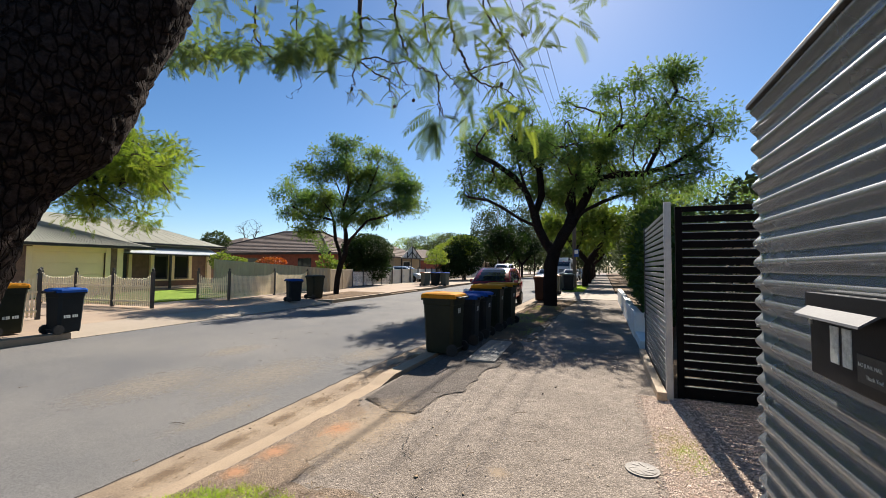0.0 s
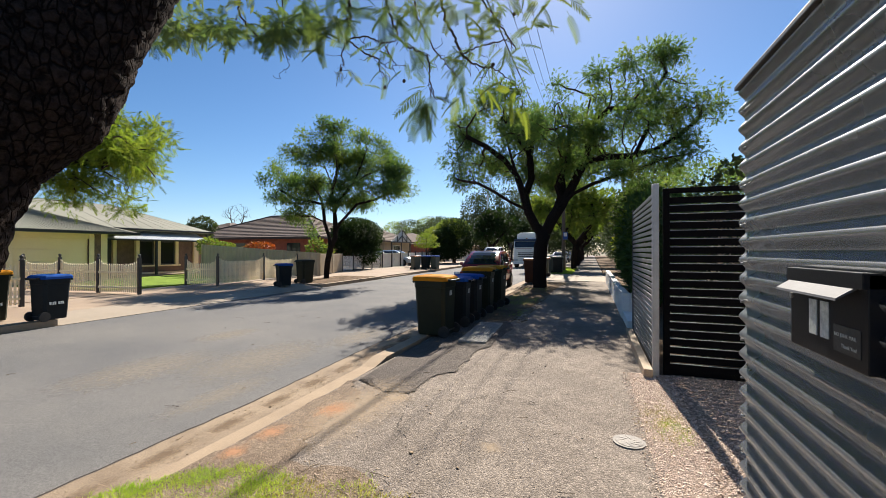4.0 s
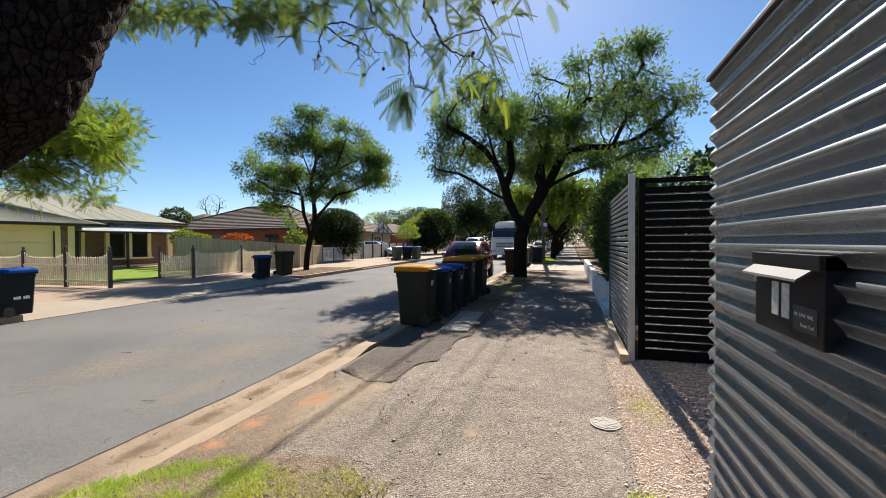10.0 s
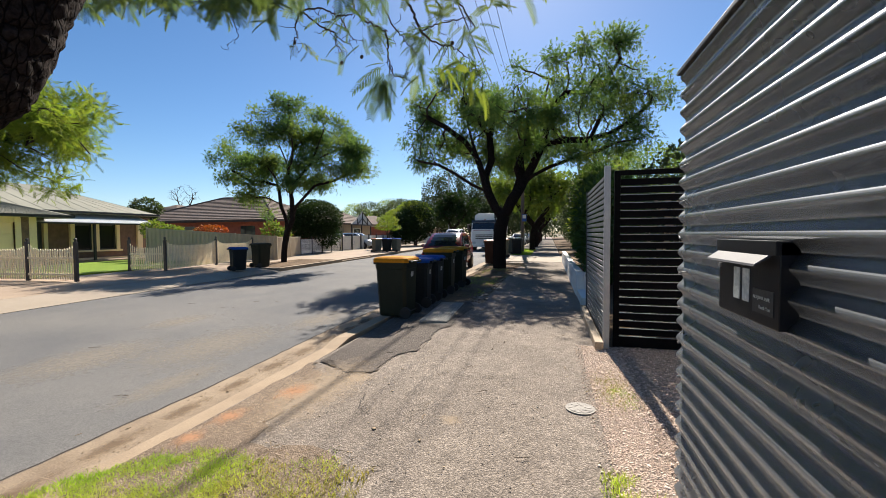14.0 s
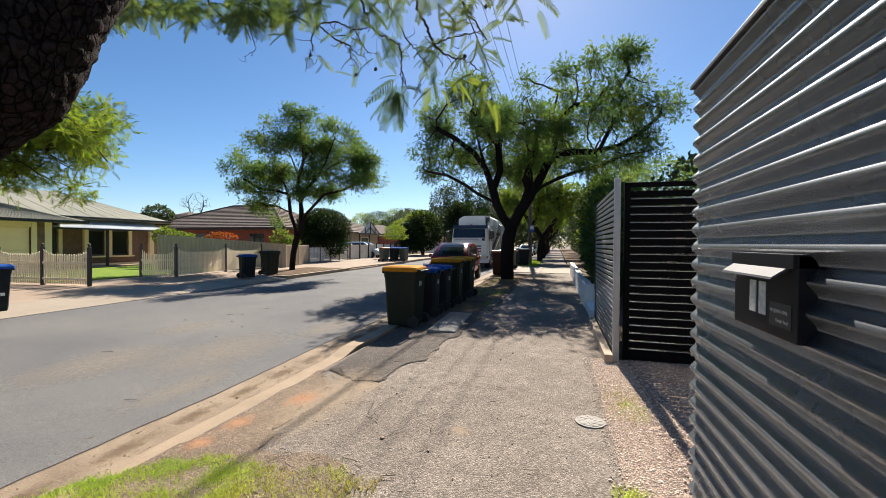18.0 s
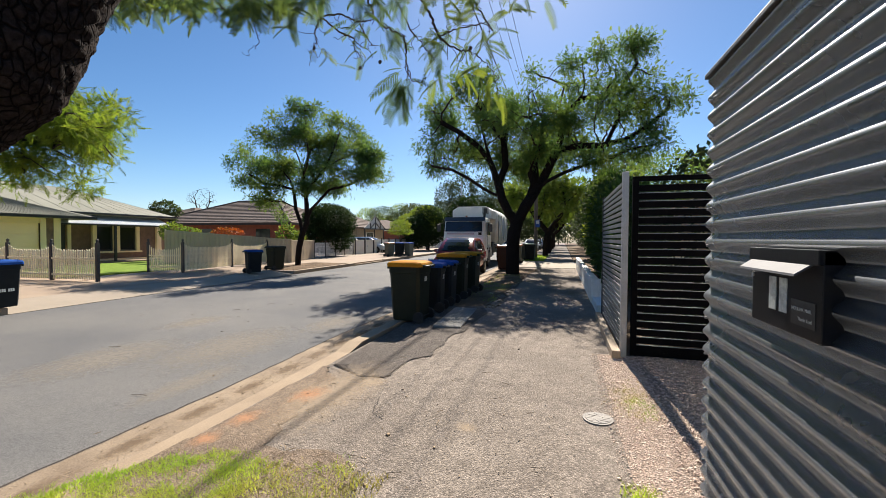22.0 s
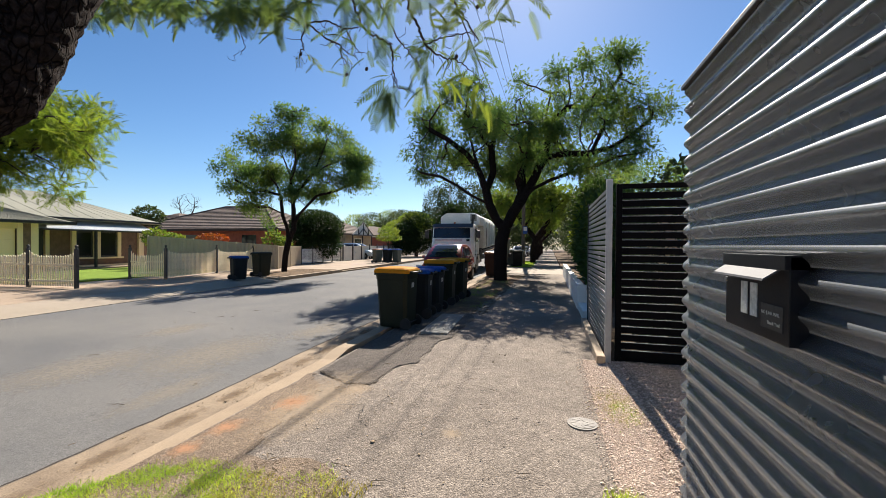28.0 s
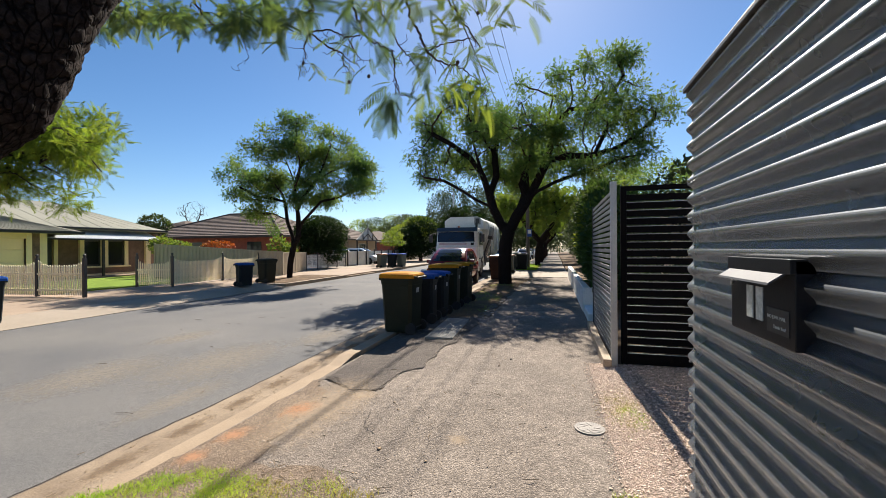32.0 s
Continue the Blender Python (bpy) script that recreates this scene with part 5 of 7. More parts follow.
blades("far_verge_grass", "sunlit verge grass beyond the crossing", 7, 14000, (-2.6, -1.3, 26, 36), 0.09, "grass")


def pebbles(name, label, seed, n, area, size, mat, dens=None, flat=0.55):
    rng = np.random.default_rng(seed)
    bm = bmesh.new()
    bmesh.ops.create_icosphere(bm, subdivisions=1, radius=1.0)
    tv = np.array([v.co[:] for v in bm.verts])
    tf = np.array([[v.index for v in f.verts] for f in bm.faces])
    bm.free()
    x, y = rng.uniform(area[0], area[1], n), rng.uniform(area[2], area[3], n)
    if dens is not None:
        keep = np.array([rng.random() < dens(a, b) for a, b in zip(x, y)])
        x, y = x[keep], y[keep]
    n = len(x)
    s = size * np.exp(rng.normal(0, 0.45, n))
    ang = rng.uniform(0, 6.28, n)
    sc = s[:, None] * np.stack([rng.uniform(0.7, 1.4, n), rng.uniform(0.6, 1.1, n), flat * rng.uniform(0.6, 1.2, n)], 1)
    v = (tv[None] * (1 + rng.normal(0, 0.12, (n, len(tv), 1)))) * sc[:, None]
    c, d = np.cos(ang)[:, None], np.sin(ang)[:, None]
    v = np.stack([v[..., 0] * c - v[..., 1] * d, v[..., 0] * d + v[..., 1] * c, v[..., 2]], 2)
    z = np.array([area_z(a, b) for a, b in zip(x, y)]) + 0.004 + 0.3 * size * flat
    v += np.stack([x, y, z], 1)[:, None]
    f = tf[None] + (np.arange(n) * len(tv))[:, None, None]
    return tagged(np_ob(name, v.reshape(-1, 3), f.reshape(-1, 3), M[mat]), label, "gravel", kind="stuff")


pebbles("gravel_stones", "loose pink and cream gravel stones", 1, 15000, (0.22, 0.72, 0.8, 4.3), 0.0042, "stone", lambda x, y: 1.0 if x > 0.34 else max(0, (x - 0.2) / 0.16))
pebbles("driveway_stones", "loose gravel stones on the driveway", 2, 9000, (0.7, 2.2, 1.3, 4.35), 0.0055, "stone")
pebbles("path_grit", "loose grit on the footpath", 3, 1500, (-2.6, 0.25, 0.9, 6), 0.003, "grit")
pebbles("soil_litter", "fallen leaves and grit on the soil", 4, 3000, (-2.64, -1.4, 7.2, 18.5), 0.016, "litter", None, 0.25)
pebbles("path_leaf_litter", "dry fallen leaves and pale chips on the footpath", 9, 320, (-2.6, 0.3, 0.9, 8), 0.006, "drylitter", lambda x, y: 1.0 if x < -1.2 else 0.3, 0.1)
pebbles("path_chip_litter", "pale stone chips on the footpath", 10, 110, (-2.6, 0.3, 0.9, 6), 0.0042, "grit", None, 0.3)
pebbles("gutter_litter", "fallen leaves and grit in the gutter", 5, 5200, (-3.36, -2.98, 0.2, 9), 0.0038, "drylitter", lambda x, y: max(0.04, 0.35 + 1.4 * noise.noise((x * 3, y * 1.5, 7))), 0.3)


def twigs(name, label, seed, n, area, size, mat):
    rr = random.Random(seed)
    bm = bmesh.new()
    for _ in range(n):
        x, y, a, L = rr.uniform(*area[:2]), rr.uniform(*area[2:]), rr.uniform(0, 6.28), size * rr.uniform(0.3, 1.3)
        z = area_z(x, y) + 0.012
        p = Vector((x, y, z))
        q = p + Vector((math.cos(a) * L, math.sin(a) * L, rr.uniform(0, 0.006)))
        cyl(bm, p, (p + q) / 2 + Vector((rr.uniform(-0.01, 0.01), rr.uniform(-0.01, 0.01), 0.004)), 0.0025, 0.0025, 4)
        cyl(bm, (p + q) / 2, q, 0.0025, 0.0012, 4)
    ob = mesh_ob(name, bm, M[mat])
    return tagged(ob, label, "litter", kind="stuff")


twigs("verge_twigs", "dry twigs and stalks among the grass", 5, 70, (-1.95, -1.25, 0.7, 1.3), 0.06, "straw")
pebbles("edge_grit", "small stones and grit in the dusty soil by the kerb", 14, 2200, (-2.7, -1.7, 1.0, 3.4), 0.0035, "grit", lambda x, y: max(0.1, (-1.7 - x)))
pebbles("verge_leaf_litter", "dry fallen leaves at the grass's ragged end", 12, 260, (-2.0, -1.2, 0.6, 1.3), 0.005, "straw", None, 0.08)
twigs("path_twigs", "fallen twigs and leaf stalks on the footpath", 1, 42, (-2.5, 0.3, 1.0, 6.0), 0.09, "drylitter")
twigs("road_twigs", "fallen twigs on the street", 2, 26, (-8, -3.4, 1.0, 9.0), 0.16, "litter")


# ---- houses ----
def hip_roof(name, x0, x1, y0, y1, z, rise, mat, parent, run=None, over=0.0, label="", rib=0):
    """A hipped roof; its ridge runs along the longer side."""
    x0, x1, y0, y1 = x0 - over, x1 + over, y0 - over, y1 + over
    lx, ly = x1 - x0, y1 - y0
    if lx >= ly:
        r = ly / 2 if run is None else run
        A, B = (x0 + r, (y0 + y1) / 2, z + rise), (x1 - r, (y0 + y1) / 2, z + rise)
        F = [(0, 1, 5, 4), (1, 2, 5), (2, 3, 4, 5), (3, 0, 4)]
    else:
        r = lx / 2 if run is None else run
        A, B = ((x0 + x1) / 2, y0 + r, z + rise), ((x0 + x1) / 2, y1 - r, z + rise)
        F = [(0, 1, 4), (1, 2, 5, 4), (2, 3, 5), (3, 0, 4, 5)]
    V = [(x0, y0, z), (x1, y0, z), (x1, y1, z), (x0, y1, z), A, B]
    V2 = [(x, y, zz - 0.12) for x, y, zz in V]
    n = len(V)
    F2 = [tuple(n + i for i in f[::-1]) for f in F]
    S = [(i, n + i, n + (i + 1) % 4, (i + 1) % 4) for i in range(4)]
    ob = py_ob(name, V + V2, F + F2 + S, mat, parent)
    if label:
        ob["label"] = label
    return ob


def ribs_on(parent, a0, a1, b0, b1, n, mat, r=0.02, name="roof_rib"):
    """Raised seams from eave line a0-a1 up to ridge line b0-b1."""
    bm = bmesh.new()
    for i in range(n + 1):
        t = i / n
        cyl(bm, Vector(a0).lerp(Vector(a1), t), Vector(b0).lerp(Vector(b1), t), r, r, 4)
    return part(name, bm, mat, parent)


def window(parent, x, y0, y1, z0, z1, mat_frame="cream"):
    """A window in a wall that faces +x."""
    w = part("window", bx(x - 0.02, x + 0.012, y0, y1, z0, z1), M["window"], parent, "dark glazed window")
    fr = bmesh.new()
    for a in ((y0 - 0.05, y0 + 0.03, z0, z1), (y1 - 0.03, y1 + 0.05, z0, z1), (y0 - 0.05, y1 + 0.05, z1 - 0.03, z1 + 0.05), (y0 - 0.05, y1 + 0.05, z0 - 0.06, z0 + 0.03)):
        box(fr, x - 0.01, x + 0.04, *a)
    part("window_frame", fr, M[mat_frame], w)
    return w


hx = -24.5
house = thing("brick_house", "single storey brown brick house with pale green metal roof", "house")
# walls: front wall with its window openings filled by frames and glass
part("wall", bx(hx - 9, hx - 0.25, 11.0, 19.3, 0, 2.5), M["brick"], house)
for y0, y1 in ((13.55, 13.72), (14.73, 14.93), (15.80, 16.15), (17.09, 17.28), (18.36, 18.66)):
    part("pier", bx(hx - 0.25, hx - 0.1, y0, y1, 0.62 if 14 < y0 < 18 else 0.1, 2.5), M["creamwall"], house, "cream rendered pier")
part("sill_band", bx(hx - 0.25, hx - 0.06, 14.6, 17.4, 0.53, 0.62, 0.01), M["creamwall"], house, "cream sill below the windows")
part("plinth", bx(hx - 0.25, hx - 0.12, 13.5, 19.3, 0, 0.2), M["creamwall"], house)
for y0, y1 in ((14.98, 15.75), (16.2, 17.04)):
    window(house, hx - 0.24, y0, y1, 0.68, 2.0, "darkpost")
part("front_door", bx(hx - 0.26, hx - 0.2, 12.6, 13.5, 0.1, 2.1), M["darkpost"], house, "dark front door")
# verandah
part("verandah_roof", pr([(hx + 1.0, 2.08), (hx + 1.0, 2.12), (hx - 0.2, 2.64), (hx - 0.2, 2.60)], "y", 11.95, 18.4), M["vertin"], house, "white corrugated verandah roof")
part("gutter", bx(hx + 0.98, hx + 1.06, 11.95, 18.4, 2.02, 2.10, 0.01), M["darkpost"], house)
ribs_on(house, (hx + 1.0, 12.0, 2.12), (hx + 1.0, 18.35, 2.12), (hx - 0.2, 12.0, 2.64), (hx - 0.2, 18.35, 2.64), 46, M["vertin"], 0.012, "verandah_corrugation")
for y in (12.2, 15.2, 18.2):
    part("verandah_post", bx(hx + 0.85, hx + 0.95, y - 0.05, y + 0.05, 0, 2.1), M["darkpost"], house, "dark verandah post")
part("verandah_floor", bx(hx - 0.2, hx + 1.1, 12.4, 19.4, -0.05, 0.1), M["paving"], house)
part("roof_gutter", bx(hx + 0.47, hx + 0.56, 12.9, 19.3, 2.62, 2.72, 0.01), M["darkpost"], house, "dark roof gutter")
hip_roof("roof", hx - 9.4, hx + 0.5, 8.0, 19.25, 2.70, 1.68, M["rooftin"], house, run=3.2, label="pale green ribbed metal roof")
ribs_on(house, (hx + 0.5, 12.6, 2.70), (hx + 0.5, 15.5, 2.70), (hx - 4.45, 12.6, 4.38), (hx - 4.45, 15.5, 4.38), 4, M["rooftin"], 0.014)
ribs_on(house, (hx + 0.5, 16.2, 2.70), (hx + 0.5, 19.1, 2.70), (hx - 4.45, 15.95, 4.38), (hx - 4.45, 16.05, 4.38), 4, M["rooftin"], 0.012)
# garage wing, nearer the street
gx = -22.3
part("garage_wall", bx(gx - 6, gx - 0.22, 6.2, 11.9, 0, 2.3), M["brick"], house)
for y0, y1, wm in ((6.2, 8.45, "brick"), (11.36, 11.64, "brick"), (11.65, 11.92, "creamwall")):
    part("garage_pier", bx(gx - 0.22, gx, y0, y1, 0, 2.3), M[wm], house)
part("garage_lintel", bx(gx - 0.22, gx, 8.45, 11.35, 2.02, 2.3), M["creamwall"], house)
gd = part("garage_door", bx(gx - 0.2, gx - 0.12, 8.45, 11.15, 0.0, 2.02), M["garage"], house, "cream panel lift garage door")
for k in range(4):
    part("door_panel", bx(gx - 0.12, gx - 0.095, 8.5, 11.1, 0.04 + 0.5 * k, 0.5 + 0.5 * k, 0.008), M["garage"], gd)
for a in ((8.25, 8.45, 0, 2.2), (11.15, 11.35, 0, 2.2)):
    part("door_trim", bx(gx - 0.01, gx + 0.03, a[0], a[1], a[2], a[3]), M["creamwall"], house)
hip_roof("garage_roof", gx - 7, gx + 0.5, 5.6, 13.1, 2.36, 1.35, M["rooftin"], house, run=3.75, label="pale green ribbed metal roof")
ribs_on(house, (gx + 0.5, 5.9, 2.37), (gx + 0.5, 12.8, 2.37), (gx - 3.2, 9.3, 3.7), (gx - 3.2, 9.4, 3.7), 44, M["rooftin"], 0.009)
part("fascia", bx(gx + 0.48, gx + 0.56, 5.6, 13.1, 2.26, 2.38), M["darkpost"], house)

h2 = thing("red_brick_house", "red brick bungalow with brown tiled hip roof", "house")
part("wall", bx(-38.2, -23.3, 29.4, 39.3, 0, 2.6), M["redbrick"], h2)
for y0, y1 in ((-33.5, -31.7), (-26.7, -25.2)):
    sw = part("window", bx(y0, y1, 29.37, 29.42, 1.0, 2.2), M["window"], h2, "dark glazed window")
    part("window_frame", bx(y0 - 0.06, y1 + 0.06, 29.35, 29.39, 0.92, 1.0), M["white"], sw)
part("fascia", bx(-39.0, -22.5, 28.52, 28.65, 2.54, 2.72), M["tilegap"], h2, "dark eave gutter")


def tiled_plane(parent, e0, e1, t0, t1, courses, mat):
    """Courses of overlapping tiles from an eave e0-e1 to a top line t0-t1."""
    e0, e1, t0, t1 = (Vector(v) for v in (e0, e1, t0, t1))
    n = (e1 - e0).cross(t0 - e0).normalized()
    if n.z < 0:
        n = -n
    for k in range(courses):
        a, b = k / courses, (k + 1) / courses
        p = [e0.lerp(t0, a), e1.lerp(t1, a), e1.lerp(t1, b), e0.lerp(t0, b)]
        V = [p[0] + n * 0.07, p[1] + n * 0.07, p[2] + n * 0.02, p[3] + n * 0.02, p[0] + n * 0.02, p[1] + n * 0.02]
        py_ob("tile_course", [tuple(v) for v in V], [(0, 1, 2, 3), (4, 5, 1, 0)], mat, parent)


hip_roof("roof", -39.0, -22.5, 28.6, 40.2, 2.7, 2.49, M["tiles"], h2)
tiled_plane(h2, (-39.0, 28.6, 2.7), (-22.5, 28.6, 2.7), (-33.2, 34.4, 5.19), (-28.3, 34.4, 5.19), 15, M["tiles"])
tiled_plane(h2, (-22.5, 28.6, 2.7), (-22.5, 40.2, 2.7), (-28.3, 34.4, 5.19), (-28.3, 34.41, 5.19), 15, M["tiles"])
part("ridge_cap", cy((-33.2, 34.4, 5.23), (-28.3, 34.4, 5.23), 0.11, seg=8), M["tiles"], h2)
for a, b in (((-39.0, 28.6, 2.75), (-33.2, 34.4, 5.23)), ((-22.5, 28.6, 2.75), (-28.3, 34.4, 5.23))):
    part("hip_cap", cy(a, b, 0.10, seg=8), M["tilegap"], h2, "dark hip tiles")
part("rear_wing_wall", bx(-47.6, -38.3, 33.0, 43.0, 0, 2.6), M["redbrick"], h2)
hip_roof("rear_wing_roof", -48.6, -37.4, 32.3, 44.2, 2.7, 2.3, M["tiles"], h2)
tiled_plane(h2, (-48.6, 32.3, 2.7), (-37.4, 32.3, 2.7), (-43.0, 37.9, 5.0), (-42.99, 37.9, 5.0), 14, M["tiles"])

h3 = thing("gabled_house", "cream house with a dark half-timbered gable", "house")
part("wall", bx(-31, -22.4, 40.2, 47.3, 0, 2.6), M["tanwall"], h3)
for y in (40.7, 43.2, 45.7):
    part("verandah_post", bx(-21.75, -21.63, y - 0.06, y + 0.06, 0, 2.5), M["darkpost"], h3, "dark verandah post")
hip_roof("roof", -32, -21.9, 39.5, 48, 2.6, 2.0, M["tiles"], h3)
tiled_plane(h3, (-32, 39.5, 2.6), (-21.9, 39.5, 2.6), (-27.75, 43.75, 4.6), (-26.15, 43.75, 4.6), 10, M["tiles"])
tiled_plane(h3, (-21.9, 39.5, 2.6), (-21.9, 48, 2.6), (-26.15, 43.74, 4.6), (-26.15, 43.76, 4.6), 10, M["tiles"])
part("gable_wall", pr([(40.6, 2.55), (45.8, 2.55), (43.2, 3.95)], "x", -21.75, -21.6), M["white"], h3, "white gable panel")
gt = bmesh.new()
for a, b in (((40.4, 2.5), (43.2, 4.05)), ((46.0, 2.5), (43.2, 4.05)), ((40.4, 2.5), (46.0, 2.5)), ((43.2, 2.5), (43.2, 4.0)), ((41.8, 2.5), (43.2, 3.3)), ((44.6, 2.5), (43.2, 3.3)), ((41.9, 2.5), (41.9, 3.2)), ((44.5, 2.5), (44.5, 3.2))):
    cyl(gt, (-21.57, *a), (-21.57, *b), 0.07, 0.07, 4)
part("gable_timber", gt, M["darkpost"], h3, "dark timber framing")
part("gable_finial", cy((-21.6, 43.2, 3.9), (-21.6, 43.2, 4.7), 0.05, 0.02, 6), M["darkpost"], h3)
window(h3, -22.38, 42.4, 44.2, 0.8, 2.1, "white")

for x0, x1, y0, y1, wm, lab in ((-38, -23, 58, 72, "redbrick", "distant brick house with tiled roof"), (-40, -24, 80, 96, "tanwall", "distant cream house with tiled roof"), (6, 16, 40, 52, "redbrick", "brick house behind garden trees"), (4, 14, 12, 26, "creamwall", "cream house behind the planted garden"), (3, 12, -12, 0, "creamwall", "cream house behind the sheet fence"), (-36, -23, -16, 3, "redbrick", "brick house with tiled roof behind trees")):
    hh = thing("house", lab, "house")
    part("wall", bx(x0, x1, y0, y1, 0, 2.6), M[wm], hh)
    hip_roof("roof", x0, x1, y0, y1, 2.6, 2.0, M["tiles"], hh, over=0.5)
    fx = x1 if x1 < 0 else x0
    for k in range(2):
        yy = y0 + (y1 - y0) * (0.25 + 0.45 * k)
        part("window", bx(fx - 0.03, fx + 0.03, yy, yy + 1.6, 0.9, 2.1), M["window"], hh)

# ---- trees ----
# the leaning tree beside the camera
near = make_tree("jacaranda_tree", "leaning jacaranda with rough dark bark beside the kerb", 3,
    [[(-2.12, -0.78, -0.1), (-2.12, -0.74, 0.5), (-2.10, -0.66, 0.95), (-2.05, -0.545, 1.39), (-1.96, -0.40, 1.83), (-1.80, -0.24, 2.18), (-1.60, -0.06, 2.62), (-1.45, 0.15, 3.1), (-1.37, 0.5, 3.55)],
     (5, [(-2.2, -0.28, 2.22), (-2.75, -0.36, 2.42), (-3.4, -0.55, 2.95)]), (8, [(-1.25, 1.2, 4.15), (-1.2, 1.9, 4.5), (-1.1, 2.3, 4.6)]), (8, [(-1.9, 1.0, 4.2), (-2.4, 1.6, 4.55), (-2.5, 2.2, 4.6), (-3.2, 2.4, 4.7), (-4.2, 2.5, 4.8)])],
    [((-2.0, 0.9, 5.0), (1.3, 1.0, 0.4)), ((-3.6, -1.6, 4.8), (1.0, 1.2, 0.5)), ((-3.9, 2.4, 4.85), (1.3, 0.6, 0.3)), ((-2.0, 2.4, 4.75), (1.2, 0.5, 0.3)), ((-0.7, 2.4, 4.65), (0.7, 0.5, 0.3))],
    0.13, 0.006, n_attr=340, leaf="leafnear", per=2, leaf_len=0.29, pairs=12, width=0.0055, pinna=0.068, step=0.14, kill=0.2, spread=0.09, clump=(50, 0.3), seg=28, split=0.05, droop=0.25, down=0.1, reach=1.6, bias=0.0, sub=4)
EYE = np.array((-0.084, -1.11, 1.437))


def bark_limb(name, pts, radii, seg=84, sub=22):
    """A thick limb along a smooth line, its bark broken into plates."""
    C = smooth_path(pts, sub)
    R = np.interp(np.linspace(0, len(pts) - 1, len(C)), range(len(pts)), radii)
    V, F = [], []
    for i, (c, r) in enumerate(zip(C, R)):
        d = np.array(C[min(i + 1, len(C) - 1)]) - np.array(C[max(i - 1, 0)])
        d /= np.linalg.norm(d)
        u = np.cross(d, (0.31, 0.87, 0.23))
        u /= np.linalg.norm(u)
        v = np.cross(d, u)
        for j in range(seg):
            a = 2 * math.pi * j / seg
            n = u * math.cos(a) + v * math.sin(a)
            q = np.array(c) + n * r
            cells = noise.voronoi((q[0] * 21, q[1] * 21, q[2] * 13), distance_metric="DISTANCE")[0]
            plate = min(cells[1] - cells[0], 0.35)
            bulge = 0.03 * noise.noise((q[0] * 4, q[1] * 4, q[2] * 3)) + 0.028 * plate + 0.006 * noise.noise(tuple(q * 30))
            V.append(q + n * bulge - np.array(TREE["off"]))
    for i in range(len(C) - 1):
        for j in range(seg):
            F.append((i * seg + j, i * seg + (j + 1) % seg, (i + 1) * seg + (j + 1) % seg, (i + 1) * seg + j))
    F.append(tuple(range(seg))[::-1])
    F.append(tuple((len(C) - 1) * seg + j for j in range(seg)))
    return py_ob(name, [tuple(p) for p in V], F, M["bark"], near, True)


bark_limb("bole", [(-2.12, -0.80, -0.1), (-2.13, -0.75, 0.5), (-2.10, -0.66, 0.95), (-2.055, -0.555, 1.35), (-2.01, -0.485, 1.62), (-1.96, -0.41, 1.80), (-1.87, -0.32, 2.0), (-1.78, -0.22, 2.2), (-1.62, -0.10, 2.5)], (0.32, 0.272, 0.262, 0.248, 0.222, 0.206, 0.254, 0.222, 0.155))
bark_limb("limb", [(-1.80, -0.24, 2.2), (-1.60, -0.06, 2.62), (-1.45, 0.15, 3.1), (-1.37, 0.5, 3.55), (-1.25, 1.2, 4.15)], (0.19, 0.14, 0.13, 0.115, 0.085), 56)
bark_limb("limb", [(-1.85, -0.27, 2.08), (-2.2, -0.28, 2.22), (-2.75, -0.36, 2.42), (-3.4, -0.55, 2.95)], (0.13, 0.10, 0.09, 0.08), 48)


def nearer(x, z, y, to_y):
    """The place at depth to_y on the line from the eye through (x, y, z)."""
    return EYE + (np.array((x, y, z)) - EYE) * (to_y - EYE[1]) / (y - EYE[1])


rw = np.random.default_rng(8)
TWIG_TIPS = []


def hanging_twig(pts, r0, r1, spurs, depth=0.0, length=0.14):
    """A crooked twig through (x, z) places, with curling side spurs, as one part of the tree."""
    main = smooth_path([nearer(x, z, 2.5, 2.5 + depth + rw.normal(0, 0.03)) for x, z in pts], 7)
    P = [p + rw.normal(0, 0.006, 3) for p in main]
    A = [-1] + list(range(len(P) - 1))
    for k in rw.choice(np.arange(3, len(main)), min(spurs, len(main) - 3), replace=False):
        d = np.array((rw.normal(0, 0.8), rw.normal(0, 0.5), rw.uniform(-1.0, 0.3)))
        d /= np.linalg.norm(d)
        last, q = int(k), P[k]
        for i in range(rw.integers(4, 9)):
            d = d + rw.normal(0, 0.42, 3) + (0, 0, -0.08)
            d /= np.linalg.norm(d)
            q = q + d * length / 6
            P.append(q)
            A.append(last)
            last = len(P) - 1
        TWIG_TIPS.append((q, d))
    V, F, r, kids = tubes(np.array(P), np.array(A), r1, r0, seg=6)
    return np_ob("hanging_twig", V - TREE["off"], F, M["twig"], near, True)


hanging_twig([(-2.45, 4.55), (-2.45, 4.1), (-2.42, 3.85), (-2.48, 3.68), (-2.45, 3.59)], 0.024, 0.011, 2)
hanging_twig([(-2.46, 3.62), (-2.33, 3.52), (-2.2, 3.42), (-2.09, 3.36), (-2.08, 3.25), (-1.97, 3.17)], 0.009, 0.0025, 13)
hanging_twig([(-2.46, 3.62), (-2.52, 3.49), (-2.50, 3.40), (-2.53, 3.36), (-2.55, 3.29), (-2.62, 3.32)], 0.008, 0.0022, 9)
hanging_twig([(-2.46, 3.63), (-2.23, 3.62), (-2.05, 3.52), (-1.9, 3.52)], 0.008, 0.003, 9)
hanging_twig([(-2.05, 3.54), (-1.98, 3.42), (-1.92, 3.32), (-1.86, 3.25)], 0.006, 0.0022, 8)
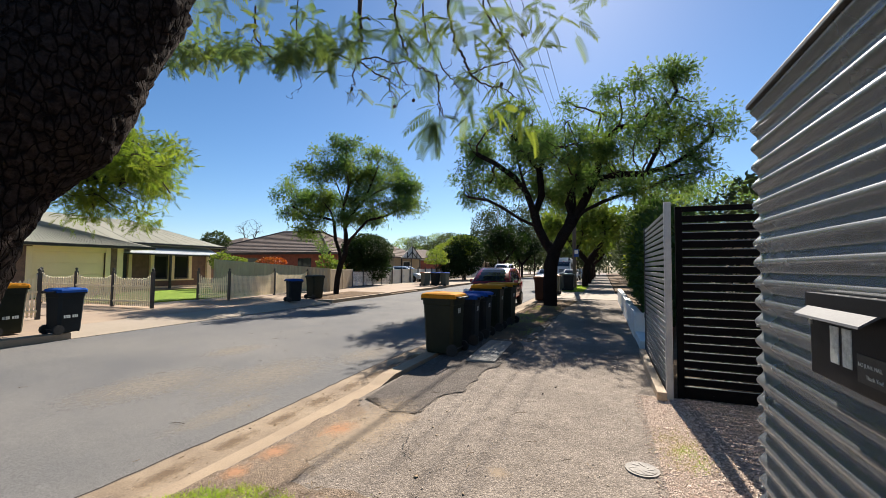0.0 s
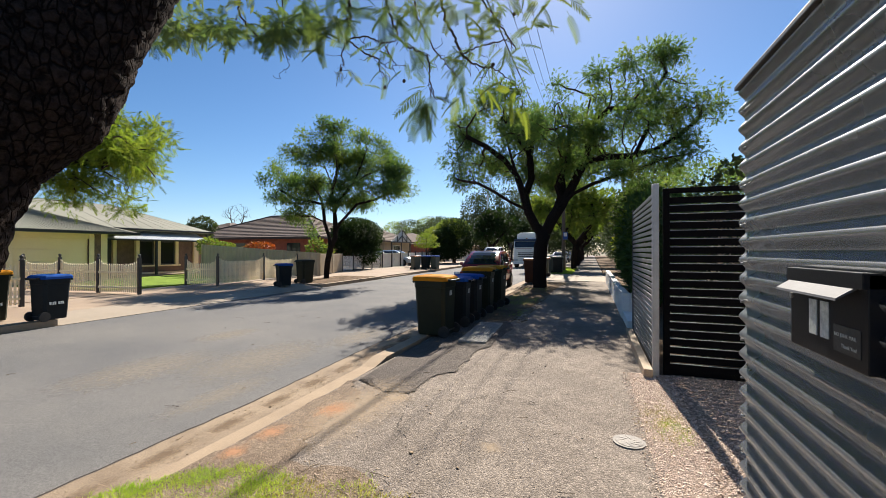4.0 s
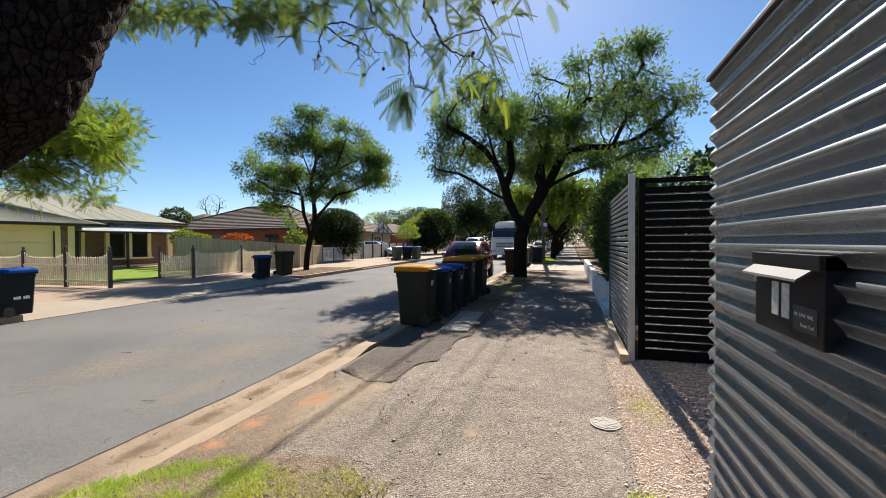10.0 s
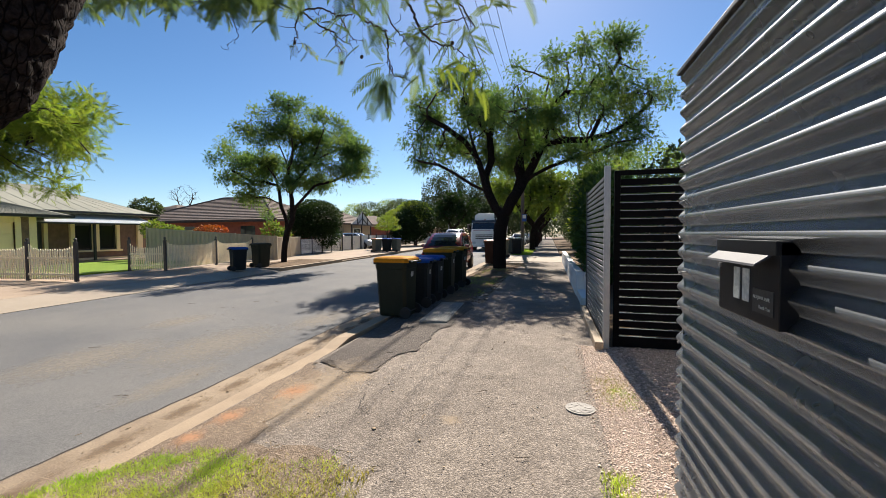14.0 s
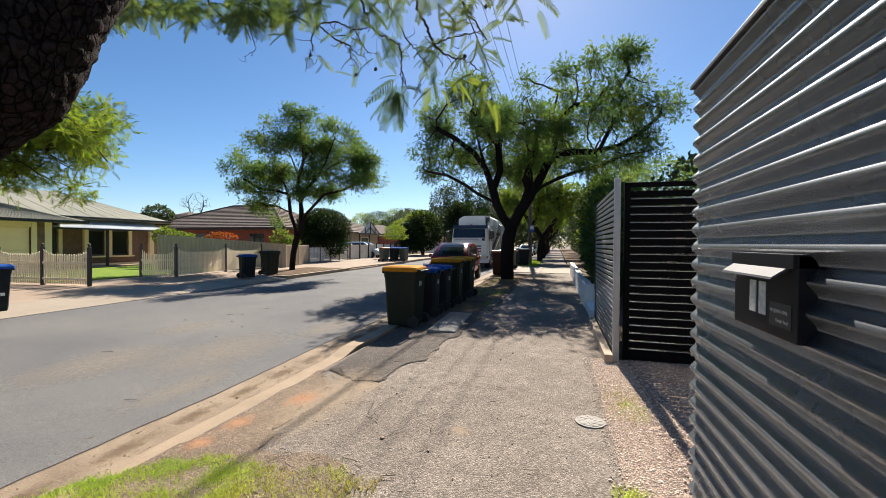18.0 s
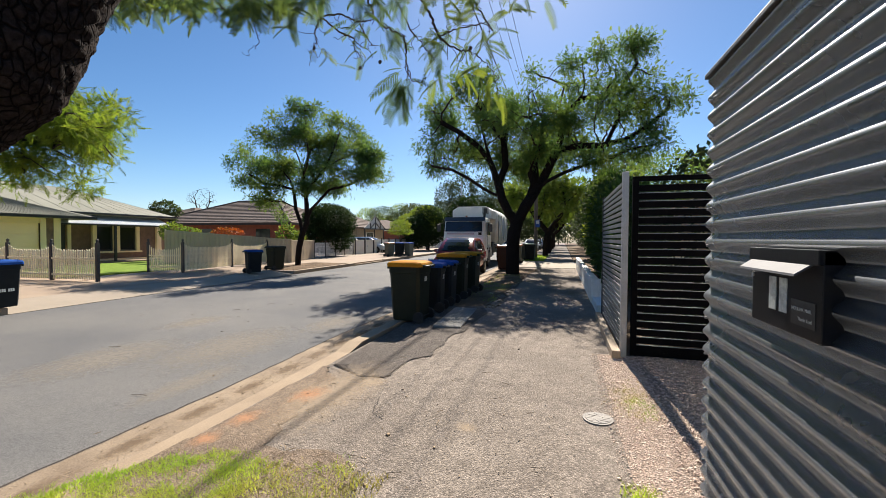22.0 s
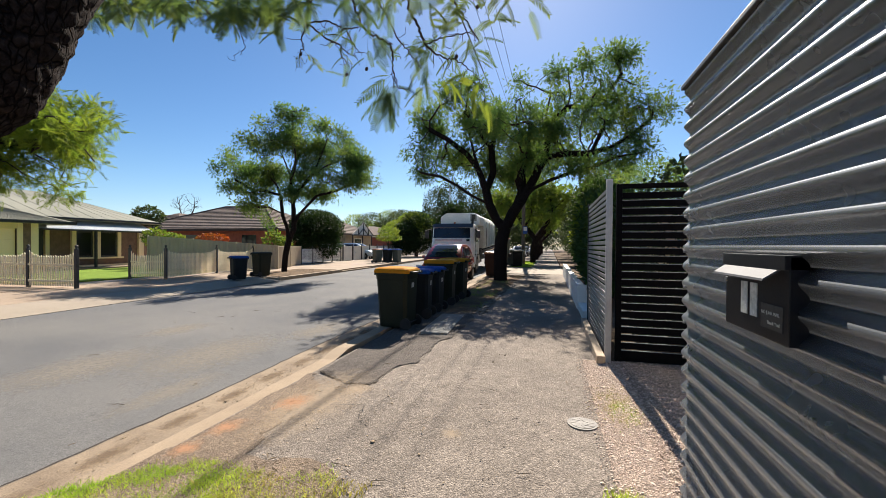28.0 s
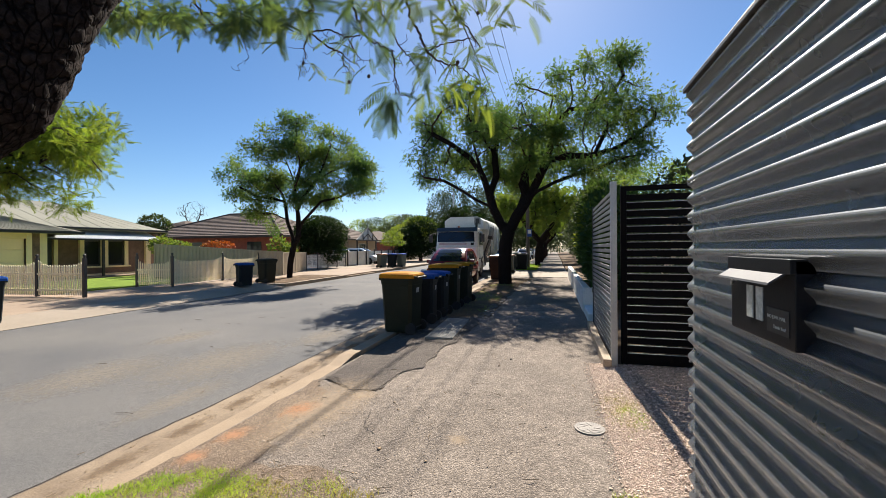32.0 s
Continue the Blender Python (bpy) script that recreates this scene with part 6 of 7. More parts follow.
hanging_twig([(-2.02, 4.55), (-2.02, 4.0), (-1.93, 3.71), (-1.84, 3.51), (-1.67, 3.38), (-1.55, 3.29), (-1.54, 3.08), (-1.5, 2.90)], 0.012, 0.0035, 11)
hanging_twig([(-1.53, 3.0), (-1.48, 2.90), (-1.39, 2.88), (-1.33, 2.92)], 0.005, 0.002, 5)
hanging_twig([(-1.45, 4.55), (-1.45, 3.95), (-1.38, 3.63), (-1.3, 3.46), (-1.22, 3.27), (-1.09, 3.15), (-0.95, 3.1), (-0.8, 2.99), (-0.7, 2.86)], 0.015, 0.003, 13)
hanging_twig([(-1.7, 4.55), (-1.7, 3.85), (-1.5, 3.38), (-1.38, 3.22), (-1.27, 3.07)], 0.009, 0.0025, 9)
hanging_twig([(-1.22, 3.27), (-1.11, 3.31), (-0.9, 3.33), (-0.77, 3.34)], 0.007, 0.0025, 8)
hanging_twig([(-3.28, 4.55), (-3.28, 3.95), (-3.25, 3.68), (-3.2, 3.47), (-3.33, 3.42), (-3.3, 3.34)], 0.006, 0.002, 5, 0.0, 0.07)
hanging_twig([(-1.1, 4.55), (-1.1, 3.9), (-0.95, 3.62), (-0.85, 3.45), (-0.72, 3.22)], 0.009, 0.0025, 8)
hanging_twig([(-3.9, 4.55), (-3.9, 4.2), (-3.7, 3.95), (-3.5, 3.8), (-3.0, 3.68)], 0.012, 0.003, 8)

# leaf sprays along the hanging twigs and in the low fringe of the crown
FRINGE_X = (-5.3, -4.45, -3.98, -3.5, -2.95, -2.7, -2.5, -2.1, -1.5, -1.2, -0.85, -0.5, -0.25, 0.1)
FRINGE_Z = (4.02, 3.93, 3.80, 3.70, 3.66, 3.58, 3.70, 3.68, 3.58, 3.45, 3.40, 3.55, 3.60, 3.9)
spray_at, spray_to = [], []


def spray(p, n, d=(0, 0, -0.25), wide=0.75, loose=0.03):
    for _ in range(n):
        spray_at.append(np.array(p) + rw.normal(0, loose, 3))
        spray_to.append(np.array(d) + rw.normal(0, wide, 3) * (1, 0.7, 0.55))


for _ in range(150):
    x = rw.uniform(-5.4, 0.0) if rw.random() < 0.45 else rw.uniform(-5.2, -2.6)
    z = np.interp(x, FRINGE_X, FRINGE_Z) + 0.1 + abs(rw.normal(0, 0.2))
    if -2.6 < x < -2.2 and z < 3.85:
        continue
    spray(nearer(x, z, 2.5, rw.uniform(1.9, 3.2)), rw.integers(4, 8))
for _ in range(26):
    x = rw.uniform(-2.0, -0.7)
    spray(nearer(x, np.interp(x, (-2.0, -1.2, -0.7), (3.5, 3.28, 3.2)) + rw.normal(0, 0.13), 2.5, rw.uniform(2.3, 2.8)), rw.integers(1, 4), (0, 0, -0.3), 0.6, 0.03)
for x, z, n, d in ((-0.74, 3.26, 1, (1, 0, 0.0)), (-0.8, 3.3, 3, (0.3, 0, -0.5)), (-0.95, 3.18, 4, (0, 0, -0.5)), (-1.12, 3.3, 4, (0, 0, -0.2)), (-0.62, 3.42, 3, (0.3, 0, -0.1)), (-0.3, 3.58, 2, (0.5, 0, -0.2)), (-1.22, 3.05, 3, (0, 0, -0.5)), (-1.3, 3.2, 3, (0, 0, -0.3)), (-0.82, 3.05, 2, (0.2, 0, -0.6))):
    spray(nearer(x, z, 2.5, 2.5), n, d, 0.3, 0.03)
for q, d in TWIG_TIPS:
    if rw.random() < 0.5:
        spray(q, 1, d * 0.6, 0.4, 0.01)
Q, D = np.array(spray_at), np.array(spray_to)
V, F = scatter([frond(rw, 0.27, 13, 0.062, 0.0058, 0.3) for _ in range(5)], rw, Q, D, (0.45, 1.0))
tagged(np_ob("fringe_leaves", V - TREE["off"], F, M["leafnear"], near), kind="stuff")
# the low bunch of long leaves that hangs from the fringe, and the sunlit yellow-green leaves beside it, lit by their
# colour
to = [(-0.95, 0.1, 0.05), (-0.9, -0.2, -0.35), (-0.75, 0.2, -0.55), (-0.6, -0.1, -0.75), (-0.45, 0.3, -0.85), (-0.3, -0.2, -1.0), (-0.15, 0.1, -1.0), (0.1, -0.2, -0.9), (0.3, 0.2, -0.8), (0.15, 0.0, -1.0), (-0.5, 0.4, -0.6)] * 2
for d in to:
    V, F = scatter([frond(rw, 0.40, 17, 0.08, 0.0058, 0.25)], rw, np.array([(-1.567, 2.5, 2.942)]) + rw.normal(0, 0.035, (1, 3)), np.array([d]) + rw.normal(0, 0.10, (1, 3)), (0.6, 1.0))
    np_ob("frond", V - TREE["off"], F, M["leafnear"], near)
Q = np.repeat([(x, 2.5, z) for x, z in ((-1.21, 2.88), (-1.26, 2.84), (-0.92, 2.90), (-0.89, 2.80), (-0.69, 2.85), (-0.74, 2.77), (-1.07, 2.92), (-0.61, 2.79))], 2, 0)
V, F = scatter([frond(rw, 0.25, 12, 0.058, 0.008, 0.4) for _ in range(5)], rw, Q + rw.normal(0, 0.05, Q.shape), rw.normal(0, 0.6, Q.shape) + (0, 0, -0.5), (0.6, 1.0))
tagged(np_ob("lit_yellow_leaves", V - TREE["off"], F, M["leaflit"], near), kind="stuff")
for x, z in ((-2.02, 3.08), (-1.81, 3.11), (-0.74, 3.55), (-2.53, 3.33), (-0.93, 3.13)):
    p = Vector(nearer(x, z, 2.5, 2.5)) - Vector(TREE["off"])
    bm = bmesh.new()
    bmesh.ops.create_uvsphere(bm, u_segments=8, v_segments=6, radius=0.018, matrix=Matrix.Translation(p) @ Matrix.Diagonal((1, 0.45, 1.15, 1)))
    cyl(bm, p, p + Vector((0.01, 0, 0.3)), 0.0008, 0.0008, 4)
    part("seed_pod", bm, M["twig"], near, "brown seed pod on a thin stalk")


def at_depth(places, y, offsets):
    """Crown volumes from (x, z, rx, rz) at depth y, pushed nearer or farther along the line of sight by the offsets."""
    out = []
    for i, (x, z, rx, rz) in enumerate(places):
        dy = offsets[i % len(offsets)]
        k = (y + dy - EYE[1]) / (y - EYE[1])
        c = nearer(x, z, y, y + dy)
        out.append((tuple(c), (rx * k * 0.9, max(rx, 1.0) * k, rz * k * 0.9)))
    return out


def limb(y, pts, lean=0.0):
    return (None, [(x, y + lean * i / len(pts), z) for i, (x, z) in enumerate(pts)])


make_tree("jacaranda_tree", "broad green jacaranda with forked dark trunk on the verge", 11,
    [[(-2.06, 15.6, -0.1), (-2.08, 15.6, 0.5), (-2.08, 15.6, 0.95), (-2.04, 15.6, 1.65), (-1.92, 15.6, 2.06)],
     limb(15.6, [(-2.0, 2.2), (-2.22, 2.46), (-2.5, 3.04), (-2.64, 3.62), (-2.88, 4.33), (-3.11, 5.11), (-3.3, 5.9)], -0.6),
     limb(15.5, [(-2.6, 3.15), (-3.16, 3.41), (-3.76, 3.83), (-4.37, 4.16), (-5.12, 4.3)], -1.4),
     limb(15.5, [(-2.62, 3.75), (-2.41, 4.42), (-2.5, 5.35), (-2.41, 6.14), (-2.46, 6.94)], 0.9),
     limb(15.6, [(-1.8, 2.3), (-1.58, 2.74), (-1.2, 3.28), (-0.76, 3.67), (-0.1, 3.98), (0.64, 4.21), (1.37, 4.35), (2.2, 4.7)], -0.8),
     limb(15.6, [(-1.1, 3.5), (-0.76, 4.12), (-0.43, 4.88), (-0.18, 5.75), (-0.12, 6.41), (0.41, 6.87), (1.04, 7.28), (1.34, 8.11)], 0.6),
     limb(15.7, [(-0.3, 4.95), (0.42, 5.05), (1.26, 5.0), (2.07, 5.16), (2.76, 5.54), (3.43, 6.12)], -0.5),
     limb(15.9, [(-0.2, 5.9), (-0.33, 6.76), (-0.12, 7.7)], 0.5), limb(15.3, [(-2.95, 4.5), (-3.4, 5.12), (-4.12, 5.68), (-4.86, 6.09)], -0.8), limb(15.6, [(-2.55, 5.5), (-3.16, 6.31), (-3.63, 7.16)], 0.6),
     limb(15.5, [(-1.55, 2.8), (-1.2, 3.9), (-1.3, 4.9), (-1.2, 5.9)], 1.6), limb(15.6, [(-1.2, 3.3), (-1.4, 4.0), (-1.0, 4.9), (-0.9, 5.9), (-1.3, 7.0)], -1.2), limb(15.8, [(0.5, 6.95), (1.3, 6.9), (2.0, 7.3), (2.5, 8.1)], 0.2), limb(15.6, [(1.4, 5.05), (1.7, 5.7), (2.0, 6.4)], 0.8)],
    at_depth([(-5.1, 6.7, 1.3, 1.06), (-5.62, 5.42, 1.06, 1.06), (-4.37, 5.0, 1.42, 1.06), (-3.39, 7.95, 1.06, 0.71), (-2.69, 6.5, 1.42, 1.18), (-4.36, 7.46, 1.18, 0.71), (-1.32, 7.96, 0.66, 0.52), (-1.21, 6.61, 1.18, 1.06),
              (0.09, 8.14, 0.83, 0.59), (0.2, 6.93, 1.06, 0.83), (-1.1, 5.03, 1.3, 0.94), (0.42, 5.38, 1.18, 0.83), (1.34, 8.54, 0.94, 0.66), (2.44, 8.62, 0.83, 0.6), (3.03, 8.34, 0.5, 0.4), (1.65, 7.22, 1.42, 1.06),
              (2.26, 6.1, 1.3, 0.94), (3.43, 6.74, 0.71, 0.59), (3.8, 7.01, 0.55, 0.45), (3.82, 5.67, 0.66, 0.6), (4.0, 5.14, 0.45, 0.42), (2.08, 4.7, 1.42, 0.55), (0.85, 4.45, 1.18, 0.5), (-2.46, 4.5, 1.18, 0.55), (-5.1, 4.4, 1.1, 0.3), (-1.54, 4.2, 0.9, 0.6), (3.06, 4.99, 1.06, 0.55),
              (-4.9, 5.9, 0.9, 0.8), (-3.7, 5.5, 1.0, 0.9), (-3.4, 4.5, 0.9, 0.5), (-4.6, 4.75, 0.8, 0.4), (-2.0, 5.6, 1.0, 0.8), (-3.5, 6.6, 1.0, 0.8), (-0.2, 6.0, 0.9, 0.7), (1.2, 6.2, 0.9, 0.7), (2.6, 6.6, 0.8, 0.6), (3.2, 6.1, 0.8, 0.5), (3.9, 6.3, 0.6, 0.6), (2.8, 5.5, 0.9, 0.5), (3.0, 7.5, 0.7, 0.5)],
             15.6, (0.0, -1.0, 0.9, -0.3, 1.3, -1.4, 0.5)) +
    # volumes beyond y 19 are added out of sight to shade the footpath
    [((-1.6, 13.4, 5.6), (1.6, 1.2, 0.8)), ((0.4, 13.6, 5.8), (1.6, 1.2, 0.8)), ((-0.6, 18.0, 5.9), (2.0, 1.2, 1.0)), ((-3.4, 17.6, 5.6), (1.6, 1.2, 0.9)), ((-1.6, 19.6, 5.1), (2.2, 1.5, 0.7)), ((0.6, 20.6, 5.5), (1.8, 1.5, 0.8)), ((-2.4, 22.0, 5.9), (2.0, 1.3, 0.8)), ((-0.4, 22.4, 6.3), (1.8, 1.2, 0.7)), ((-1.6, 24.0, 5.3), (1.9, 1.1, 0.6))],
    0.27, 0.012, n_attr=2500, per=15, leaf_len=0.15, pairs=5, width=0.0095, pinna=0.048, kill=0.34, spread=0.14, clump=(400, 0.40), group="street jacarandas", seg=10)

make_tree("jacaranda_tree", "young round-crowned jacaranda on the far verge", 21,
    [[(-13.3, 17.0, -0.1), (-13.27, 17.0, 0.4), (-13.22, 17.0, 0.87), (-13.04, 17.0, 1.59)],
     limb(17.0, [(-13.1, 2.17), (-13.35, 2.9), (-13.4, 3.76), (-13.56, 4.35), (-14.06, 4.95), (-14.91, 5.42)], -0.4),
     limb(17.0, [(-12.9, 1.85), (-12.77, 2.17), (-12.82, 3.17), (-13.0, 4.04), (-13.05, 4.9), (-12.71, 5.88), (-12.95, 7.04), (-13.1, 7.7)], 0.4),
     limb(17.0, [(-12.7, 2.4), (-12.43, 2.88), (-11.93, 3.29), (-11.28, 3.84), (-10.5, 3.95), (-9.88, 4.1), (-9.2, 4.4)], -0.5),
     limb(17.0, [(-12.8, 3.5), (-12.4, 4.3), (-11.91, 4.85), (-11.1, 5.37), (-10.16, 5.73)], 0.5), limb(17.1, [(-13.05, 5.0), (-13.53, 5.93), (-14.03, 6.68)], 0.3), limb(17.2, [(-11.8, 5.0), (-11.42, 5.81), (-11.08, 6.76)], 0.3),
     limb(16.9, [(-13.45, 3.9), (-14.1, 4.1), (-14.9, 4.2), (-15.8, 4.7)], -0.6), limb(16.9, [(-13.4, 3.0), (-14.0, 3.3), (-14.6, 3.3)], -0.5), limb(16.8, [(-12.9, 3.6), (-12.7, 4.4), (-12.2, 5.0), (-12.0, 5.8)], -1.0)],
    at_depth([(-13.0, 8.0, 1.0, 0.55), (-14.35, 7.6, 0.7, 0.42), (-12.03, 7.25, 1.22, 0.7), (-10.77, 7.1, 1.07, 0.62), (-9.85, 6.5, 0.92, 0.61), (-15.05, 6.7, 1.38, 0.88), (-16.8, 6.2, 0.92, 0.62), (-16.1, 5.34, 1.38, 0.76), (-13.35, 6.64, 1.53, 1.0), (-11.4, 5.95, 1.53, 1.0), (-9.55, 5.56, 1.22, 0.9),
              (-8.97, 4.45, 0.92, 0.7), (-10.2, 4.6, 1.38, 0.8), (-12.07, 4.95, 1.53, 0.85), (-14.4, 5.0, 1.53, 0.88), (-15.1, 4.1, 1.22, 0.6), (-11.44, 3.95, 1.3, 0.45), (-15.3, 3.4, 1.07, 0.5), (-14.45, 2.55, 0.7, 0.3), (-12.74, 4.0, 0.9, 0.5), (-16.2, 4.45, 0.7, 0.42)],
             17.0, (0.0, -0.8, 0.9, -0.3, 1.2, -1.3, 0.5)),
    0.15, 0.012, n_attr=1700, per=16, leaf_len=0.14, pairs=5, width=0.0095, pinna=0.046, kill=0.34, spread=0.13, clump=(300, 0.38), group="street jacarandas", seg=10)

make_tree("jacaranda_tree", "yellow-green jacaranda overhanging the far driveway", 31,
    [[(-13.4, 0.6, -0.1), (-13.4, 0.6, 0.9), (-13.3, 0.7, 1.8), (-13.1, 0.9, 2.4)], (3, [(-12.6, 1.6, 2.9), (-11.9, 2.6, 3.1), (-11.2, 3.6, 3.2), (-10.3, 4.3, 3.3), (-9.4, 4.5, 3.35)]), (5, [(-11.4, 2.8, 3.7), (-10.6, 3.6, 4.2)])],
    at_depth([(-10.54, 3.5, 1.04, 0.8), (-9.88, 3.89, 0.87, 0.6), (-9.27, 3.95, 0.61, 0.42), (-8.84, 3.6, 0.78, 0.42), (-8.35, 3.34, 0.6, 0.3), (-9.3, 3.25, 1.0, 0.45), (-10.24, 2.92, 0.87, 0.45), (-8.72, 2.98, 0.5, 0.22), (-10.45, 2.55, 0.5, 0.25), (-10.52, 3.94, 0.87, 0.69)], 4.6, (0.0, -0.6, 0.5)) +
    [((-11.8, 3.2, 4.9), (1.9, 2.2, 1.1)), ((-12.8, 0.6, 5.4), (2.6, 2.4, 1.4)), ((-11.0, 2.0, 3.9), (1.3, 1.5, 0.7)), ((-11.0, 3.4, 5.2), (1.5, 1.5, 0.8))],
    0.2, 0.012, n_attr=1100, leaf="leafyellow", per=16, leaf_len=0.20, pairs=11, width=0.0042, pinna=0.05, kill=0.34, spread=0.11, clump=(280, 0.28), droop=0.35, group="street jacarandas")

rngt = random.Random(77)
for i, (x, y, s, lf) in enumerate(((-1.5, 33.5, 1.0, "leaflime"), (-1.5, 42, 1.0, "leaflime"), (-1.6, 50, 1.05, "leaf"), (-1.6, 60, 1.0, "leafyellow"), (-1.6, 73, 1.1, "leaf"), (-12.6, 52, 0.9, "leafdark"), (-13.0, 68, 1.0, "leafdark"))):
    tx = rngt.uniform(-0.3, 0.3)
    make_tree("jacaranda_tree", "street jacaranda with dark trunk farther along the verge", 50 + i,
        [[(x, y, -0.1), (x, y, 1.0), (x + tx, y, 2.0)], (2, [(x - 0.7, y, 3.0), (x - 1.3, y, 4.0)]), (2, [(x + 0.9, y, 3.0), (x + 1.6, y, 3.9)])],
        [((x - 1.6, y, 5.0 * s), (2.2, 2.2, 1.5)), ((x + 1.6, y, 5.2 * s), (2.2, 2.2, 1.6)), ((x, y, 6.4 * s), (2.0, 2.2, 1.4)), ((x + 0.2, y - 1, 3.9 * s), (2.2, 1.5, 0.7))],
        0.24, 0.02, n_attr=300, leaf=lf, per=7, leaf_len=0.42, pairs=4, width=0.036, pinna=0.15, kill=0.6, spread=0.22, clump=(75, 0.7), seg=6, group="street jacarandas")


def bush(name, label, seed, blobs, n, size, mat, category="shrub", trunk=None, group="", elong=1.6):
    rng = np.random.default_rng(seed)
    base = (blobs[0][0][0], blobs[0][0][1], 0.0)
    root = thing(name, label, category, group, pose(*base))
    lump(rng, blobs, n, size, mat, "foliage", root, base, elong)
    bm = bmesh.new()
    if trunk:
        cyl(bm, (0, 0, -0.1), (0, 0, trunk), 0.12, 0.07, 7)
    for c, rr in blobs:
        cyl(bm, (0, 0, (trunk or 0.1) * 0.9), (c[0] - base[0], c[1] - base[1], c[2]), 0.06, 0.02, 5)
    part("stems", bm, M["twig"], root)
    return root


bush("dark_round_tree", "dense dark green tree behind a white fence", 5, [((-18.0, 27.3, 2.8), (1.9, 2.0, 1.25)), ((-18.3, 28.6, 2.7), (1.8, 1.8, 1.3)), ((-18.2, 26.6, 2.3), (1.4, 1.4, 1.1)), ((-17.9, 27.5, 1.4), (1.7, 2.0, 1.1))], 17000, 0.11, "leafdark", "tree", 2.0)
bush("flowering_shrub", "green shrub with orange flowers over the fence", 6, [((-22.4, 17.6, 1.75), (0.6, 0.7, 0.5)), ((-22.0, 18.4, 1.6), (0.6, 0.7, 0.4))], 1200, 0.10, "leaflime")
bush("pale_shrub", "pale green shrub behind the steel fence corner", 27, [((-17.0, 21.0, 1.5), (0.5, 0.7, 0.75)), ((-16.9, 21.9, 1.3), (0.45, 0.6, 0.6))], 1100, 0.11, "leaflime")
bush("flower_hedge", "orange-red flowering hedge behind the fence", 8, [((-21.2, 20.6, 1.75), (0.5, 1.2, 0.28))], 700, 0.09, "flower")
bush("garden_shrub", "tall dark shrub leaning over the planter wall", 9, [((1.5, 10.5, 1.6), (0.9, 1.8, 1.3)), ((1.6, 13.5, 1.8), (0.9, 2.2, 1.6)), ((1.8, 17, 2.2), (1.1, 2.4, 2.0)), ((1.2, 9.0, 1.1), (0.6, 0.8, 0.7))], 17000, 0.08, "leafmid", group="garden shrubs", elong=2.4)
# made-up shrub, added only to darken what shows through the gate
bush("gate_shade_shrub", "made-up dark shrub standing for the shade behind the gate", 19, [((2.3, 5.5, 0.55), (1.2, 0.6, 0.75)), ((1.5, 5.6, 0.5), (0.45, 0.5, 0.6))], 3500, 0.08, "leafdark", group="garden shrubs")
bush("lime_shrub", "lime green leafy shrub among darker garden plants", 31, [((1.0, 12.5, 2.3), (0.35, 0.6, 0.35)), ((0.95, 11.6, 1.9), (0.3, 0.5, 0.3)), ((1.0, 14.2, 1.7), (0.35, 0.6, 0.35))], 900, 0.09, "leafyellow", group="garden shrubs", elong=2.2)
for ax, ay, az, sc in ((0.98, 9.6, 0.45, 1.0), (1.0, 11.0, 0.45, 0.85), (0.98, 12.6, 0.45, 0.9)):
    ag = thing("agave", "blue-grey spiky agave in the planter", "plant", "agaves", pose(ax, ay, az))
    ra = random.Random(int(ay * 10))
    for k in range(26):
        a, up = k * 2.4, 0.25 + 0.75 * k / 26
        ln, w = sc * (0.55 - 0.12 * k / 26), 0.035 * sc
        d = Vector((math.cos(a) * (1 - 0.6 * up), math.sin(a) * (1 - 0.6 * up), up)).normalized()
        s = Vector((-math.sin(a), math.cos(a), 0)) * w
        q = [Vector((0, 0, 0)) - s * 0.7, Vector((0, 0, 0)) + s * 0.7, d * ln * 0.45 + s, d * ln * 0.45 - s, d * ln + Vector((0, 0, -0.04))]
        t = d.cross(s).normalized() * 0.012
        py_ob("leaf", [tuple(v) for v in q] + [tuple(v + t) for v in q], [(0, 1, 2, 3), (3, 2, 4), (5, 8, 7, 6), (8, 9, 7), (1, 6, 7, 2), (2, 7, 9, 4), (0, 3, 8, 5), (3, 4, 9, 8)], M["agave"], ag)
bush("garden_hedge", "tall hedge of mixed garden trees", 10, [((2.6, 22, 3.0), (1.4, 4, 2.8)), ((2.6, 30, 3.2), (1.6, 5, 3.0)), ((3.0, 40, 3.6), (2.0, 6, 3.4)), ((4.0, 13, 2.6), (1.4, 3, 1.5)), ((3.4, 52, 3.6), (2.4, 7, 3.6)), ((3.6, 68, 4), (2.6, 9, 4))], 26000, 0.12, "leaffar", "hedge", group="garden shrubs")
bush("garden_tree", "green garden tree behind the slat fence", 12, [((4.4, 19, 3.9), (2.0, 2.6, 1.4)), ((5.4, 16, 3.2), (1.8, 2.0, 1.2)), ((3.4, 24, 4.6), (1.8, 3.0, 1.5))], 16000, 0.075, "leaf", "tree", 2.4)
bush("small_tree", "small lime green tree on the far verge", 13, [((-14.8, 34.5, 2.7), (1.0, 1.0, 0.45)), ((-15.3, 34.8, 2.1), (0.8, 1.0, 0.32)), ((-14.2, 34.4, 2.05), (0.7, 0.8, 0.28))], 1500, 0.085, "leafyellow", "tree", 1.4)
bush("big_dark_shrub", "large dark magnolia-like tree across the street", 14, [((-15.8, 46, 3.0), (2.2, 3.0, 2.4)), ((-16.4, 43.5, 2.2), (1.6, 2.2, 1.8))], 14000, 0.13, "leafdark", "tree", 1.5)
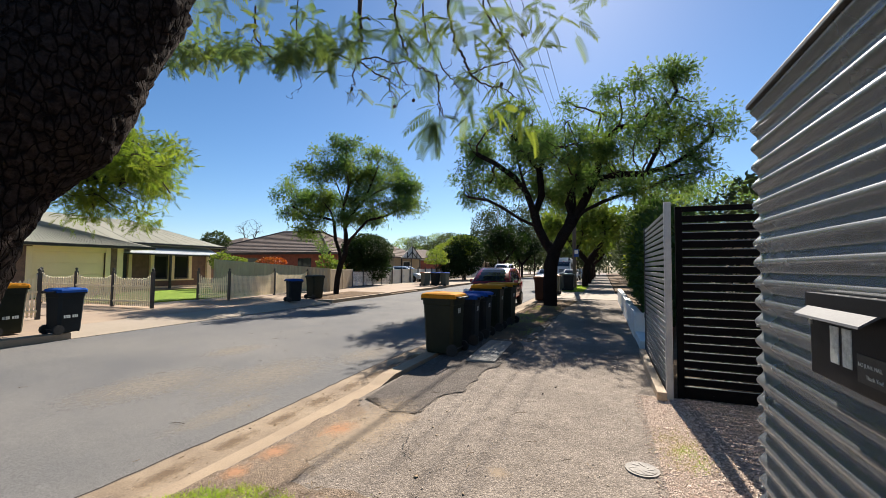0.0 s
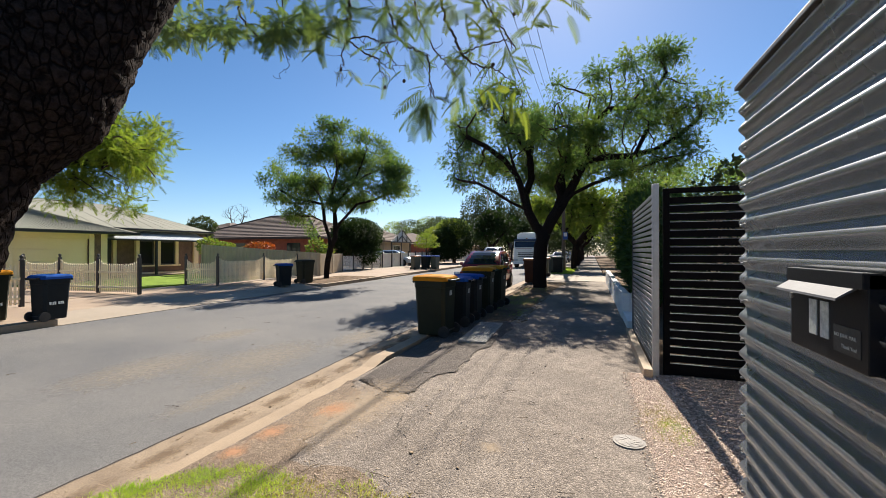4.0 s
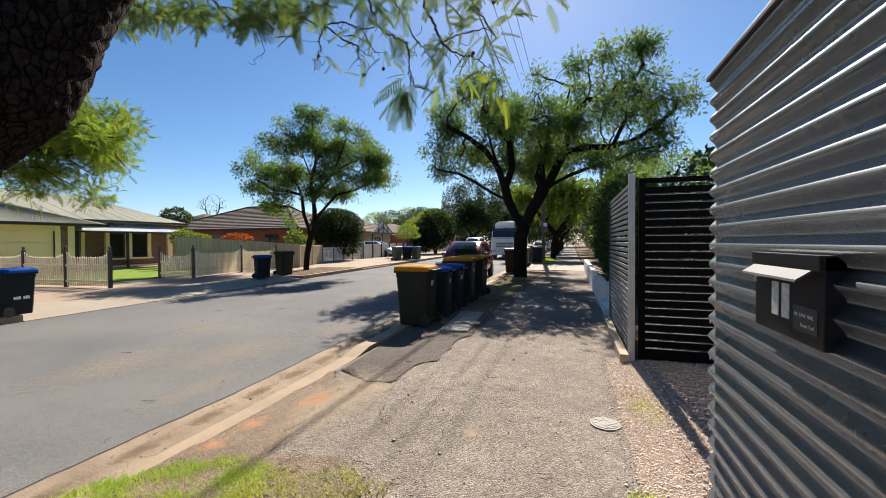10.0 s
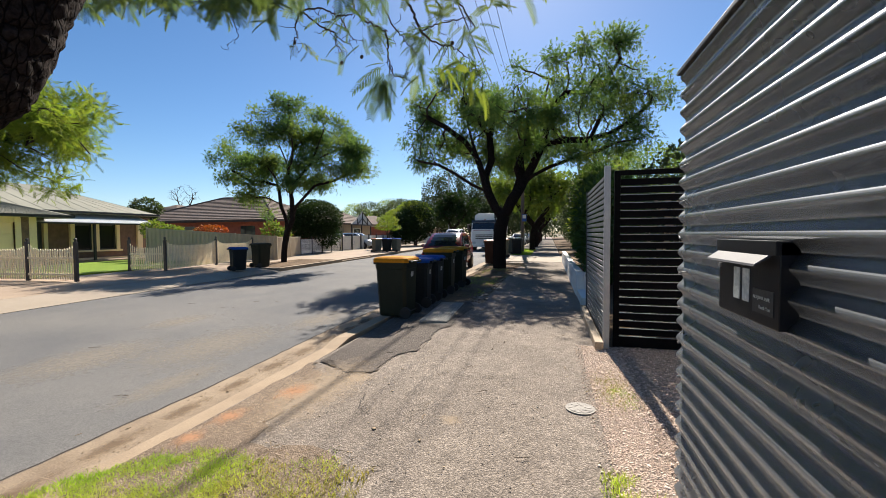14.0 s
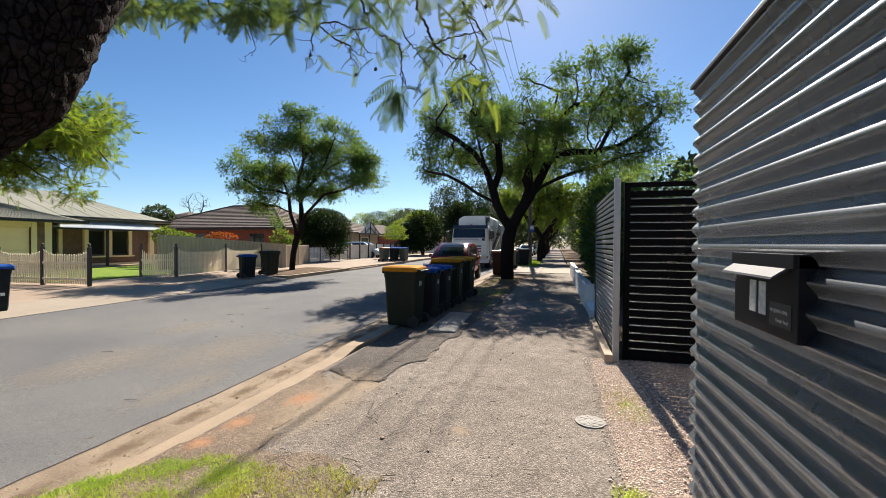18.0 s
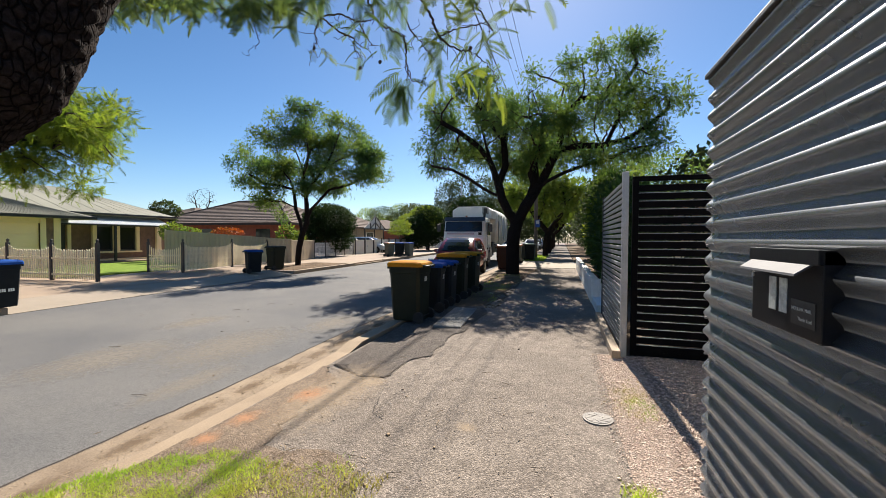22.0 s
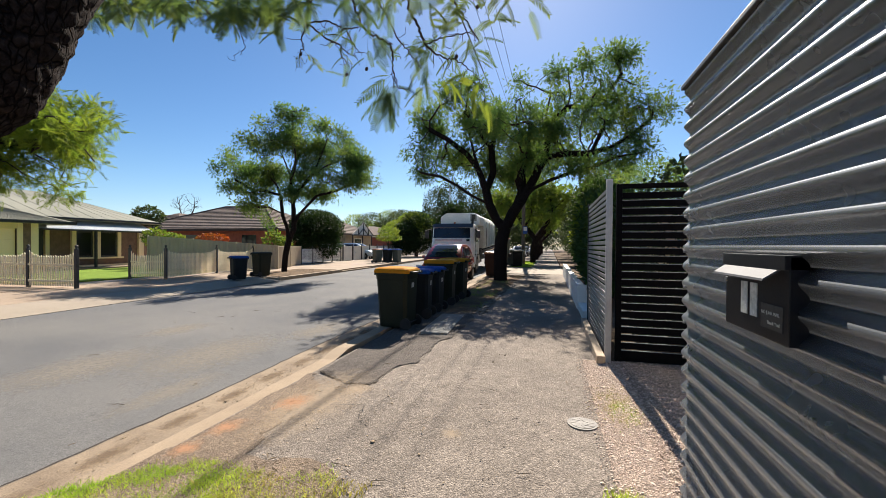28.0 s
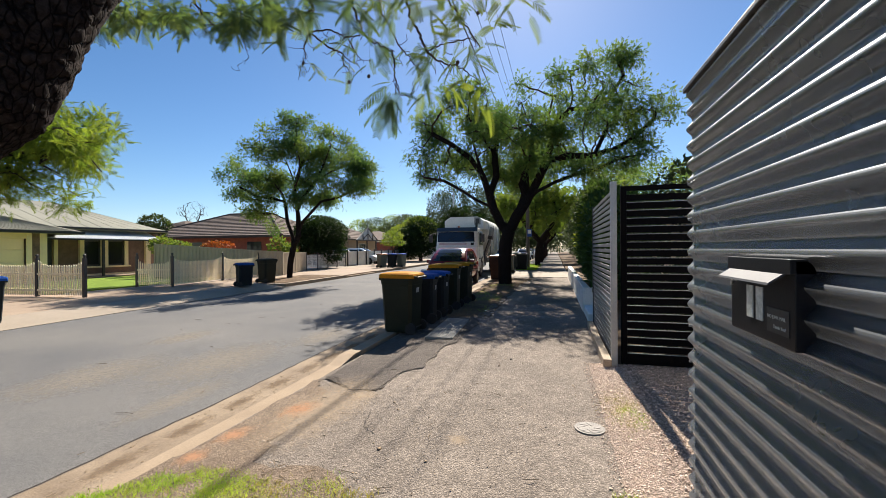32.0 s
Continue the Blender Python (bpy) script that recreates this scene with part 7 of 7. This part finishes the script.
bush("olive_garden_tree", "olive green garden tree with pale new leaves", 28, [((-16.2, 46.5, 4.2), (2.0, 2.8, 1.2)), ((-17.6, 44.5, 3.4), (1.5, 1.8, 0.9))], 8000, 0.11, "leafyellow", "tree", 2.0)
bush("lime_garden_tree", "yellow-green garden tree behind the brick house fence", 15, [((-33.0, 20.5, 2.6), (0.9, 1.0, 0.7))], 500, 0.14, "leaflime", "tree", 1.5)
bush("garden_tree", "green tree beyond the brick house roof", 16, [((-30.8, 24, 3.55), (1.0, 1.1, 0.75)), ((-31.6, 24.4, 2.9), (0.9, 1.0, 0.8))], 2200, 0.13, "leaffar", "tree", 3.0)

bare = make_tree("bare_tree", "leafless winter tree behind the tiled house", 41, [[(-52.8, 48, -0.1), (-52.8, 48, 2.0), (-52.7, 48, 4.4)], (2, [(-53.6, 48, 5.6), (-54.1, 48, 6.6)]), (2, [(-51.8, 48, 5.8), (-51.3, 48, 6.8)])], [((-52.8, 48, 7.4), (2.9, 1.8, 1.5))], 0.12, 0.012, n_attr=260, per=0, kill=0.4, seg=5, bark="twig", step=0.35, bias=0.4)
# distant tree line
rngd = np.random.default_rng(99)
for i in range(26):
    t = i / 25
    x, y = -48 + 52 * t + rngd.uniform(-2, 2), 96 + rngd.uniform(-8, 22)
    h = rngd.uniform(5.0, 7.5) if t < 0.45 else rngd.uniform(8, 12)
    bush("distant_tree", "hazy green tree in the distant tree line", 200 + i, [((x, y, h * 0.62), (4.0, 4.0, h * 0.38)), ((x + 2, y - 1, h * 0.4), (3.5, 3.5, h * 0.32))], 2200, 0.3, "leaffar", "tree", h * 0.4, group="distant tree line")
for i, (x, y, h) in enumerate(((-11.5, 72, 13), (-15, 76, 14), (-9, 84, 13.5), (-18.5, 74, 14), (-6, 90, 13), (-21.5, 76, 13.2), (-2, 95, 12))):
    bush("distant_tree", "tall gum tree at the street's bend", 300 + i, [((x, y, h * 0.65), (3.0, 3.0, h * 0.32)), ((x - 1.5, y, h * 0.42), (2.4, 2.4, h * 0.25))], 5000, 0.21, "leaffar", "tree", h * 0.45, group="distant tree line")

for i, (x, y, h) in enumerate(((-46, 74, 8.5), (-40, 78, 8), (-33, 70, 7.5), (-29, 76, 8.5), (-36, 86, 9.5), (-24, 62, 7.2))):
    bush("garden_tree", "olive green garden tree beyond the far houses", 340 + i, [((x, y, h * 0.62), (3.2, 3.0, h * 0.36)), ((x + 2.4, y + 1, h * 0.5), (2.6, 2.4, h * 0.3))], 5000, 0.18, "leafyellow" if i % 3 == 1 else "leaffar", "tree", h * 0.4, group="distant tree line")

# ---- poles and cables ----
def pole(name, label, x, y, h, r, mat, arm=0.0):
    root = thing(name, label, "pole", m=pose(x, y, 0))
    part("shaft", cy((0, 0, -0.2), (0, 0, h), r, r * 0.8, 10), M[mat], root)
    if arm:
        part("cross_arm", bx(-arm, arm, -0.05, 0.05, h - 0.6, h - 0.48), M[mat], root)
        for s in (-0.9, -0.3, 0.3, 0.9):
            part("insulator", cy((arm * s, 0, h - 0.48), (arm * s, 0, h - 0.33), 0.04, 0.03, 6), M["white"], root)
    return root


pole("utility_pole", "weathered timber utility pole on the verge", -2.1, 30.5, 9.6, 0.15, "wood", 1.0)
pole("light_pole", "slim grey steel light pole across the street", -13.3, 52.3, 9.2, 0.10, "ladder")
ps = thing("parking_sign", "small blue sign on the utility pole", "sign", m=pose(-2.1, 30.335, 2.6))
part("plate", bx(-0.02, 0.30, -0.02, 0.02, -0.28, 0.28), M["sign"], ps)
part("sign_panel", bx(0.02, 0.26, -0.026, -0.018, -0.05, 0.22), M["white"], ps, "pale sign face")
for x in (-2.96, -2.4, -2.1, -1.8):
    cb = thing("power_cable", "sagging black overhead power cable", "cable", "overhead cables")
    bm = bmesh.new()
    n = 24
    th = 0.024 if x < -2.9 else 0.009
    P = [Vector((x, -45 + 75.5 * i / n, 9.1 - 0.9 * (1 - (2 * i / n - 1) ** 2) + 0.35)) for i in range(n + 1)]
    for a, b in zip(P, P[1:]):
        cyl(bm, a, b, th, th, 5)
    part("span", bm, M["wire"], cb)
    bm = bmesh.new()
    P = [Vector((x, 30.5 + 40 * i / 12, 9.1 - 0.5 * (1 - (2 * i / 12 - 1) ** 2) + 0.35)) for i in range(13)]
    for a, b in zip(P, P[1:]):
        cyl(bm, a, b, 0.012, 0.012, 4)
    part("span", bm, M["wire"], cb)


# ---- vehicles ----
def wheel(parent, x, y, r, w, name="wheel", seg=22):
    s = 1 if x > 0 else -1
    wh = part(name, cy((x - w / 2, y, r), (x + w / 2, y, r), r, seg=seg), M["rubber"], parent, "black tyre")
    part("rim", cy((x + s * (w / 2 - 0.02), y, r), (x + s * (w / 2 + 0.012), y, r), r * 0.62, r * 0.55, seg), M["ladder"], wh, "grey wheel rim")
    return wh


def car(name, label, m, paint, L=3.9, W=1.68, H=1.48, category="car", group="parked cars"):
    """A hatchback, its front towards -y."""
    root = thing(name, label, category, group, m)
    hw = W / 2
    prof = [(-L / 2, 0.35, 0.62, 0.80), (-L / 2 + 0.12, 0.28, 0.74, 0.92), (-L / 2 + 0.75, 0.26, 0.90, 0.97), (-L / 2 + 1.0, 0.26, 0.95, 1.0), (0.0, 0.25, 0.97, 1.0), (L / 2 - 0.75, 0.26, 0.98, 1.0), (L / 2 - 0.15, 0.28, 0.98, 0.95), (L / 2, 0.38, 0.85, 0.85)]
    rings = []
    for y, z0, z1, k in prof:
        w = hw * k
        rings.append([(-w + 0.10, y, z0), (-w, y, z0 + 0.16), (-w, y, z1 - 0.17), (-w + 0.10, y, z1), (w - 0.10, y, z1), (w, y, z1 - 0.17), (w, y, z0 + 0.16), (w - 0.10, y, z0)])
    part("body", loft(bmesh.new(), rings), M[paint], root, smooth=True)
    cab = []
    for i in range(15):
        u = i / 14
        rise = min(1.0, math.sin(min(u / 0.42, 1.0) * math.pi / 2) ** 0.8) * min(1.0, math.cos(max((u - 0.72) / 0.28, 0) * math.pi / 2 * 0.86) ** 0.6)
        z1 = 0.95 + (H - 0.95) * rise
        cab.append((-L / 2 + 0.82 + (L - 1.07) * u, 0.93, z1, 0.96 - 0.17 * rise))
    rings = []
    for y, z0, z1, k in cab:
        w = hw * 0.95
        t = hw * k
        rings.append([(-w, y, z0), (-t, y, max(z1 - 0.06, z0 + 0.01)), (-t + 0.09, y, z1), (t - 0.09, y, z1), (t, y, max(z1 - 0.06, z0 + 0.01)), (w, y, z0)])
    part("cabin", loft(bmesh.new(), rings), M[paint], root, smooth=True)
    wy0, wy1 = -L / 2 + 0.90, -L / 2 + 1.74
    zz = lambda y: 0.95 + (H - 0.95) * math.sin(min((y + L / 2 - 0.82) / (L - 1.07) / 0.42, 1.0) * math.pi / 2) ** 0.8
    ws = bmesh.new()
    front = []
    for i in range(5):
        y = wy0 + (wy1 - wy0) * i / 4
        f = i / 4
        front.append([(s * hw * (0.86 - 0.14 * f) * k, y - 0.03 + 0.05 * k * k, zz(y) + 0.022 - 0.03 * k * k) for s, k in ((-1, 1.0), (-1, 0.5), (1, 0.0), (1, 0.5), (1, 1.0))])
    rows = [[ws.verts.new(p) for p in r] for r in front]
    for r0, r1 in zip(rows, rows[1:]):
        for i in range(4):
            ws.faces.new((r0[i], r0[i + 1], r1[i + 1], r1[i]))
    back = bmesh.ops.extrude_face_region(ws, geom=ws.faces[:])
    bmesh.ops.translate(ws, vec=(0, 0.012, -0.03), verts=[e for e in back["geom"] if isinstance(e, bmesh.types.BMVert)])
    bmesh.ops.recalc_face_normals(ws, faces=ws.faces)
    part("windscreen", ws, M["glass"], root, "reflective windscreen")
    for s in (-1, 1):
        for a, b in ((-L / 2 + 1.45, -0.05), (0.05, L / 2 - 0.95)):
            sw = bmesh.new()
            q = [sw.verts.new(p) for p in ((s * (hw * 0.945 + 0.012), a - 0.25 * (a < -0.5), 1.0), (s * (hw * 0.945 + 0.012), b, 1.0), (s * (hw * 0.81 + 0.012), b - 0.03, H - 0.11), (s * (hw * 0.81 + 0.012), a + 0.12, H - 0.13))]
            sw.faces.new(q if s > 0 else q[::-1])
            r = bmesh.ops.extrude_face_region(sw, geom=sw.faces[:])
            bmesh.ops.translate(sw, vec=(-0.02 * s, 0, 0), verts=[e for e in r["geom"] if isinstance(e, bmesh.types.BMVert)])
            part("side_window", sw, M["glass"], root)
        part("headlight", bx(s * hw * 0.86 - 0.17, s * hw * 0.86 + 0.06, -L / 2 + 0.02, -L / 2 + 0.28, 0.62, 0.76, 0.03), M["lamp"], root, "clear headlight")
        part("mirror", bx(s * (hw + 0.09) - 0.09, s * (hw + 0.09) + 0.09, -L / 2 + 1.32, -L / 2 + 1.44, 0.96, 1.10, 0.03), M[paint], root)
        part("tail_light", bx(s * hw * 0.85 - 0.08, s * hw * 0.85 + 0.08, L / 2 - 0.12, L / 2 + 0.005, 0.72, 0.98, 0.02), M["redlens"], root)
        for k in (-0.28, 0.62):
            part("door_handle", bx(s * (hw + 0.006) - 0.012, s * (hw + 0.006) + 0.012, k, k + 0.16, 0.78, 0.81, 0.006), M[paint], root)
        for yy in (-L / 2 + 0.74, L / 2 - 0.68):
            part("wheel_arch", cy((s * (hw - 0.1), yy, 0.30), (s * (hw + 0.004), yy, 0.30), 0.345, seg=20), M["rubber"], root)
            wheel(root, s * (hw - 0.075), yy, 0.30, 0.19)
    part("grille", bx(-hw * 0.5, hw * 0.5, -L / 2 - 0.008, -L / 2 + 0.06, 0.40, 0.52, 0.02), M["rubber"], root)
    part("plate_bar", bx(-0.19, 0.19, -L / 2 - 0.022, -L / 2 + 0.05, 0.54, 0.62), M["mark"], root, "pale blank plate")
    part("wiper", cy((-0.4, -L / 2 + 0.86, 0.99), (0.25, -L / 2 + 0.93, 1.05), 0.008, seg=5), M["rubber"], root)
    return root


car("red_hatchback", "dark red hatchback parked facing the camera at the kerb", pose(-4.35, 16.0, -0.11, 0, 0, 1.5), "carred", H=1.58)
for x, y, p, lab in ((-4.0, 52, "carwhite", "white car parked far along the kerb"), (-4.0, 60, "cardark", "dark car parked far along the kerb"), (-4.05, 68, "carsilver", "silver car parked far along the kerb")):
    car("parked_car", lab, pose(x, y, -0.1), p)
car("parked_wagon", "tall pale wagon parked on the far side of the street", pose(-10.0, 41.5, -0.05), "carsilver", L=4.6, W=1.85, H=1.95)
car("oncoming_car", "silver car far along the street", pose(-6.2, 46, -0.09), "carsilver")
car("driveway_car", "pale blue car behind the panel fence", pose(-18.8, 36.0, 0.0, 0, 0, 90), "bluecar", H=1.55)
car("garage_car", "white car parked in a far driveway", pose(-19.5, 33, 0.0, 0, 0, 70), "carwhite")

truck = thing("garbage_truck", "white side-loading garbage truck facing the camera", "truck", m=pose(-6.0, 36, -0.09))
TW = 1.17
cabr = []
for z, y, k in ((0.42, 0.10, 0.97), (0.95, 0.0, 1.0), (1.62, 0.02, 1.0), (1.66, 0.04, 0.985), (2.46, 0.20, 0.955), (2.62, 0.30, 0.93), (2.68, 0.5, 0.86)):
    w, c = TW * k, 0.12
    cabr.append([(-w + c, y, z), (w - c, y, z), (w, y + c, z), (w, 1.75, z), (-w, 1.75, z), (-w, y + c, z)])
cab_ob = part("cab", loft(bmesh.new(), cabr), M["truckwhite"], truck, "white truck cab")
wsb = bmesh.new()
loft(wsb, [[(-1.06, 0.066, 1.9), (0.98, 0.066, 1.9), (0.98, 0.111, 1.9), (-1.06, 0.111, 1.9)], [(-1.04, 0.172, 2.44), (0.94, 0.172, 2.44), (0.94, 0.217, 2.44), (-1.04, 0.217, 2.44)]])
part("windscreen", wsb, M["cabglass"], cab_ob, "dark windscreen")
part("visor", pr([(0.06, 2.47), (0.18, 2.46), (0.31, 2.66), (0.27, 2.68)], "x", -1.11, 1.11), M["visor"], cab_ob, "blue-grey tinted sun visor")
for s in (-1, 1):
    part("side_window", bx(s * 1.2 - 0.02, s * 1.2 + 0.02, 0.45, 1.25, 1.72, 2.42), M["glass"], cab_ob)
    part("door_seam", bx(s * 1.222 - 0.004, s * 1.222 + 0.004, 0.30, 0.32, 0.9, 2.5), M["rubber"], cab_ob)
    part("headlight", bx(s * 0.92 - 0.17, s * 0.92 + 0.17, -0.02, 0.08, 0.62, 0.80, 0.02), M["lamp"], cab_ob)
    part("indicator", bx(s * 1.1 - 0.07, s * 1.1 + 0.07, 0.0, 0.1, 0.64, 0.78, 0.01), M["marker"], cab_ob)
    part("mirror", bx(s * 1.42 - 0.10, s * 1.42 + 0.10, 0.02, 0.12, 1.88, 2.30, 0.03), M["steel"], truck, "tall black mirror")
    part("mirror_arm", cy((s * 1.16, 0.2, 2.38), (s * 1.42, 0.08, 2.32), 0.018, seg=6), M["steel"], truck)
    part("step", bx(s * 1.05 - 0.16, s * 1.05 + 0.16, 0.35, 0.85, 0.36, 0.42), M["steel"], truck)
for k in range(3):
    part("grille_slat", bx(-0.75, 0.75, -0.012, 0.05, 1.02 + 0.16 * k, 1.10 + 0.16 * k, 0.01), M["steel"], cab_ob)
part("bumper", bx(-1.2, 1.2, -0.1, 0.35, 0.34, 0.58, 0.03), M["truckwhite"], truck)
part("plate_bar", bx(-0.2, 0.2, -0.115, -0.09, 0.42, 0.52), M["mark"], truck, "pale blank plate")
for x in (-0.45, 0.35):
    part("wiper", cy((x, 0.075, 2.0), (x + 0.45, 0.11, 2.2), 0.01, seg=5), M["rubber"], cab_ob)
part("fleet_bar", bx(0.78, 0.95, 0.022, 0.06, 1.72, 1.86), M["rubber"], cab_ob, "small dark bar")
part("slogan_bar", bx(-0.95, 0.55, 0.03, 0.07, 1.74, 1.84), M["pinkbar"], cab_ob, "faded pink lettering strip")
for s in (-1, 1):
    for k in range(9):
        t0, t1 = math.pi * (k / 9), math.pi * ((k + 1) / 9)
        part("wheel_arch", pr([(1.0 - 0.62 * math.cos(t0), 0.5 + 0.62 * math.sin(t0)), (1.0 - 0.62 * math.cos(t1), 0.5 + 0.62 * math.sin(t1)), (1.0 - 0.68 * math.cos(t1), 0.5 + 0.68 * math.sin(t1)), (1.0 - 0.68 * math.cos(t0), 0.5 + 0.68 * math.sin(t0))], "x", s * 1.04 - 0.2, s * 1.04 + 0.2), M["truckwhite"], truck)
part("beacon", cy((0.0, 0.6, 2.66), (0.0, 0.6, 2.78), 0.07, 0.05, 12), M["marker"], cab_ob, "amber roof beacon")
part("chassis", bx(-0.45, 0.45, 0.6, 9.0, 0.55, 0.85), M["steel"], truck)
# hopper and rounded body
part("hopper", bx(-1.2, 0.72, 1.96, 3.5, 0.95, 2.72, 0.04), M["truckdirty"], truck, "grimy white hopper")
rings = []
for y, k in ((3.4, 0.93), (3.55, 1.0), (8.4, 1.0), (8.9, 0.92)):
    ring = []
    for a in range(28):
        t = 2 * math.pi * a / 28
        cx, cz = math.cos(t), math.sin(t)
        e = 0.62
        ring.append((1.22 * k * math.copysign(abs(cx) ** e, cx), y, 2.22 + 1.26 * k * math.copysign(abs(cz) ** e, cz)))
    rings.append(ring)
body_ob = part("body", loft(bmesh.new(), rings), M["truckdirty"], truck, "rounded white compactor body", True)
part("body_front", pr([(-1.15, 2.7), (1.15, 2.7), (1.15, 3.16), (0.8, 3.38), (-0.8, 3.38), (-1.15, 3.16)], "y", 1.95, 3.5), M["truckwhite"], truck)
part("emblem", bx(0.62, 0.98, 1.925, 1.955, 2.92, 3.34, 0.01), M["ladder"], truck, "grey shield-shaped emblem")
part("emblem_bar", bx(0.70, 0.90, 1.915, 1.93, 3.0, 3.26), M["steel"], truck)
for k in range(4):
    y = 4.2 + 1.2 * k
    part("body_rib", bx(1.17, 1.25, y, y + 0.06, 1.4, 3.0, 0.01), M["truckdirty"], truck)
part("side_rail", bx(1.1, 1.24, 3.4, 8.8, 0.86, 0.98), M["ladder"], truck)
for y in (1.0, 6.2, 7.5):
    for s in (-1, 1):
        wheel(truck, s * 1.02, y, 0.5, 0.32)
for s in (-1, 1):
    part("mudguard", bx(s * 1.05 - 0.18, s * 1.05 + 0.18, 0.4, 1.6, 0.98, 1.04, 0.02), M["steel"], truck)
part("exhaust", cy((0.75, 1.9, 0.9), (0.75, 1.9, 3.0), 0.07, seg=10), M["steel"], truck)
part("hydraulic_tank", bx(0.75, 1.2, 2.05, 2.5, 0.55, 1.3, 0.03), M["steel"], truck)
# the lifting arm, on the kerb side
lift = part("lift_arm", bx(-0.08, 0.08, -0.11, 0.11, -0.1, 1.0, 0.02), M["ladder"], truck, "grey steel bin lifting arm")
part("ram", cy((0.12, 0.05, -0.1), (0.12, 0.05, 0.85), 0.04, seg=8), M["chrome"], lift, "bright hydraulic ram")
part("hose", cy((-0.02, -0.14, 0.0), (-0.02, -0.14, 0.9), 0.025, seg=6), M["rubber"], lift)
part("pivot", cy((0, -0.2, 0), (0, 0.2, 0), 0.11, seg=12), M["steel"], lift)
grab = part("grabber", bx(-0.06, 0.14, -0.3, 0.3, -0.12, 0.12, 0.02), M["steel"], truck, "dark bin grabber")
for s in (-1, 1):
    part("grab_finger", bx(0.12, 0.68, s * 0.36 - 0.03, s * 0.36 + 0.03, -0.08, 0.08, 0.02), M["ladder"], grab)
part("arm_base", bx(0.7, 1.15, 2.65, 3.15, 0.9, 1.35, 0.03), M["steel"], truck)
part("ladder_rail", cy((1.26, 3.75, 0.9), (1.26, 3.95, 2.6), 0.025, seg=6), M["ladder"], truck)

PIVOT = (1.05, 2.9, 1.2)
TRUCK_STOP = pose(-5.2, 20.1, -0.09)


def boom(a):
    return pose(*PIVOT, 0, a, 0)


def grabber_at(a, g):
    tip = boom(a) @ Vector((0, 0, 1.0))
    return pose(*tip, 0, g, 0)


HELD = pose(0.44, 0, -0.72, 0, 0, 180)
REACH = 108
stand = TRUCK_STOP @ grabber_at(REACH, 0) @ HELD
stand = pose(stand.translation.x, stand.translation.y, 0.0, 0, 0, 180)
emptied = wheelie_bin(stand, "bingrey", "orange", "grey-green wheelie bin with orange lid, emptied by the truck", 1.1, 0.58, 0.66, "kerbside bins", False)
wheelie_bin(pose(-2.2, 26.6, 0.014, 0, 0, -5), "binblack", "bingrey", "dark wheelie bin beside the utility pole", 1.1, 0.6, 0.66, "kerbside bins", False)
wheelie_bin(pose(-2.75, 27.6, 0.014, 0, 0, 6), "bingrey", "bingrey", "grey-green wheelie bin beside the utility pole", 1.1, 0.6, 0.66, "kerbside bins", False)


def motions():
    drive = [(0, -6.4, 70), (1, -6.4, 60), (2, -6.4, 51), (3, -6.35, 42.5), (3.5, -6.1, 39.5), (4.4, -5.85, 36), (5.5, -5.7, 34.6), (8, -5.68, 34.4), (14.5, -5.68, 34.4), (15.5, -5.66, 33.4), (16.5, -5.6, 31),
             (17.2, -5.5, 27.2), (17.8, -5.4, 24.4), (18.4, -5.3, 22.3), (19, -5.22, 20.8), (19.6, -5.2, 20.15), (20.2, -5.2, 20.1), (26, -5.2, 20.1), (32, -5.2, 20.1)]
    walk(truck, [(t, pose(x, y, -0.09)) for t, x, y in drive])
    # seconds, boom angle, grabber tilt
    arm = [(0, 20, -80), (19.8, 20, -80), (20.5, 45, -45), (21.2, 80, -10), (22.2, REACH, 0), (23.0, REACH, 0), (23.5, 92, 0), (24.1, 66, -12), (24.5, 42, -45), (24.9, 22, -85), (25.4, 12, -128), (26.4, 12, -130),
           (27.0, 16, -100), (27.4, 30, -55), (27.8, 58, -15), (28.3, 90, 0), (28.9, REACH, 0), (29.3, REACH, 0), (29.9, 75, -20), (30.6, 35, -60), (31.2, 20, -80), (32, 20, -80)]
    walk(lift, [(t, boom(a)) for t, a, g in arm])
    walk(grab, [(t, grabber_at(a, g)) for t, a, g in arm])
    rows = [(0, stand)]
    for t, a, g in arm:
        if 23.0 <= t <= 28.9:
            m = TRUCK_STOP @ grabber_at(a, g) @ HELD
            rows.append((t, stand if a == REACH else m))
    rows.append((32, stand))
    walk(emptied, rows)


motions()
